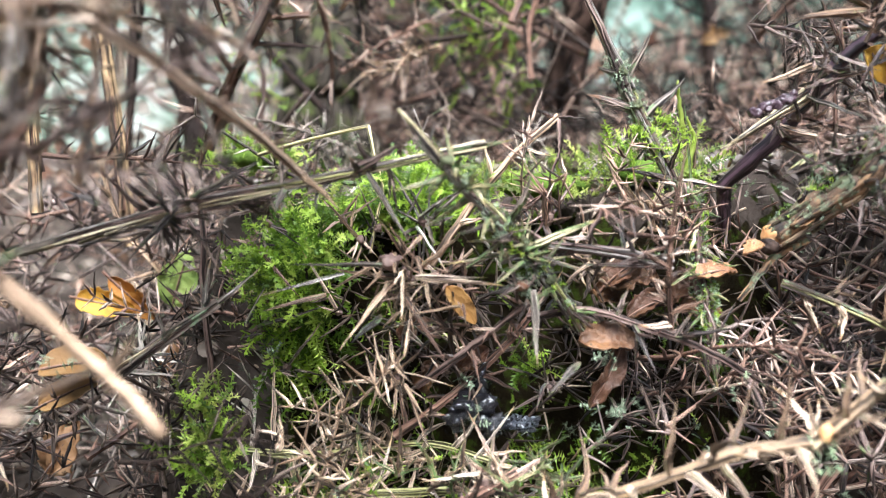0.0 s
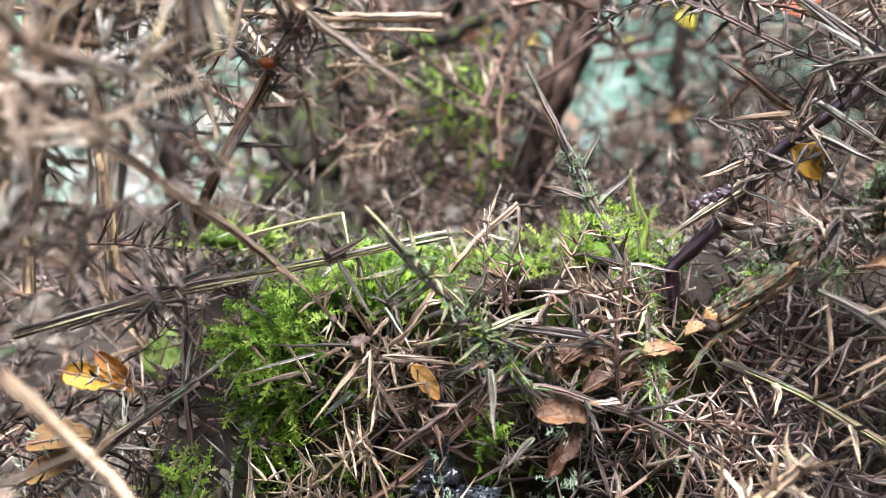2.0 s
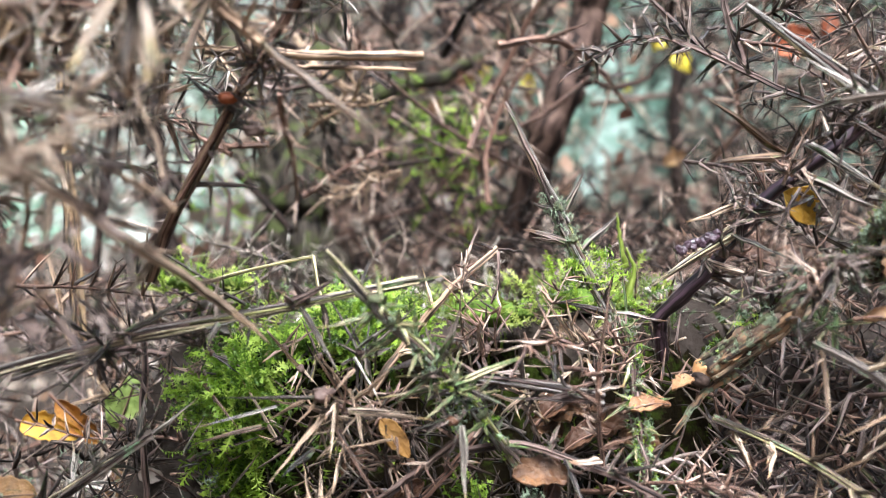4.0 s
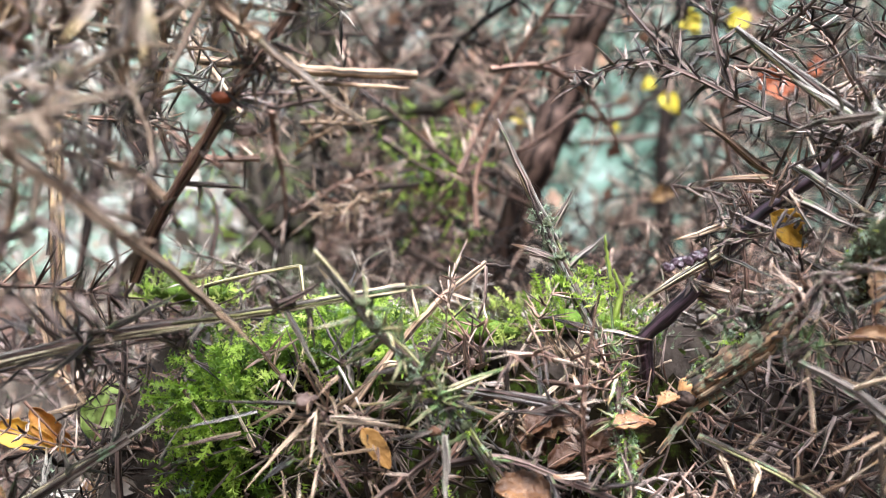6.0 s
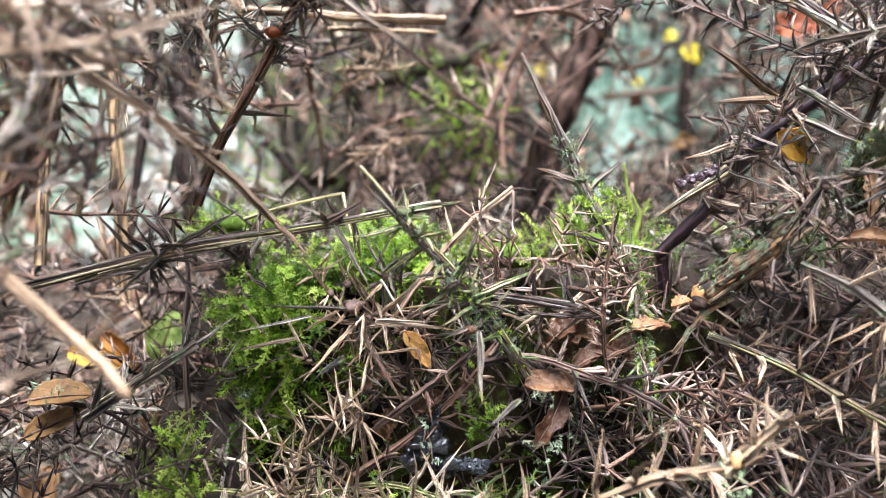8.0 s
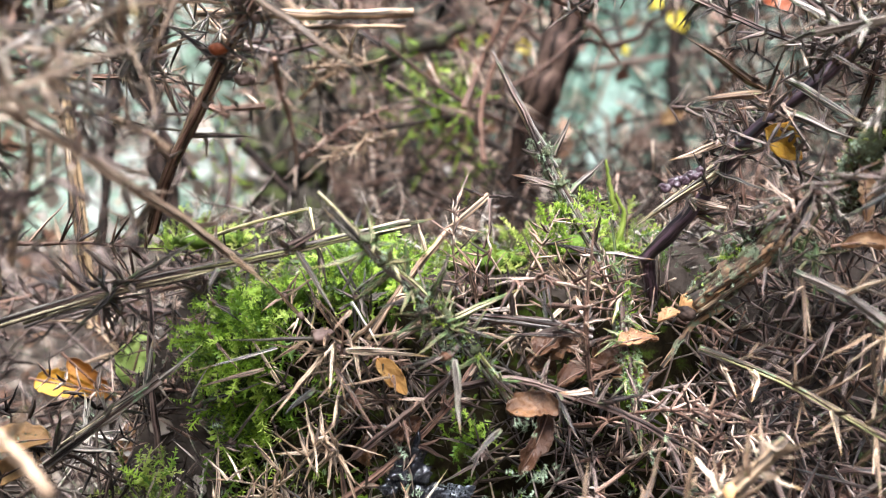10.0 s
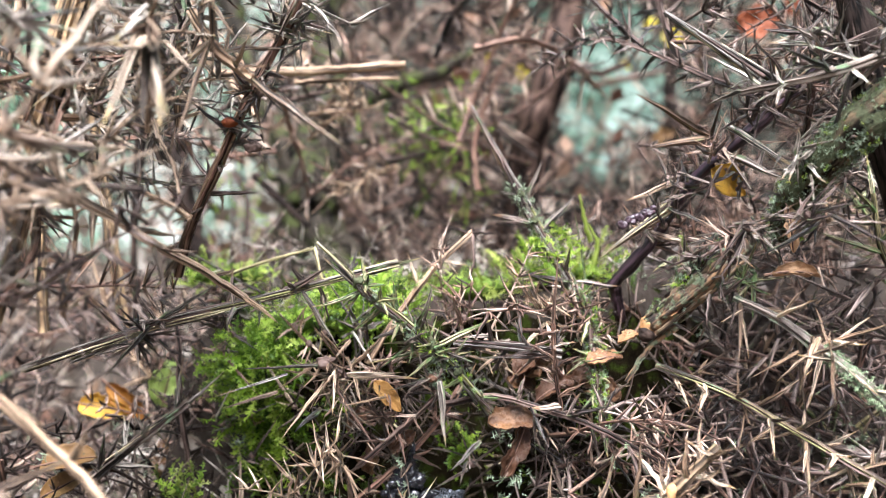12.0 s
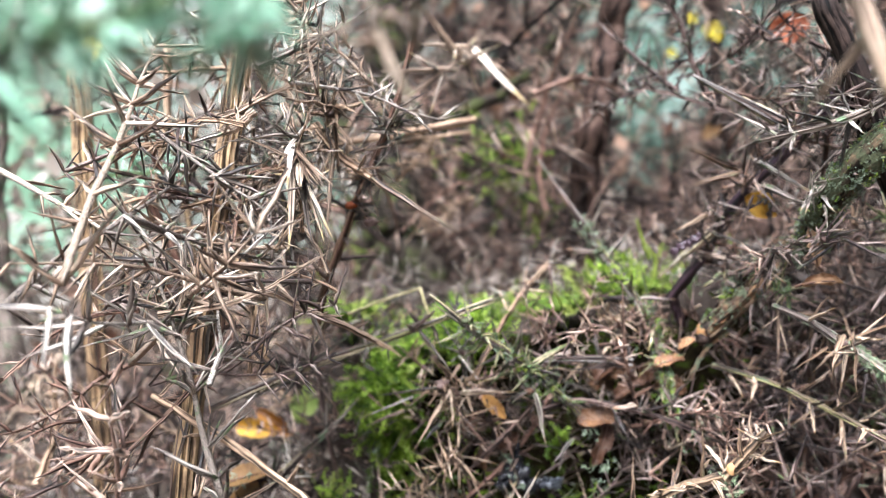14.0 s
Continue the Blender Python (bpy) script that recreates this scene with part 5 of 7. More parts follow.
for a, b, w, tone in (((0.0197, 0.1735, 0.0836), (0.0113, 0.170, 0.0810), 0.0022, "dark"), ((0.0187, 0.1735, 0.0846), (0.0085, 0.171, 0.0850), 0.0020, "moss"), ((0.0190, 0.1735, 0.0840), (-0.0004, 0.172, 0.0804), 0.0019, "moss"),
                       ((0.0197, 0.1735, 0.0850), (0.0327, 0.170, 0.0911), 0.0024, "moss"), ((0.0172, 0.172, 0.0762), (0.0063, 0.168, 0.0742), 0.0019, "grey"), ((0.0189, 0.172, 0.0731), (0.0162, 0.170, 0.0667), 0.0016, "red"),
                       ((0.0205, 0.1735, 0.0830), (0.0290, 0.169, 0.0800), 0.0020, "grey"), ((0.0295, 0.165, 0.0607), (0.0218, 0.158, 0.0552), 0.0024, "grey")):
    lone_spine(leaning, a, b, w, tone, rng)
for k, (p, n, tone) in enumerate((((0.0185, 0.1730, 0.0830), 12, "moss"), ((0.0125, 0.1690, 0.0895), 9, "dark"), ((0.0185, 0.1725, 0.0765), 10, "dark"))):
    tuft = spine_tuft("dark spines with green lichen on the leaning sprig", p, n, (0.006, 0.013), tone, 1010 + k, width=0.0014, hub=0.0018)
    shoots_on(tuft, "lichen", MOSS["sage"], [(Vector(p) + Vector((0.0013 * math.sin(7 * i), 0.0009 * math.cos(5 * i), 0.0014 * math.sin(3 * i + 1))), Vector((math.sin(4 * i), -0.6, math.cos(3 * i))), 0.0022) for i in range(30)], CRUSTS, 1020 + k)
rough_ball("bud", (0.0172, 0.1715, 0.0762), (0.0016, 0.0012, 0.0011), LEAF["wet"], leaning, 163, 0.5, 400, "dark red withered bud")
gorse_branch("thick brown twig slanting under the leaning sprig", [(0.0197, 0.176, 0.0716), (0.0128, 0.179, 0.0650), (0.0053, 0.182, 0.0581), (-0.0058, 0.186, 0.0485)], (0.0007, 0.0008), "red", "dark", nodes=7, length=(0.006, 0.012), seed=164, width=0.0015, rough=0.3)
crust_along(leaning, lean_line, 0.0016, 240, 0.0026, "sage", 13)
crust_along(leaning, lean_line[:4], 0.0014, 160, 0.0034, "deep", 14, "moss")

# tan stem that climbs through the moss
gorse_branch("smooth tan twig climbing out of the moss", [(-0.0027, 0.195, 0.0767), (0.0049, 0.201, 0.0877), (0.0109, 0.204, 0.0953), (0.0186, 0.207, 0.1041), (0.0302, 0.21, 0.1142)], (0.0011, 0.0009), "tan", nodes=5, sub=1,
             length=(0.006, 0.012), ribs=0, seed=15, end=False)
for k, line in enumerate(([(0.0287, 0.21, 0.1139), (0.0366, 0.207, 0.1133)], [(0.0287, 0.21, 0.1139), (0.0233, 0.207, 0.1159)], [(0.0302, 0.2094, 0.1132), (0.0303, 0.207, 0.1052), (0.0284, 0.207, 0.0993)])):
    stick("fine dark side twig on the moss", line, (0.0005, 0.0003), "dark", 40 + k, group="fine twigs")

# ---- star of dead spines, leaves and the dark hollow ----
star = spine_tuft("star of dry tan spines in front of the moss", (-0.0085, 0.1785, 0.0780), 30, (0.008, 0.018), "tan", 21, facing=(-0.7, -1.0, -1.4), hub=0.0042, width=0.0014)
rough_ball("husk", (-0.0115, 0.1765, 0.0808), (0.0024, 0.0020, 0.0020), STEM["dark"], star, 210, 0.5, 420, "crumpled red-brown withered flower husk")
spine_tuft("tuft of red-brown spines in the middle of the star", (-0.0070, 0.1800, 0.0760), 22, (0.007, 0.016), "red", 28, facing=(-0.3, -0.4, -0.8), hub=0.004, width=0.0014)
spine_tuft("tuft of red-brown spines behind the star", (0.0014, 0.186, 0.0745), 22, (0.010, 0.020), "red", 29, facing=(0.4, -0.4, -0.2), hub=0.003)
spine_tuft("grey spines standing over the moss", (-0.0047, 0.192, 0.0878), 16, (0.010, 0.020), "grey", 30, facing=(0, -0.3, 0.6), hub=0.002)
spine_tuft("tan spines standing in the yellow moss", (0.0263, 0.195, 0.0891), 18, (0.010, 0.022), "red", 31, facing=(0, -0.3, 0.6), hub=0.002)
spine_tuft("mixed spines at the foot of the sprig", (0.0512, 0.195, 0.0901), 18, (0.010, 0.022), "tan", 32, facing=(0, -0.3, 0.5), hub=0.002)
spine_tuft("dark spines over the ribbed stem", (-0.0406, 0.18, 0.0934), 14, (0.008, 0.016), "dark", 33, hub=0.0015)
spine_tuft("grey spines at the end of the ribbed stem", (-0.0601, 0.174, 0.0909), 18, (0.010, 0.020), "dark", 34, hub=0.002)
for a, b, w, tone in (((-0.0110, 0.177, 0.0799), (-0.0347, 0.172, 0.0804), 0.0017, "grey"), ((-0.0221, 0.176, 0.0780), (-0.0412, 0.170, 0.0733), 0.0014, "grey"), ((-0.0115, 0.175, 0.0760), (-0.0226, 0.165, 0.0627), 0.0021, "tan"),
                       ((-0.0090, 0.176, 0.0737), (0.0020, 0.172, 0.0569), 0.0018, "red"), ((-0.0138, 0.178, 0.0678), (-0.0204, 0.172, 0.0631), 0.0022, "grey"), ((-0.0060, 0.177, 0.0770), (0.0144, 0.173, 0.0761), 0.0018, "tan"),
                       ((-0.0060, 0.177, 0.0774), (0.0100, 0.172, 0.0778), 0.0013, "pale")):
    lone_spine(star, a, b, w, tone, rng)
lone_spine(star, (-0.0052, 0.18, 0.0782), (0.0046, 0.174, 0.0879), 0.0024, "tan", rng)
lone_spine(star, (-0.0052, 0.18, 0.0789), (-0.0124, 0.174, 0.09), 0.0022, "tan", rng)
lone_spine(star, (-0.0275, 0.186, 0.0711), (-0.0423, 0.18, 0.068), 0.0016, "pale", rng)
for k, (a, b, tone) in enumerate((((-0.048, 0.201, 0.0813), (-0.0351, 0.195, 0.0679), "red"), ((-0.0269, 0.204, 0.0627), (-0.0354, 0.198, 0.0803), "tan"), ((-0.0486, 0.201, 0.0589), (-0.0293, 0.198, 0.0656), "grey"), ((-0.0408, 0.204, 0.0476), (-0.0304, 0.201, 0.0613), "dark"),
                                   ((-0.0209, 0.201, 0.0824), (-0.0297, 0.198, 0.0931), "tan"), ((-0.0255, 0.204, 0.0871), (-0.015, 0.201, 0.0939), "red"), ((-0.0165, 0.204, 0.085), (-0.0215, 0.201, 0.0968), "dark"), ((-0.0442, 0.201, 0.0862), (-0.0331, 0.198, 0.0819), "dark"))):
    spine_tuft("few loose spines sticking out of the moss", a, 4, (0.006, 0.013), tone, 950 + k, width=0.0015)
    lone_spine(star, a, b, 0.0015, tone, rng)
spine_tuft("tuft of reddish-brown dead spines below the star", (-0.0103, 0.182, 0.0522), 26, (0.008, 0.018), "tan", 22, facing=(0, -0.8, 0.2), width=0.0015)
spine_tuft("tuft of red-brown spines in the hollow", (0.0026, 0.189, 0.0623), 18, (0.009, 0.018), "red", 23, width=0.0016)
spine_tuft("tuft of brown spines by the horizontal twig", (0.0352, 0.189, 0.0788), 18, (0.009, 0.020), "tan", 24, width=0.0018)
spine_tuft("dark spines under the brown leaf", (0.0271, 0.190, 0.0472), 9, (0.008, 0.016), "dark", 25, width=0.0015)
spine_tuft("pale spines on the low twig", (0.0097, 0.168, 0.0323), 18, (0.009, 0.018), "pale", 26, width=0.0017, facing=(0, -0.3, 0.8))
spine_tuft("mossy spines at the foot of the bank", (0.0221, 0.171, 0.0333), 18, (0.008, 0.016), "moss", 27, width=0.0017, facing=(0, -0.4, 0.5))

bundle = gorse_branch("dark ribbed twig lying over the leaves", [(0.0529, 0.18, 0.0801), (0.0426, 0.18, 0.0823), (0.0324, 0.18, 0.0834), (0.0238, 0.1812, 0.0823)], (0.0011, 0.0009), "dark", nodes=9, seed=31, rib=0.6,
                      length=(0.010, 0.018))
ridges(bundle, [(0.0528, 0.1794, 0.0799), (0.0424, 0.1788, 0.0821), (0.0321, 0.1782, 0.0837), (0.0234, 0.1782, 0.0845)], 0.0012, 6, ("ash", "dark", "ash", "straw"), 506, 0.5, 0.6)
lone_spine(bundle, (0.0483, 0.1788, 0.0804), (0.0255, 0.1776, 0.0846), 0.0018, "grey", rng)
lone_spine(bundle, (0.0512, 0.1788, 0.0795), (0.0293, 0.1776, 0.0807), 0.0020, "dark", rng)
lone_spine(bundle, (0.0453, 0.1788, 0.0822), (0.0219, 0.1776, 0.0855), 0.0018, "moss", rng)
upright = gorse_branch("thin reddish upright spine stem before the sprig", [(0.0516, 0.174, 0.0659), (0.0502, 0.1728, 0.0786), (0.05, 0.1716, 0.0898)], (0.0005, 0.0005), "red", nodes=9, seed=32, end=False,
                       length=(0.006, 0.012))
lone_spine(upright, (0.0499, 0.1716, 0.0884), (0.0521, 0.1704, 0.1086), 0.0016, "red", rng)
gorse_branch("dark wet twig across the bank's hollow", [(0.0202, 0.183, 0.0666), (0.0344, 0.18, 0.0689), (0.0472, 0.1776, 0.0654), (0.0611, 0.1752, 0.0605), (0.0723, 0.174, 0.0541)], (0.0009, 0.0007), "dark", nodes=10, seed=33,
             length=(0.008, 0.016))
gorse_branch("red-brown twig slanting through the hollow", [(-0.0114, 0.189, 0.0346), (0.0033, 0.189, 0.0457), (0.0164, 0.1908, 0.0581), (0.0238, 0.192, 0.0674)], (0.0010, 0.0007), "red", nodes=9, seed=34, length=(0.008, 0.016))

leaf("curled brown leaf caught on wet twigs", (0.0390, 0.1790, 0.0622), (1, 0.05, -0.03), (-0.05, -0.75, 1), 0.0142, 0.0088, "crumb", 1, curl=0.18, roll=0.45, blunt=0.42, grit=0.10, ragged=0.8, stalk=False)
leaf("damp brown leaf scrap under the leaning sprig", (0.0075, 0.1850, 0.0560), (0.7, 0, 0.5), (0.1, -0.9, 0.6), 0.009, 0.006, "wet", 61, roll=0.5, curl=0.4, blunt=0.5, grit=0.05, stalk=False)
leaf("wet dark red leaf hanging under a brown leaf", (0.0392, 0.1800, 0.0530), (-0.45, -0.1, -0.9), (0.3, -1, 0.2), 0.017, 0.0065, "wet", 2, roll=0.4)
leaf("damp brown leaf wedged behind the dark twig", (0.0529, 0.195, 0.0676), (1, 0.2, 0.35), (0, -0.6, 1), 0.014, 0.008, "wet", 3, roll=0.6, curl=0.6)
leaf("small damp brown leaf behind the twigs", (0.0461, 0.198, 0.0757), (0.8, 0.2, 0.5), (0, -0.6, 1), 0.014, 0.009, "wet", 4, roll=0.5, curl=0.5)
for k, (p, w, l) in enumerate((((0.0499, 0.201, 0.0733), (1, 0.2, 0.2), 0.013), ((0.0613, 0.201, 0.0714), (0.6, 0.3, 0.6), 0.012), ((0.0437, 0.201, 0.0683), (0.8, 0.2, -0.4), 0.010), ((0.0671, 0.198, 0.0655), (1, 0, -0.3), 0.012),
                                   ((-0.0071, 0.201, 0.059), (0.7, 0, 0.5), 0.010), ((-0.0034, 0.201, 0.0464), (0.3, 0, 0.8), 0.010))):
    leaf("crumbled damp leaf among wet twigs", p, w, (0.1, -0.8, 0.8), l, l * 0.7, ("crumb", "wet", "crumb")[k % 3], 600 + k, roll=0.5, curl=0.5, blunt=0.4, grit=0.06, stalk=False)
leaf("narrow tan leaf caught in the star of spines", (0.0047, 0.1800, 0.0700), (0.60, 0.1, -0.80), (0.3, -0.9, 0.4), 0.0115, 0.0048, "honey", 5, roll=0.3, curl=0.15, blunt=0.75, ragged=0.6, stalk=False)
leaf("pale brown leaf scrap in the hollow", (0.0074, 0.186, 0.0554), (0.6, 0, 0.7), (0.4, -1, 0.4), 0.007, 0.004, "brown", 6, roll=0.6, stalk=False)
leaf("golden leaf half hidden behind the dark stem", (0.1030, 0.189, 0.1255), (0.75, 0.1, -0.6), (-0.2, -1, 0.5), 0.0125, 0.0095, "gold", 7, roll=0.25, ragged=0.4, blunt=0.95, curl=0.1, stalk=False)
leaf("golden leaf standing in the dead twigs", (-0.1034, 0.24, 0.0565), (1, 0.1, -0.25), (0.1, -1, 0.35), 0.018, 0.010, "gold", 8, roll=0.5, ragged=0.7, blunt=0.5)
leaf("orange leaf standing beside a golden leaf", (-0.0956, 0.243, 0.0572), (0.7, 0.3, -0.8), (0.2, -1, 0.2), 0.020, 0.009, "orange", 9, roll=0.6, ragged=0.9)
leaf("brown shell-shaped leaf among grey twigs", (-0.0861, 0.18, 0.0554), (1, 0.1, 0.1), (0, -0.7, 1), 0.0155, 0.0095, "amber", 10, roll=0.35, curl=0.15, blunt=0.5, ragged=0.3)
leaf("second brown leaf folded below the first", (-0.0885, 0.183, 0.0476), (1, 0.1, 0.45), (0, -0.8, 0.6), 0.017, 0.0075, "amber", 11, roll=0.4, ragged=0.4, curl=0.15)
leaf("yellow-green leaf among the grey twigs", (-0.0822, 0.246, 0.0632), (0.3, 0, 0.9), (0.1, -1, 0.2), 0.019, 0.013, "lime", 12, ragged=0.5)
leaf("rust-red leaf caught high in the twigs", (0.1774, 0.36, 0.2088), (0.9, 0, 0.2), (0, -1, 0.2), 0.021, 0.017, "rust", 13, ragged=1.2, blunt=0.5)
leaf("rust-red leaf behind the other", (0.1939, 0.36, 0.2176), (0.3, 0, 0.9), (0, -1, 0.2), 0.011, 0.008, "rust", 14, ragged=1.2)
leaf("faded rust leaf in the thicket", (-0.029, 0.336, 0.1719), (0.8, 0.1, -0.2), (0, -1, 0.2), 0.015, 0.009, "wet", 15)
leaf("pale orange leaf among the grey spines", (0.112, 0.165, 0.1014), (1, 0.1, -0.1), (0.1, -0.8, 0.6), 0.013, 0.0055, "blush", 16, roll=0.8, curl=0.5)
leaf("pale orange leaf tip hanging on a twig", (0.1097, 0.1632, 0.1122), (0.1, 0, -1), (0, -1, 0), 0.012, 0.0042, "blush", 17, roll=0.5)
leaf("orange leaf far behind the twigs", (0.1521, 0.45, 0.1644), (0.8, 0, 0.3), (0.3, -1, 0.3), 0.016, 0.010, "amber", 18)
leaf("brown leaf low among the dead twigs", (-0.0855, 0.252, 0.0343), (0.4, 0, 0.9), (0, -1, 0.2), 0.018, 0.011, "peach", 19)
leaf("brown leaf lying in the brown litter", (-0.108, 0.216, 0.0194), (0.5, 0, 0.9), (0, -1, 0.3), 0.018, 0.012, "peach", 20)
for k, (p, s) in enumerate((((0.1918, 0.57, 0.2466), 0.026), ((0.1749, 0.57, 0.2598), 0.016), ((0.0720, 0.50, 0.2150), 0.016), ((0.0586, 0.72, 0.2684), 0.014), ((0.2137, 0.6, 0.3178), 0.034), ((0.2515, 0.6, 0.3208), 0.03),
                            ((0.1883, 0.72, 0.2568), 0.015), ((-0.3705, 0.66, 0.3406), 0.04))):
    leaf("yellow leaf hanging on a distant twig", p, (0.7 * (-1) ** k, 0, -0.8), (0, -1, 0.2), s * 0.75, s * 0.55, "lemon", 50 + k)


def black_fungus():
    owner = thing("black_fungus", (0.0125, 0.1872, 0.0412), "wet black jelly fungus with a grey bloom", "fungus")
    for k, (p, s) in enumerate((((0.0079, 0.1872, 0.043), (0.0040, 0.004, 0.0034)), ((0.0038, 0.1872, 0.0404), (0.0028, 0.003, 0.0030)), ((0.0095, 0.189, 0.0482), (0.0024, 0.003, 0.0036)), ((0.0125, 0.186, 0.0392), (0.0040, 0.003, 0.0024)))):
        rough_ball("lobe", p, s, JELLY, owner, k + 3, 0.8, 420)
    rng, verts, faces = random.Random(5), [], []
    for i in range(420):
        c = Vector(rng.choice(((0.0079, 0.1845, 0.043), (0.0040, 0.1850, 0.0404), (0.0095, 0.1860, 0.0482), (0.0125, 0.1838, 0.0392), (0.0180, 0.1838, 0.0395)))) - owner.location
        c += Vector((rng.gauss(0, 0.0019), rng.gauss(0, 0.0006), rng.gauss(0, 0.0015)))
        r, b = rng.uniform(0.00012, 0.00034), len(verts)
        verts += [c + Vector(q) * r for q in ((1, 0, 0), (-1, 0, 0), (0, 1, 0), (0, -1, 0), (0, 0, 1), (0, 0, -1))]
        faces += [(b + i, b + j, b + k) for i in (0, 1) for j in (2, 3) for k in (4, 5)]
    coat = part("droplet_coat", mesh("droplet_coat", verts, faces, JELLY, smooth=True), owner, "shiny black droplets all over it")
    coat["kind"] = "stuff"
    rough_ball("bloom", (0.0180, 0.1866, 0.039), (0.0055, 0.0024, 0.0017), BLOOM, owner, 9, 0.8, 500, "grey glistening crust")


black_fungus()

# ---- dark red stem and the lichened bough ----
red_line = [(0.0715, 0.2052, 0.0957), (0.0772, 0.2016, 0.1023), (0.0843, 0.198, 0.1111), (0.0954, 0.195, 0.1273), (0.1099, 0.1908, 0.1395), (0.1225, 0.186, 0.1518), (0.1323, 0.183, 0.1648)]
red = gorse_branch("smooth dark red gorse stem bristling with dead spines", red_line, (0.0019, 0.0018), "red", "plum", nodes=20, length=(0.010, 0.020), sub=3, seed=41, ribs=0, first=0.3, end=False,
                   wobble=0.0003)
stick("short dark stub under the red stem's fork", [(0.0728, 0.2052, 0.0964), (0.0739, 0.207, 0.0912), (0.0753, 0.21, 0.0846)], (0.0019, 0.0016), "plum", 42)
knobbed = stick("dark knobbed side shoot on the red stem", [(0.0806, 0.186, 0.1184), (0.0763, 0.186, 0.1167), (0.0712, 0.186, 0.1144)], (0.0012, 0.0011), "plum", 43, rough=0.2)
for k in range(9):
    rough_ball("knob", Vector((0.0806, 0.1855, 0.1184)).lerp(Vector((0.0712, 0.1852, 0.1144)), k / 8) + Vector((0, -0.0004 * (k % 2), 0.0005 * (-1) ** k)), (0.0009, 0.0008, 0.0010), STEM["plum"], knobbed, 440 + k, 0.5, 700)
lone_spine(red, (0.0866, 0.192, 0.1197), (0.0662, 0.1908, 0.1056), 0.0026, "dark", rng, "long bleached split spine")
ridges(red, [(0.0866, 0.192, 0.1197), (0.0766, 0.1914, 0.1127), (0.0664, 0.1908, 0.1058)], 0.0010, 5, ("straw", "ash", "straw"), 510, 0.12, 0.5)
lone_spine(red, (0.0882, 0.192, 0.1192), (0.0693, 0.192, 0.1071), 0.0024, "tan", rng)
lone_spine(red, (0.089, 0.1908, 0.1263), (0.073, 0.186, 0.121), 0.0028, "tan", rng)
lone_spine(red, (0.097, 0.1872, 0.1389), (0.0753, 0.18, 0.1509), 0.0034, "tan", rng)
lone_spine(red, (0.097, 0.1872, 0.1381), (0.0779, 0.183, 0.1356), 0.0030, "tan", rng)
lone_spine(red, (0.1028, 0.186, 0.1328), (0.1138, 0.174, 0.1244), 0.0030, "grey", rng)
lone_spine(red, (0.1017, 0.186, 0.1411), (0.116, 0.171, 0.1275), 0.0030, "grey", rng)
lone_spine(red, (0.0862, 0.1908, 0.1189), (0.0962, 0.18, 0.113), 0.0022, "grey", rng)
lone_spine(red, (0.1113, 0.174, 0.1493), (0.083, 0.1776, 0.1715), 0.0042, "dark", rng, "large bleached ribbed spine")
ridges(red, [(0.1113, 0.174, 0.1493), (0.0974, 0.1758, 0.1602), (0.0833, 0.1776, 0.1712)], 0.0019, 8, ("ash", "dark", "ash", "straw"), 509, 0.12, 0.5)
for k, (p, n) in enumerate((((0.0899, 0.189, 0.1245), 22), ((0.0997, 0.186, 0.1342), 26), ((0.0864, 0.195, 0.1135), 18), ((0.1091, 0.183, 0.1444), 24), ((0.0932, 0.192, 0.1089), 18), ((0.1132, 0.177, 0.1473), 18), ((0.1069, 0.186, 0.1239), 12))):
    spine_tuft("dense tuft of grey-brown spines on the red stem", Vector(p) + Vector((-0.001, -0.0015, 0.0005)), int(n * 0.7), (0.009, 0.018), ("dark", "red", "dark")[k % 3], 60 + k, width=0.0020, hub=0.0035, facing=(-0.5, -0.3, 0.4))

bough_line = [(0.0799, 0.1877, 0.0860), (0.0882, 0.1830, 0.0939), (0.0936, 0.1795, 0.0997), (0.0984, 0.1806, 0.1045), (0.1104, 0.1926, 0.1105)]
bough = gorse_branch("thick bough crusted with lichen, bark peeling orange", bough_line, (0.0037, 0.0042), "dark", "bough", nodes=5, length=(0.009, 0.016), sub=1, seed=44, ribs=0, end=False, steps=34,
                     wobble=0.0004, rough=0.15, lean=(60, 90))
crust_along(bough, bough_line[:4], 0.0042, 300, 0.0021, "sage", 45)
crust_along(bough, [Vector(p) + Vector((0, -0.001, 0.003)) for p in bough_line[:4]], 0.0024, 130, 0.0028, "deep", 48, "moss")
ridges(bough, bough_line, 0.0033, 9, ("bough", "russet", "mossy", "bough", "twig"), 512, 1.15, 0.5)
stick("thin split strip of orange bark under the bough", [(0.0859, 0.1849, 0.0857), (0.0789, 0.1877, 0.0800), (0.0719, 0.1877, 0.0700)], (0.0011, 0.0006), "bough", 212, ribs=4)
rough_ball("broken_end", (0.0794, 0.1872, 0.0860), (0.0030, 0.0028, 0.0030), WOOD, bough, 211, 0.28, 260, "splintered pale orange broken wood")
rough_ball("rotten_end", (0.0777, 0.1861, 0.0838), (0.0022, 0.0020, 0.0020), STEM["brush"], bough, 213, 0.35, 300, "black rotten wood at the break")
crust_along(bough, bough_line[:2], 0.0036, 40, 0.0026, "mint", 46)
edge_line = [(0.1147, 0.18, 0.1118), (0.1129, 0.1668, 0.1207), (0.1168, 0.1548, 0.131), (0.1273, 0.1482, 0.1412), (0.1422, 0.1452, 0.1512)]
edge = gorse_branch("mossy bough with green moss and grey lichen", edge_line, (0.0046, 0.0052), "dark", "mossy", nodes=8, length=(0.009, 0.016), sub=1, seed=121, ribs=0, end=False, steps=30, wobble=0.0005, rough=0.16)
crust_along(edge, edge_line, 0.0052, 1500, 0.0030, "sage", 122)
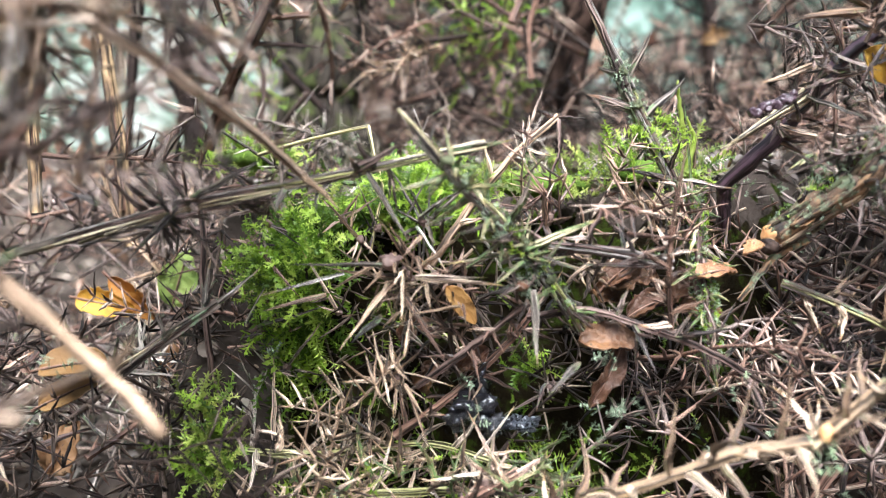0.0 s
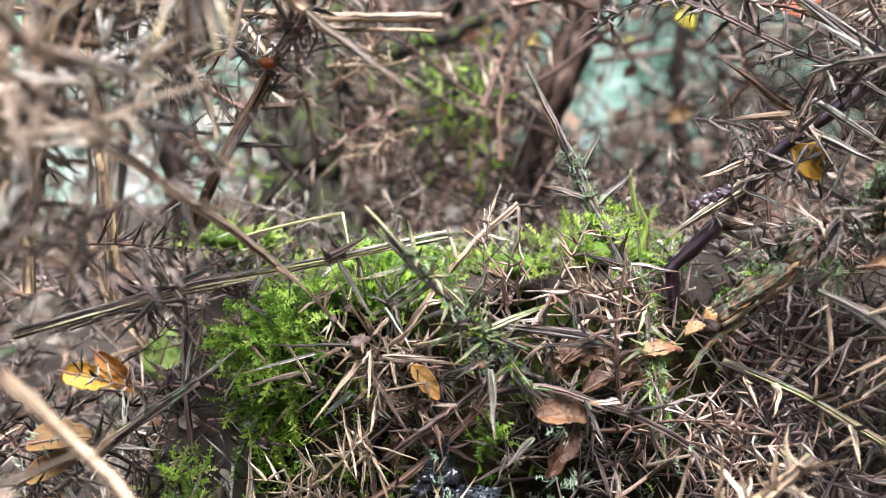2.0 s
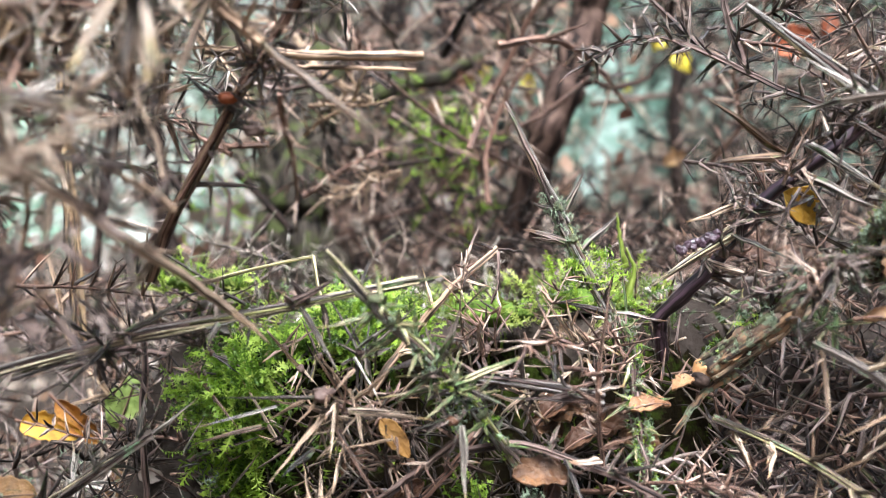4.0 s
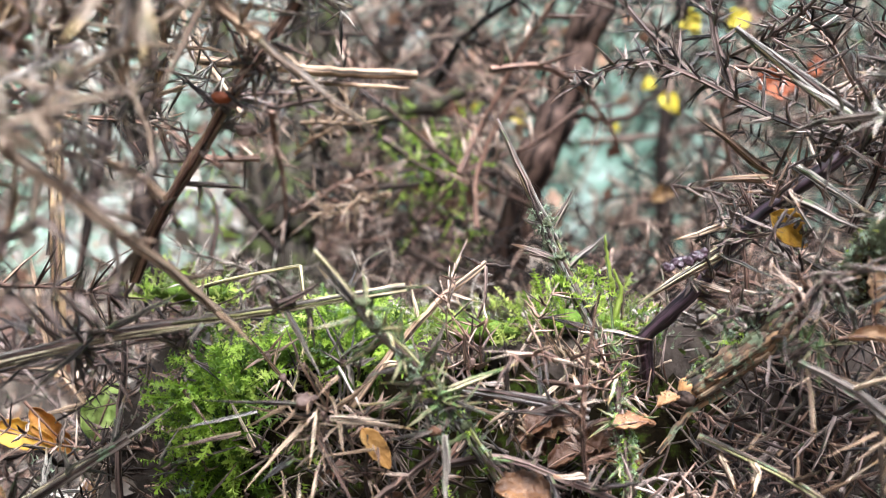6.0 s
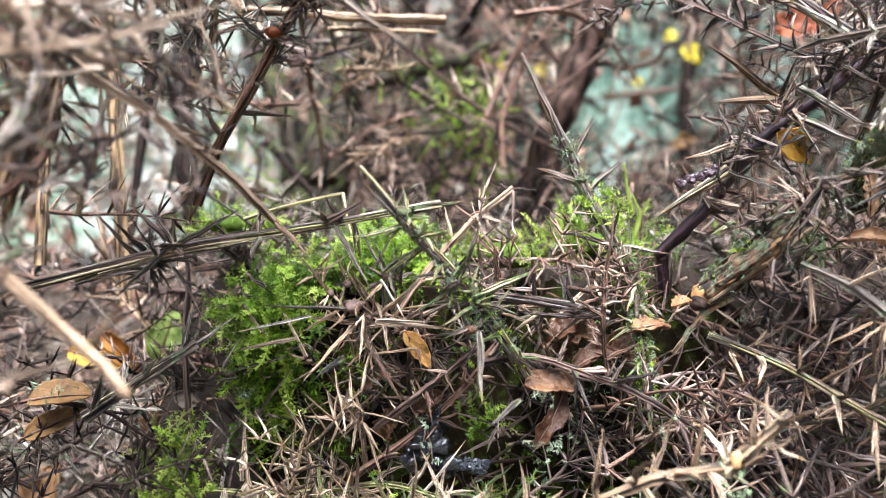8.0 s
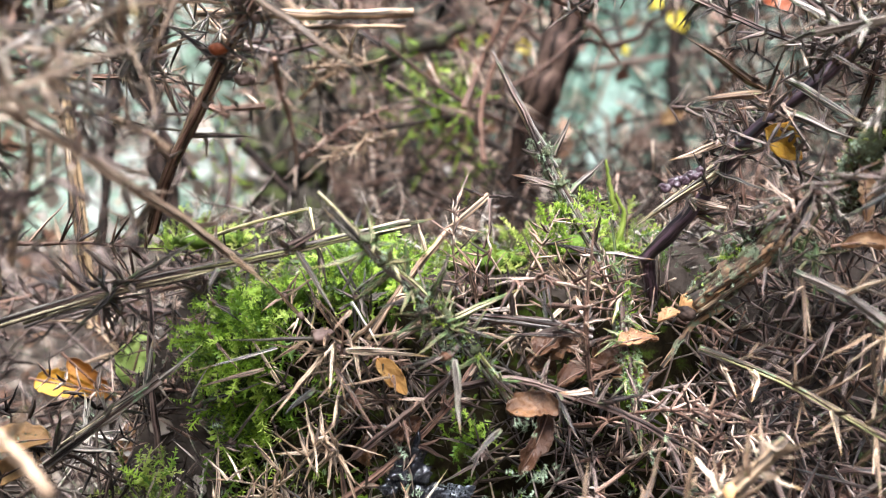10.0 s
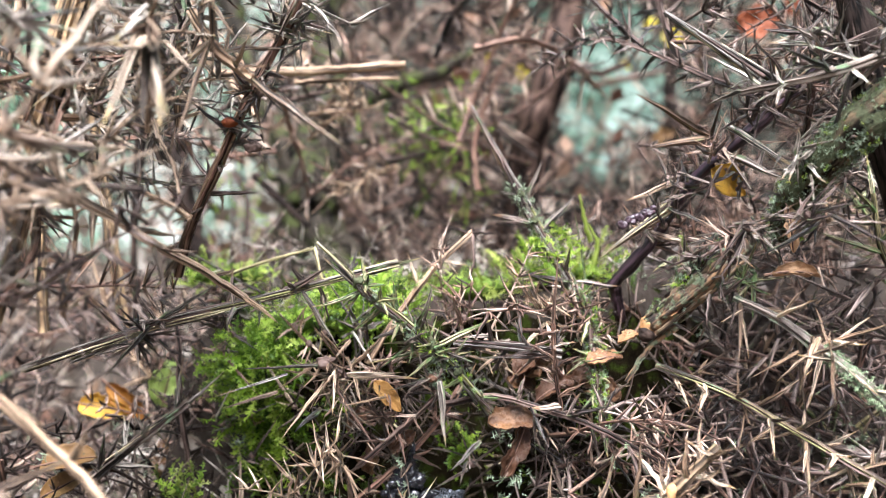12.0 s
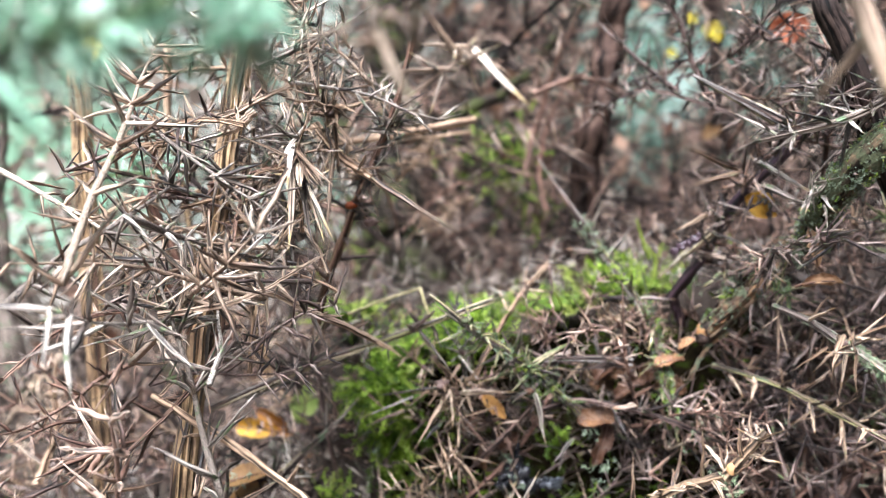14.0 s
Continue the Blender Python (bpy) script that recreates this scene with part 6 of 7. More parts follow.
crust_along(edge, edge_line[2:], 0.0054, 260, 0.0026, "mint", 125)
crust_along(edge, edge_line, 0.0058, 140, 0.0030, "lime", 124, "moss")
crust_along(edge, edge_line, 0.0054, 160, 0.0030, "deep", 123, "moss")
for k, (p, w) in enumerate((((0.0809, 0.1841, 0.0872), (1, 0.1, 0.6)), ((0.0840, 0.1812, 0.0900), (0.8, -0.2, 0.5)))):
    leaf("pale orange sliver of broken bark on the bough", p, w, (0.3, -1, 0.5), 0.0040, 0.0018, "peach", 70 + k, roll=0.7, curl=0.1, name="bark_sliver", category="bark", stalk=False)
for k, p in enumerate(((0.0977, 0.1608, 0.1131), (0.0945, 0.165, 0.1093), (0.1086, 0.1572, 0.1289), (0.1081, 0.15, 0.1158))):
    spine_tuft("dark spiny tuft growing over the bough", p, 16, (0.008, 0.018), ("dark", "red", "grey")[k % 3], 140 + k, width=0.0018)
for k, p in enumerate(((0.0900, 0.1795, 0.1040), (0.0965, 0.1760, 0.1085), (0.1030, 0.1770, 0.1000), (0.0950, 0.1720, 0.0965), (0.1060, 0.1700, 0.1090), (0.0880, 0.1860, 0.1010))):
    tuft = spine_tuft("damp spines with lichen crowding over the bough", p, 11, (0.008, 0.017), ("dark", "grey", "moss")[k % 3], 970 + k, width=0.0019, hub=0.0024)
    shoots_on(tuft, "lichen", MOSS["sage"], [(Vector(p) + Vector((0.0011 * math.sin(7 * i), 0.0009 * math.cos(5 * i), 0.0012 * math.sin(3 * i + 1))), Vector((math.sin(4 * i), -0.6, math.cos(3 * i))), 0.0022) for i in range(26)], CRUSTS, 980 + k)
leaf("pale orange sliver of bark on the bough", (0.0711, 0.1791, 0.0842), (-0.7073, -0.6916, -0.1467), (0, -0.5, 1), 0.0095, 0.0036, "peach", 21, roll=0.4, curl=0.1, name="bark_sliver", category="bark", stalk=False)
leaf("dull orange dead leaf under the bough", (0.066, 0.1872, 0.0774), (1, 0.2, 0.1), (0, -0.5, 1), 0.011, 0.006, "brown", 22)

for k, p in enumerate(((0.1400, 0.1400, 0.1500), (0.1310, 0.1425, 0.1455), (0.1440, 0.1420, 0.1420), (0.1345, 0.1400, 0.1540))):
    spine_tuft("blackish damp spines hanging before the mossy bough", p, 15, (0.008, 0.017), ("dark", "dark", "red")[k % 3], 1060 + k, width=0.0020, hub=0.004, facing=(-0.3, -0.4, 0.2))

# mossy stems at the foot of the bough
for k, line in enumerate(([(0.0642, 0.1908, 0.0792), (0.0639, 0.186, 0.0699), (0.064, 0.18, 0.0562)], [(0.0609, 0.198, 0.0977), (0.0635, 0.195, 0.0856), (0.0632, 0.1908, 0.0706)])):
    o = gorse_branch("short mossy stem below the bough", line, (0.0012, 0.0009), "moss", "dark", nodes=8, length=(0.006, 0.012), seed=80 + k)
    crust_along(o, line, 0.0013, 170, 0.0032, "mint" if k == 0 else "sage", 82 + k)
    crust_along(o, line, 0.0016, 90, 0.0036, "deep", 86 + k, "moss")

green_line = [(0.0786, 0.18, 0.0759), (0.0956, 0.1728, 0.0691), (0.1073, 0.1632, 0.0622), (0.1173, 0.153, 0.056), (0.1279, 0.144, 0.0494)]
olive = gorse_branch("olive-green ribbed gorse stem among brown twigs", green_line, (0.0008, 0.0007), "tan", "dark", nodes=18, length=(0.010, 0.02), seed=47, rib=0.5)
ridges(olive, green_line, 0.0008, 7, ("olive", "dark", "moss", "olive", "dark"), 507, 0.8, 0.5)
mint_line = [(0.0975, 0.171, 0.0947), (0.1052, 0.1632, 0.09), (0.1129, 0.1572, 0.0831), (0.1213, 0.1512, 0.0745), (0.1313, 0.147, 0.063)]
mint = gorse_branch("pale twig with mint-green lichen and long spines", mint_line, (0.0009, 0.0016), "tan", "lichen", nodes=9, length=(0.014, 0.024), seed=48, sub=2)
crust_along(mint, mint_line[2:], 0.0015, 420, 0.0028, "mint", 49)
spine_tuft("star of tan spines on the lichened twig", (0.1124, 0.156, 0.0833), 9, (0.012, 0.022), "tan", 51, width=0.0020)

# ---- low twigs in front ----
front_line = [(0.0165, 0.152, 0.0330), (0.0243, 0.1512, 0.0350), (0.0348, 0.15, 0.038), (0.0489, 0.1476, 0.0446), (0.0581, 0.1458, 0.049), (0.0704, 0.144, 0.0515)]
front = gorse_branch("pale tan twig with short curved spines low in front", front_line, (0.0006, 0.0014), "tan", "twig", nodes=20, width=0.0024, length=(0.009, 0.018), seed=52, sub=1, end=False, hook=True)
fork = gorse_branch("broken yellow-tipped twig stub in front", [(0.0705, 0.144, 0.0508), (0.0765, 0.1434, 0.0569), (0.0836, 0.1428, 0.0638)], (0.0014, 0.0011), "tan", "twig", nodes=7, length=(0.008, 0.014), seed=53, end=False, hook=True)
crust_along(fork, [(0.0709, 0.144, 0.052), (0.0723, 0.1392, 0.0479)], 0.0018, 40, 0.0028, "mint", 54)
rough_ball("broken_end", (0.0725, 0.1428, 0.0538), (0.0012, 0.0010, 0.0018), WOOD, fork, 88, 0.4, 300, "orange broken wood")
pale_line = [(-0.0527, 0.198, 0.027), (-0.0364, 0.195, 0.0273), (-0.0191, 0.192, 0.0298), (-0.0022, 0.189, 0.0327), (0.0127, 0.18, 0.0319)]
pale = gorse_branch("straw-pale gorse twig low before the moss", pale_line, (0.0009, 0.0007), "pale", "olive", nodes=18, length=(0.010, 0.019), seed=55, sub=1, width=0.0024, hook=True)
lone_spine(pale, (-0.0434, 0.198, 0.0297), (-0.0436, 0.201, 0.052), 0.0026, "pale", rng, "tall curved straw-coloured spine")
lone_spine(pale, (-0.0582, 0.192, 0.0184), (-0.0666, 0.192, 0.036), 0.0024, "pale", rng)
lone_spine(pale, (-0.0221, 0.192, 0.0289), (-0.0252, 0.189, 0.0469), 0.0024, "pale", rng)
gorse_branch("lower straw-pale twig at the foot of the bank", [(-0.064, 0.18, 0.0114), (-0.043, 0.18, 0.018), (-0.0206, 0.1788, 0.0237), (0.0015, 0.1776, 0.0257)], (0.0012, 0.0009), "pale", "olive", nodes=14, length=(0.010, 0.019), seed=56, width=0.0024, sub=1, hook=True)
gorse_branch("brown twig low under the black fungus", [(-0.0010, 0.164, 0.0258), (0.0080, 0.166, 0.0300), (0.0170, 0.168, 0.0345)], (0.0012, 0.0009), "red", nodes=5, length=(0.009, 0.018), seed=57, hook=True)

for k, (a, b) in enumerate((((-0.0347, 0.18, 0.0258), (-0.0317, 0.183, 0.0433)), ((-0.016, 0.18, 0.0279), (-0.0232, 0.1812, 0.0415)), ((-0.0101, 0.177, 0.0297), (-0.0087, 0.1788, 0.0436)), ((-0.0013, 0.174, 0.0288), (-0.0033, 0.1752, 0.0403)),
                             ((0.0029, 0.171, 0.0312), (0.0082, 0.1728, 0.042)), ((-0.0236, 0.174, 0.0265), (-0.0157, 0.1752, 0.0342)), ((0.0151, 0.165, 0.032), (0.0107, 0.168, 0.0404)), ((0.0255, 0.162, 0.0319), (0.0307, 0.165, 0.0439)))):
    tuft = spine_tuft("curved straw-yellow spines low in front", a, 5, (0.008, 0.015), ("moss", "tan")[k % 2], 900 + k, width=0.0015, facing=(0, -0.5, 2.0), hub=0.0012)
    add_spine(tuft, tuft.location, Vector(a), Vector(b) - Vector(a), (Vector(b) - Vector(a)).length * 1.15, 0.0022, ("tan", "moss")[k % 2], rng, hook=True)

# ---- dark twig with the red bud, upper twigs ----
bud_line = [(-0.0545, 0.186, 0.1055), (-0.0469, 0.177, 0.1192), (-0.0373, 0.1722, 0.1342), (-0.0304, 0.1692, 0.1462), (-0.0218, 0.1668, 0.1589), (-0.0117, 0.1632, 0.1746), (-0.0033, 0.159, 0.1924)]
budded = gorse_branch("dark red-brown twig with clustered spines and a red bud", bud_line, (0.0012, 0.0009), "dark", "red", nodes=16, length=(0.007, 0.016), sub=2, seed=91, ribs=5, first=0.2, rough=0.35)
rough_ball("bud", (-0.0309, 0.1640, 0.1450), (0.0022, 0.0014, 0.0013), LEAF["rust"], budded, 92, 0.4, 300, "red-brown withered bud")
rough_ball("bud", (-0.0255, 0.1660, 0.1390), (0.0017, 0.0012, 0.0012), STEM["dark"], budded, 93, 0.9, 500, "dark withered bud")
lone_spine(budded, (-0.0250, 0.166, 0.1390), (-0.0228, 0.166, 0.1335), 0.0014, "dark", rng)
ridges(budded, bud_line[:5], 0.00115, 7, ("red", "twig", "dark", "tan"), 515, 0.9, 0.4)
for k, (p, n, size) in enumerate((((-0.0292, 0.1680, 0.1450), 16, (0.004, 0.010)), ((-0.0268, 0.1684, 0.1395), 10, (0.003, 0.006)), ((-0.0235, 0.1675, 0.1530), 20, (0.006, 0.014)))):
    spine_tuft("dark withered flower husks and short spines on the twig", p, n, size, ("dark", "red")[k % 2], 960 + k, width=0.0013, hub=0.0022)
spine_tuft("dense cluster of grey-brown spines on the dark twig", (-0.0147, 0.165, 0.169), 30, (0.010, 0.020), "grey", 94, hub=0.0025)
spine_tuft("cluster of tan spines above the red bud", (-0.0262, 0.171, 0.1543), 18, (0.008, 0.015), "tan", 95)
stick("pale horizontal twig broken off short", [(-0.0585, 0.24, 0.1729), (-0.0302, 0.246, 0.1733), (-0.0096, 0.252, 0.1744), (0.0087, 0.2544, 0.1756)], (0.0016, 0.0016), "tan", 96, rough=0.14)
stick("thinner pale twig beside the broken one", [(-0.0316, 0.252, 0.1704), (-0.012, 0.252, 0.1705), (0.0064, 0.252, 0.1704)], (0.0008, 0.0006), "tan", 97)

near_needle = gorse_branch("stout pinkish-tan twig end in front of the bank", [(-0.037, 0.1572, 0.1716), (-0.0296, 0.15, 0.161), (-0.0192, 0.144, 0.1521)], (0.0012, 0.0011), "tan", nodes=4, seed=98, end=False)
lone_spine(near_needle, (-0.0204, 0.1446, 0.1531), (0.0044, 0.1308, 0.1323), 0.0030, "tan", rng, "very long smooth pinkish-tan spine")
lone_spine(near_needle, (-0.0309, 0.15, 0.1625), (-0.0301, 0.12, 0.1337), 0.0024, "pale", rng)
lone_spine(near_needle, (-0.0309, 0.15, 0.1625), (-0.0357, 0.12, 0.1438), 0.0022, "pale", rng)

arch_line = [(-0.0703, 0.135, 0.1364), (-0.0595, 0.1344, 0.1278), (-0.0486, 0.135, 0.1212), (-0.0414, 0.1368, 0.1154), (-0.0344, 0.147, 0.1088), (-0.0282, 0.1608, 0.1005)]
arch = gorse_branch("dry tan branch arching across the dead twigs", arch_line, (0.0012, 0.0008), "pale", nodes=7, length=(0.008, 0.014), sub=1, seed=99, lean=(40, 80))
lone_spine(arch, (-0.0414, 0.1368, 0.1154), (-0.0362, 0.129, 0.1045), 0.0018, "tan", rng)
lone_spine(arch, (-0.0292, 0.159, 0.1019), (-0.0213, 0.1668, 0.0932), 0.0022, "tan", rng)

tan_line = [(-0.0832, 0.117, 0.1005), (-0.0725, 0.111, 0.0953), (-0.0621, 0.105, 0.0912), (-0.0524, 0.1008, 0.0853), (-0.0395, 0.0936, 0.078), (-0.0335, 0.09, 0.0737)]
near_tan = gorse_branch("straw-coloured forked twig in front of the bank", tan_line, (0.0011, 0.0009), "tan", nodes=4, length=(0.008, 0.014), sub=0, seed=101, ribs=0, end=False)
lone_spine(near_tan, (-0.0621, 0.105, 0.0912), (-0.0666, 0.099, 0.076), 0.0024, "tan", rng)
lone_spine(near_tan, (-0.0709, 0.1104, 0.0951), (-0.0738, 0.102, 0.0821), 0.0022, "tan", rng)
gorse_branch("pale blunt twig in front of the bank", [(-0.0715, 0.102, 0.0724), (-0.062, 0.099, 0.0725), (-0.0534, 0.096, 0.0731)], (0.0013, 0.0010), "pale", nodes=2, sub=0, seed=102, ribs=0, end=False)

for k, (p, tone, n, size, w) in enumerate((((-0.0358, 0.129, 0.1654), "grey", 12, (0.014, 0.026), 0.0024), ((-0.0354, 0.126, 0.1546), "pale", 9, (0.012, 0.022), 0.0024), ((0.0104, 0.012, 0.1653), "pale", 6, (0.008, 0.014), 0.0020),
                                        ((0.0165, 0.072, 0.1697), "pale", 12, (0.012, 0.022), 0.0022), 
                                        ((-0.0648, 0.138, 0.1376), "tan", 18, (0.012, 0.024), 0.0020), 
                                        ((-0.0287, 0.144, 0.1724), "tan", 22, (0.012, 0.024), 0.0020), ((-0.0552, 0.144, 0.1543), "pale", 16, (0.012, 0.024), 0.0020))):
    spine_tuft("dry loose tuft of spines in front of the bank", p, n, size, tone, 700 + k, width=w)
hanging = stick("bleached twig end hung with long whitish spines", [(-0.0400, 0.136, 0.1760), (-0.0372, 0.131, 0.1660), (-0.0345, 0.124, 0.1560)], (0.0012, 0.0008), "pale", 760, ribs=5, name="gorse_twig")
for k in range(13):
    a = Vector((-0.0375, 0.131, 0.1650)).lerp(Vector((-0.0335, 0.121, 0.1540)), (k % 5) / 5)
    b = Vector((-0.0262, 0.0960, 0.1395)) + Vector((0.0060 * math.sin(2.3 * k), 0.006 * math.cos(1.7 * k), 0.0070 * math.cos(3.1 * k) + 0.003))
    lone_spine(hanging, a, b, 0.0022 + 0.0006 * (k % 3), ("pale", "grey", "pale")[k % 3], rng)
stick("tan bent stem beyond the green shoot", [(-0.0985, 0.2, 0.214), (-0.1010, 0.2, 0.201), (-0.1035, 0.2, 0.1866), (-0.1093, 0.2, 0.1723), (-0.1150, 0.2, 0.150)], (0.0016, 0.0013), "tan", 761, name="stem", category="stem", rough=0.2)
blackened = stick("blackened spiny twig beside the stripped stalk", [(-0.0700, 0.158, 0.1500), (-0.0779, 0.160, 0.1572), (-0.0830, 0.161, 0.1640)], (0.0011, 0.0008), "brush", 762, name="gorse_twig")
for a, b in (((-0.0775, 0.160, 0.1570), (-0.0946, 0.160, 0.1676)), ((-0.0810, 0.160, 0.1620), (-0.0928, 0.158, 0.1706)), ((-0.0790, 0.160, 0.1590), (-0.0930, 0.162, 0.1575)), ((-0.0740, 0.159, 0.1530), (-0.0850, 0.158, 0.1480)), ((-0.0800, 0.160, 0.1610), (-0.0770, 0.158, 0.1730)), ((-0.0760, 0.160, 0.1560), (-0.0900, 0.158, 0.1520))):
    lone_spine(blackened, a, b, 0.0019, "dark", rng)
bleached = stick("short bleached twig with one long grey spine", [(-0.0470, 0.130, 0.1745), (-0.0528, 0.130, 0.1711), (-0.0575, 0.130, 0.1700)], (0.0013, 0.0011), "pale", 763, name="gorse_twig")
lone_spine(bleached, (-0.0545, 0.130, 0.1706), (-0.0720, 0.130, 0.1672), 0.0024, "grey", rng)
SPINE["live"] = surface("live_green_spine", [(0.0, (0.14, 0.30, 0.19)), (0.5, (0.28, 0.52, 0.36)), (1.0, (0.50, 0.68, 0.55))], rough=0.45, streak=(2200, 60), grain=3.0, bump=0.3)
SPINES["live"] = [mesh("spine", v, f, SPINE["live"], u, smooth=True) for v, f, u in SPINE_SHAPES]
STEM["live"] = surface("live_green_stem", [(0.0, (0.05, 0.10, 0.04)), (1.0, (0.18, 0.26, 0.12))], by=60)
gorse_branch("living green gorse shoot beyond the dead twigs", [(-0.1420, 0.201, 0.1690), (-0.1256, 0.200, 0.1701), (-0.1150, 0.200, 0.1688), (-0.1048, 0.200, 0.1693)], (0.0011, 0.0007), "live", nodes=18, length=(0.014, 0.024), seed=720, width=0.0016)
gorse_branch("living green gorse shoot hanging before the bank", [(-0.0259, -0.018, 0.1594), (-0.0171, -0.018, 0.1611), (-0.0092, -0.0168, 0.1627), (-0.0017, -0.015, 0.1661)], (0.0012, 0.0008), "live", nodes=26, length=(0.007, 0.013), seed=721, width=0.0020)
gorse_branch("living green gorse tip beside the stalk", [(0.0025, -0.012, 0.1673), (0.0001, -0.012, 0.1633), (-0.0015, -0.012, 0.1587)], (0.0011, 0.0007), "live", nodes=14, length=(0.006, 0.011), seed=722, width=0.0020)
gorse_branch("tan twig end hanging before the bank", [(0.0744, 0.036, 0.1724), (0.0757, 0.033, 0.1592), (0.0774, 0.03, 0.1472)], (0.0016, 0.0012), "pale", nodes=2, sub=0, seed=723, ribs=0, end=False)

# ---- stalks ----
STALKS = "bare stalks beside the bank"
stick("upright stripped stalk with orange-brown strips of bark", [(-0.0935, 0.118, 0.030), (-0.0860, 0.1245, 0.062), (-0.0760, 0.133, 0.107), (-0.0690, 0.140, 0.140), (-0.0610, 0.146, 0.171), (-0.0515, 0.154, 0.210)], (0.0032, 0.0028), "stalk", 110, name="stalk", category="stalk",
      ribs=11, rough=0.2, steps=30, group=STALKS, strips=14)
stick("pale yellow upright stalk among beige twigs", [(-0.1526, 0.198, 0.043), (-0.1456, 0.198, 0.1004), (-0.1404, 0.198, 0.1523), (-0.1323, 0.198, 0.2174)], (0.0036, 0.0034), "stalk", 111, name="stalk", category="stalk", ribs=11, group=STALKS, strips=9)
stick("pale upright stalk behind the dead twigs", [(-0.0989, 0.252, 0.0729), (-0.1014, 0.252, 0.106), (-0.1055, 0.252, 0.151), (-0.1059, 0.252, 0.1826)], (0.0019, 0.0017), "stalk", 112, name="stalk", category="stalk", ribs=7, group=STALKS, strips=9)
stick("thin orange stalk behind the dead twigs", [(-0.1103, 0.216, 0.0871), (-0.11, 0.216, 0.116), (-0.1087, 0.216, 0.1417), (-0.1084, 0.216, 0.1725)], (0.0016, 0.0014), "stalk", 113, name="stalk", category="stalk", ribs=5, group=STALKS, strips=9)
stick("brown leaning stalk in the tangle", [(-0.0957, 0.18, 0.1104), (-0.0961, 0.174, 0.1294), (-0.0995, 0.168, 0.1555)], (0.0020, 0.0016), "red", 114, name="stalk", category="stalk", ribs=5, group=STALKS, strips=9)
stick("dark upright stem under the ribbed one", [(-0.059, 0.204, 0.0308), (-0.0606, 0.2028, 0.0502), (-0.0611, 0.201, 0.0664), (-0.0607, 0.201, 0.0808), (-0.0625, 0.2028, 0.0952)], (0.0009, 0.0008), "dark", 115, name="stalk", category="stalk", group=STALKS)
diag = gorse_branch("pair of grey ribbed spines slanting over the litter", [(-0.0796, 0.18, 0.0499), (-0.0675, 0.183, 0.059), (-0.0534, 0.186, 0.0689)], (0.0014, 0.0011), "grey", nodes=6, seed=116, rib=0.5, length=(0.010, 0.018))
ridges(diag, [(-0.0796, 0.18, 0.0499), (-0.0675, 0.183, 0.059), (-0.0534, 0.186, 0.0689)], 0.0013, 6, ("ash", "straw", "dark"), 508, 0.4, 0.5)

for k, line in enumerate(([(-0.132, 0.36, 0.2026), (-0.1340, 0.362, 0.165), (-0.1373, 0.36, 0.1309), (-0.141, 0.36, 0.09)], [(-0.1140, 0.38, 0.2100), (-0.1175, 0.38, 0.178), (-0.1213, 0.38, 0.1594)],
                          [(-0.1385, 0.37, 0.1834), (-0.118, 0.37, 0.155), (-0.0996, 0.37, 0.1275)], [(-0.0769, 0.36, 0.1452), (-0.064, 0.36, 0.132), (-0.0510, 0.36, 0.1176)])):
    stick("dark dead stem in the shade behind the twigs", line, ((0.0035, 0.0022, 0.0018, 0.0022)[k], 0.0017), "brush", 1040 + k, name="stem", category="stem", rough=0.2)

# ---- twigs at the bough ----
stick("dark upright bough with orange-brown bark", [(0.1531, 0.177, 0.0909), (0.1413, 0.171, 0.1171), (0.1308, 0.165, 0.1448), (0.1256, 0.162, 0.1654), (0.1197, 0.162, 0.1863)], (0.0048, 0.0036), "brush", 124, name="bough", category="branch", rough=0.15)
for k, (p, n) in enumerate((((0.1150, 0.1660, 0.1540), 20), ((0.1215, 0.1640, 0.1590), 20), ((0.1265, 0.1600, 0.1500), 14))):
    spine_tuft("thick tuft of dark damp spines before the upright bough", p, n, (0.010, 0.019), ("dark", "grey", "dark", "red")[k], 990 + k, width=0.0021, hub=0.004, facing=(-0.3, -0.5, 0.3))
gorse_branch("grey twig crossing before the mossy bough", [(0.1309, 0.144, 0.1543), (0.1161, 0.147, 0.1488), (0.0978, 0.162, 0.1468)], (0.0012, 0.0008), "grey", nodes=9, seed=125)

# spray of spines against the distance
spray_line = [(0.1221, 0.192, 0.1478), (0.1086, 0.201, 0.1543), (0.0949, 0.207, 0.1622), (0.0827, 0.2112, 0.1694), (0.0734, 0.216, 0.1733), (0.0634, 0.219, 0.1713), (0.0532, 0.222, 0.1656)]
gorse_branch("thin spiny brown twig arching against the distance", spray_line, (0.0008, 0.0004), "dark", nodes=34, length=(0.006, 0.014), sub=2, seed=131, ribs=5, width=0.0017)
gorse_branch("thin spiny twig rising out of the spray", [(0.0962, 0.21, 0.1622), (0.0923, 0.213, 0.1772), (0.0908, 0.216, 0.1904), (0.0865, 0.216, 0.2042)], (0.0011, 0.0007), "dark", nodes=16, length=(0.007, 0.016), seed=132, ribs=5, width=0.0019)
gorse_branch("thin brown twig above the spray", [(0.086, 0.216, 0.17), (0.0765, 0.222, 0.1822), (0.0664, 0.228, 0.1966)], (0.0009, 0.0006), "dark", nodes=12, length=(0.009, 0.018), seed=133, ribs=5, width=0.0015)

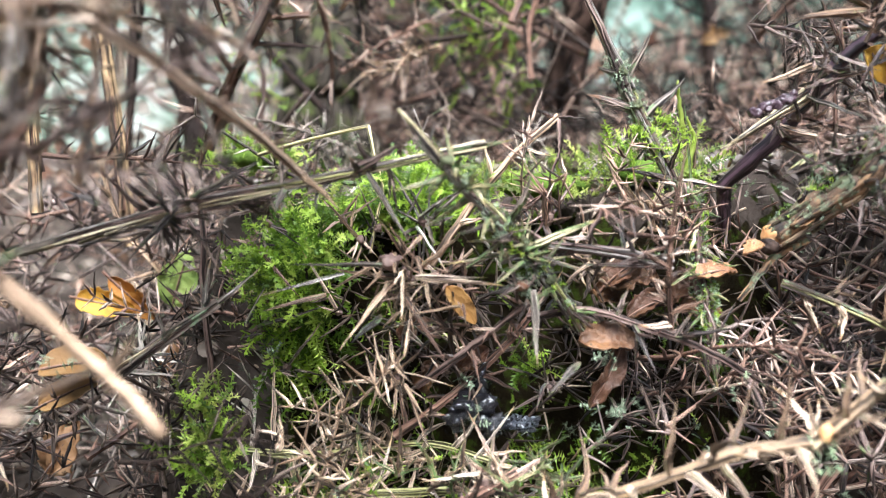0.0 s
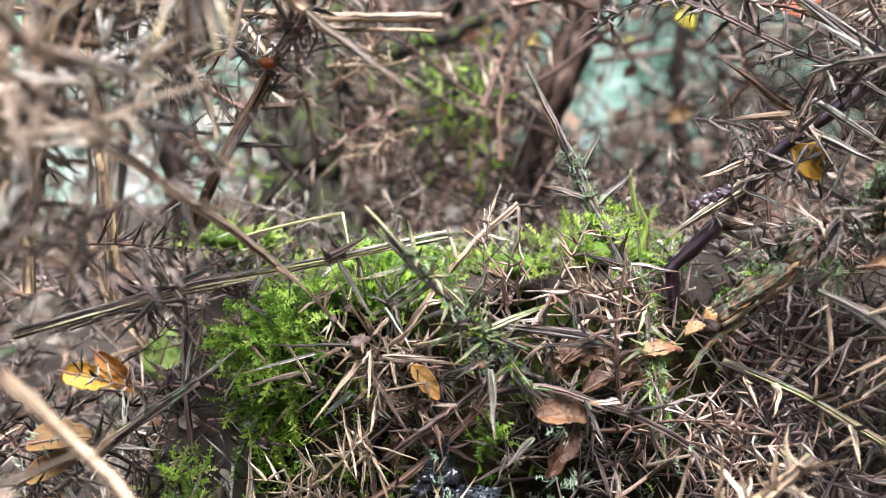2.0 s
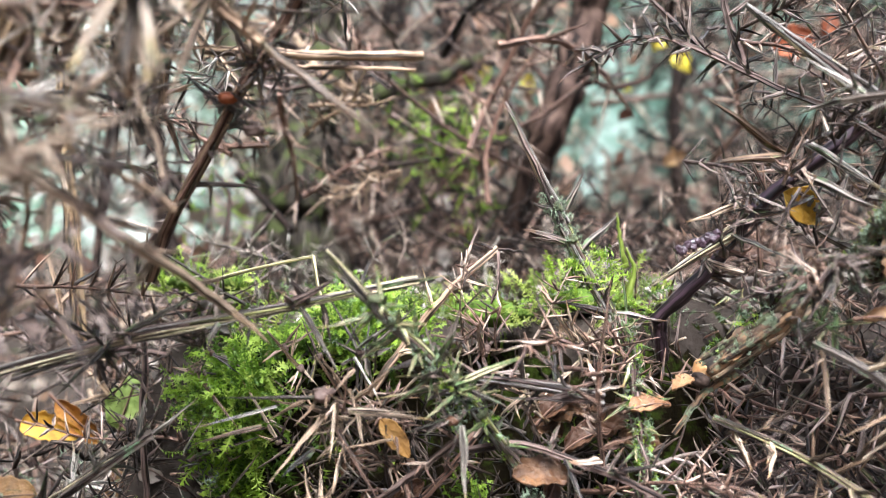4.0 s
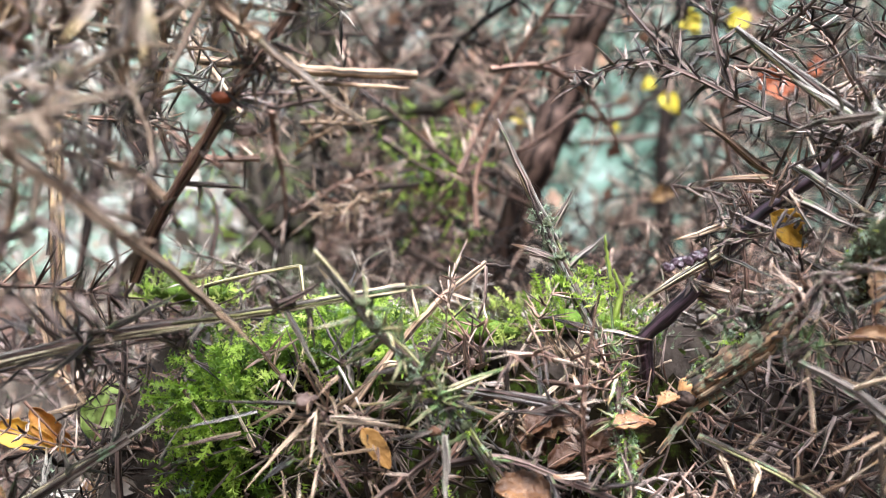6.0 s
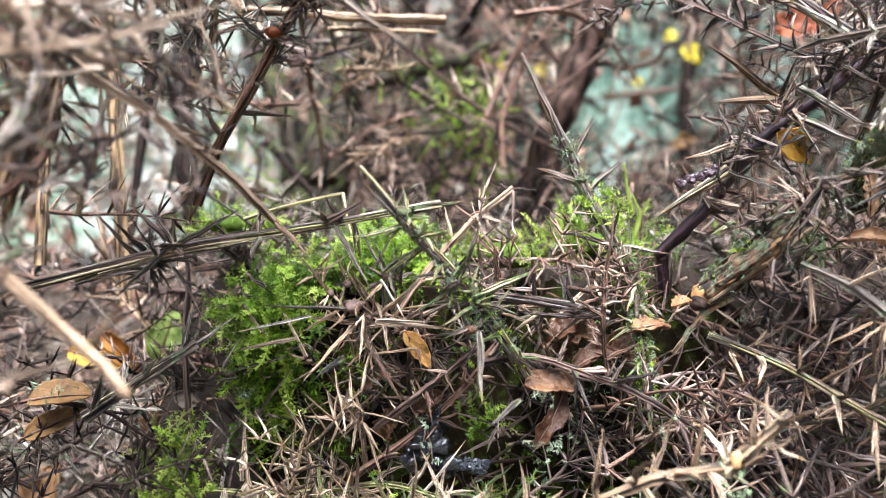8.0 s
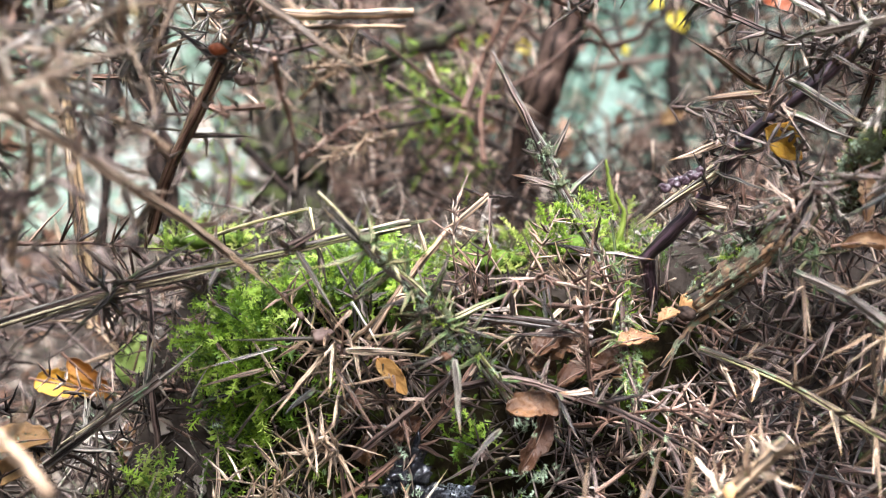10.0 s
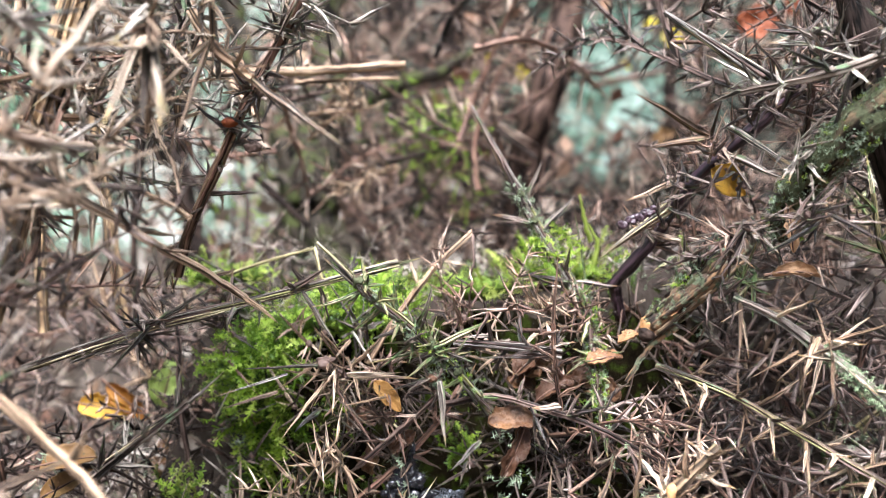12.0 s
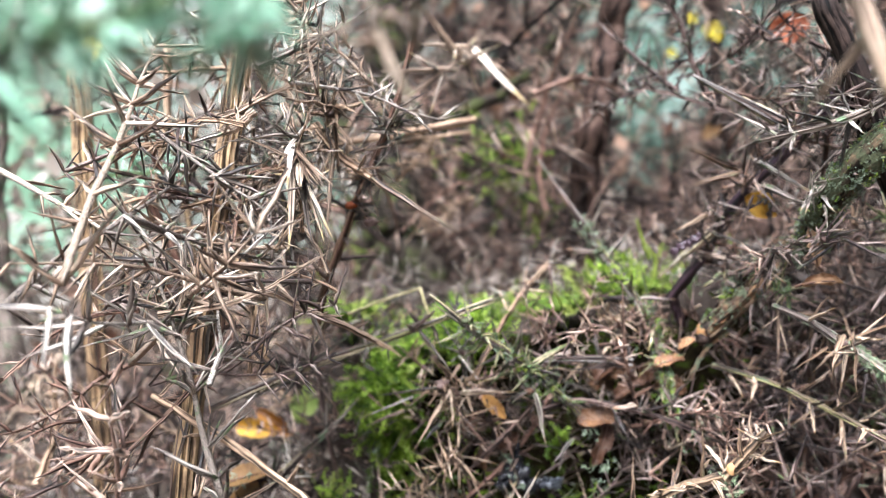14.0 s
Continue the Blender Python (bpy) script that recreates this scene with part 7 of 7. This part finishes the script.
# ---- dead gorse twigs that fill the place ----
def template(tone, stem, seed, size, nodes, r=0.0012, length=(0.009, 0.018)):
    rng = random.Random(seed)
    pts, way = [Vector((0, 0, 0))], Vector((0, 0, 1))
    for i in range(4):
        way = (way + Vector((rng.gauss(0, 0.22), rng.gauss(0, 0.22), 0))).normalized()
        pts.append(pts[-1] + way * size / 4)
    label = {"tan": "dry tan gorse twig bristling with spines", "grey": "weathered grey gorse twig with spines", "red": "red-brown dead gorse twig with spines",
             "dark": "dark damp gorse twig with spines", "pale": "bleached straw-pale gorse twig with spines", "moss": "olive-stained gorse twig with spines"}[tone]
    return gorse_branch(label, pts, (r, r * 0.5), tone, stem, nodes=nodes, length=length, sub=1, seed=seed, ribs=5, name="gorse_twig", group="dead gorse twigs")


TEMPLATES = {tone: [template(tone, None, 200 + 10 * i + k, size, nodes) for k, (size, nodes) in enumerate(((0.05, 12), (0.065, 14), (0.035, 9)))]
             for i, tone in enumerate(("tan", "grey", "red", "dark", "pale", "moss"))}
placed = set()


def hero(p):
    """The open space in front of the moss and the bank."""
    return -0.052 < p.x < 0.078 and p.y < 0.225 and 0.026 < p.z < 0.17 or p.y < 0.10 or leaf_nook(p) or stem_gap(p)


def fill(tones, n, box, seed, tilt=(0.8, 0.5, 0.5), size=(0.7, 1.2), clear=hero):
    rng = random.Random(seed)
    tries = 0
    while n and tries < 4000:
        tries += 1
        p = Vector([rng.uniform(*r) for r in box])
        way = Vector((rng.gauss(0, tilt[0]), rng.gauss(0, tilt[1]), rng.gauss(0.3, tilt[2]))).normalized()
        s = rng.uniform(*size)
        if any(clear(p + way * 0.06 * s * k) for k in (-0.1, 0.3, 0.6, 1.0, 1.25)):
            continue
        ob = rng.choice(TEMPLATES[rng.choice(tones)])
        m = spine_pose(p, way, s, s, rng.uniform(0, 6.28))
        if ob.name in placed:
            copy_thing(ob, m)
        else:
            ob.matrix_basis = m
            placed.add(ob.name)
        n -= 1


fill(("tan", "grey", "dark", "moss", "red", "red"), 26, ((0.075, 0.18), (0.165, 0.26), (0.0, 0.07)), 301)
fill(("grey", "dark", "tan"), 16, ((0.10, 0.18), (0.17, 0.23), (0.10, 0.18)), 302, clear=lambda p: hero(p) or p.x < 0.122)
fill(("grey", "tan", "dark", "red"), 22, ((-0.17, -0.05), (0.17, 0.28), (0.015, 0.09)), 303)
fill(("tan", "grey", "pale"), 12, ((-0.06, -0.02), (0.12, 0.19), (0.135, 0.20)), 304, size=(0.6, 1.0), clear=lambda p: p.y < 0.105 or (p.x > 0.0 or (p.x > -0.03 and p.z < 0.13)))
fill(("tan", "red", "grey"), 12, ((-0.09, -0.05), (0.17, 0.26), (0.125, 0.22)), 309, size=(0.6, 1.0), clear=lambda p: p.y < 0.15 or p.x > -0.02)
fill(("tan", "pale", "tan", "red"), 26, ((-0.085, -0.022), (0.095, 0.15), (0.10, 0.175)), 308, size=(0.45, 0.8), clear=lambda p: p.y < 0.07 or p.x > -0.016 or (p.x > -0.05 and p.z < 0.118))
fill(("tan", "red", "pale"), 16, ((-0.15, -0.078), (0.07, 0.12), (0.03, 0.10)), 310, size=(0.5, 0.8), clear=lambda p: p.y < 0.05 or p.x > -0.068)
fill(("moss", "red", "tan"), 5, ((-0.04, 0.12), (0.135, 0.185), (0.0, 0.018)), 305, tilt=(0.9, 0.4, 0.15), size=(0.5, 0.8), clear=lambda p: p.y < 0.11 or p.z > 0.05)
fill(("tan", "tan", "grey", "red"), 20, ((-0.26, -0.09), (0.15, 0.30), (0.0, 0.065)), 306, clear=lambda p: p.y < 0.105 or p.x > -0.06)
fill(("red", "dark", "red", "tan"), 18, ((-0.07, 0.035), (0.25, 0.33), (0.12, 0.19)), 307, clear=lambda p: p.y < 0.235)
for kinds in TEMPLATES.values():
    for k, ob in enumerate(kinds):
        if ob.name not in placed:
            ob.matrix_basis = spine_pose((0.16 + 0.02 * k, 0.3, 0.09), (0.2, 0.3, 1), 1, 1, k)
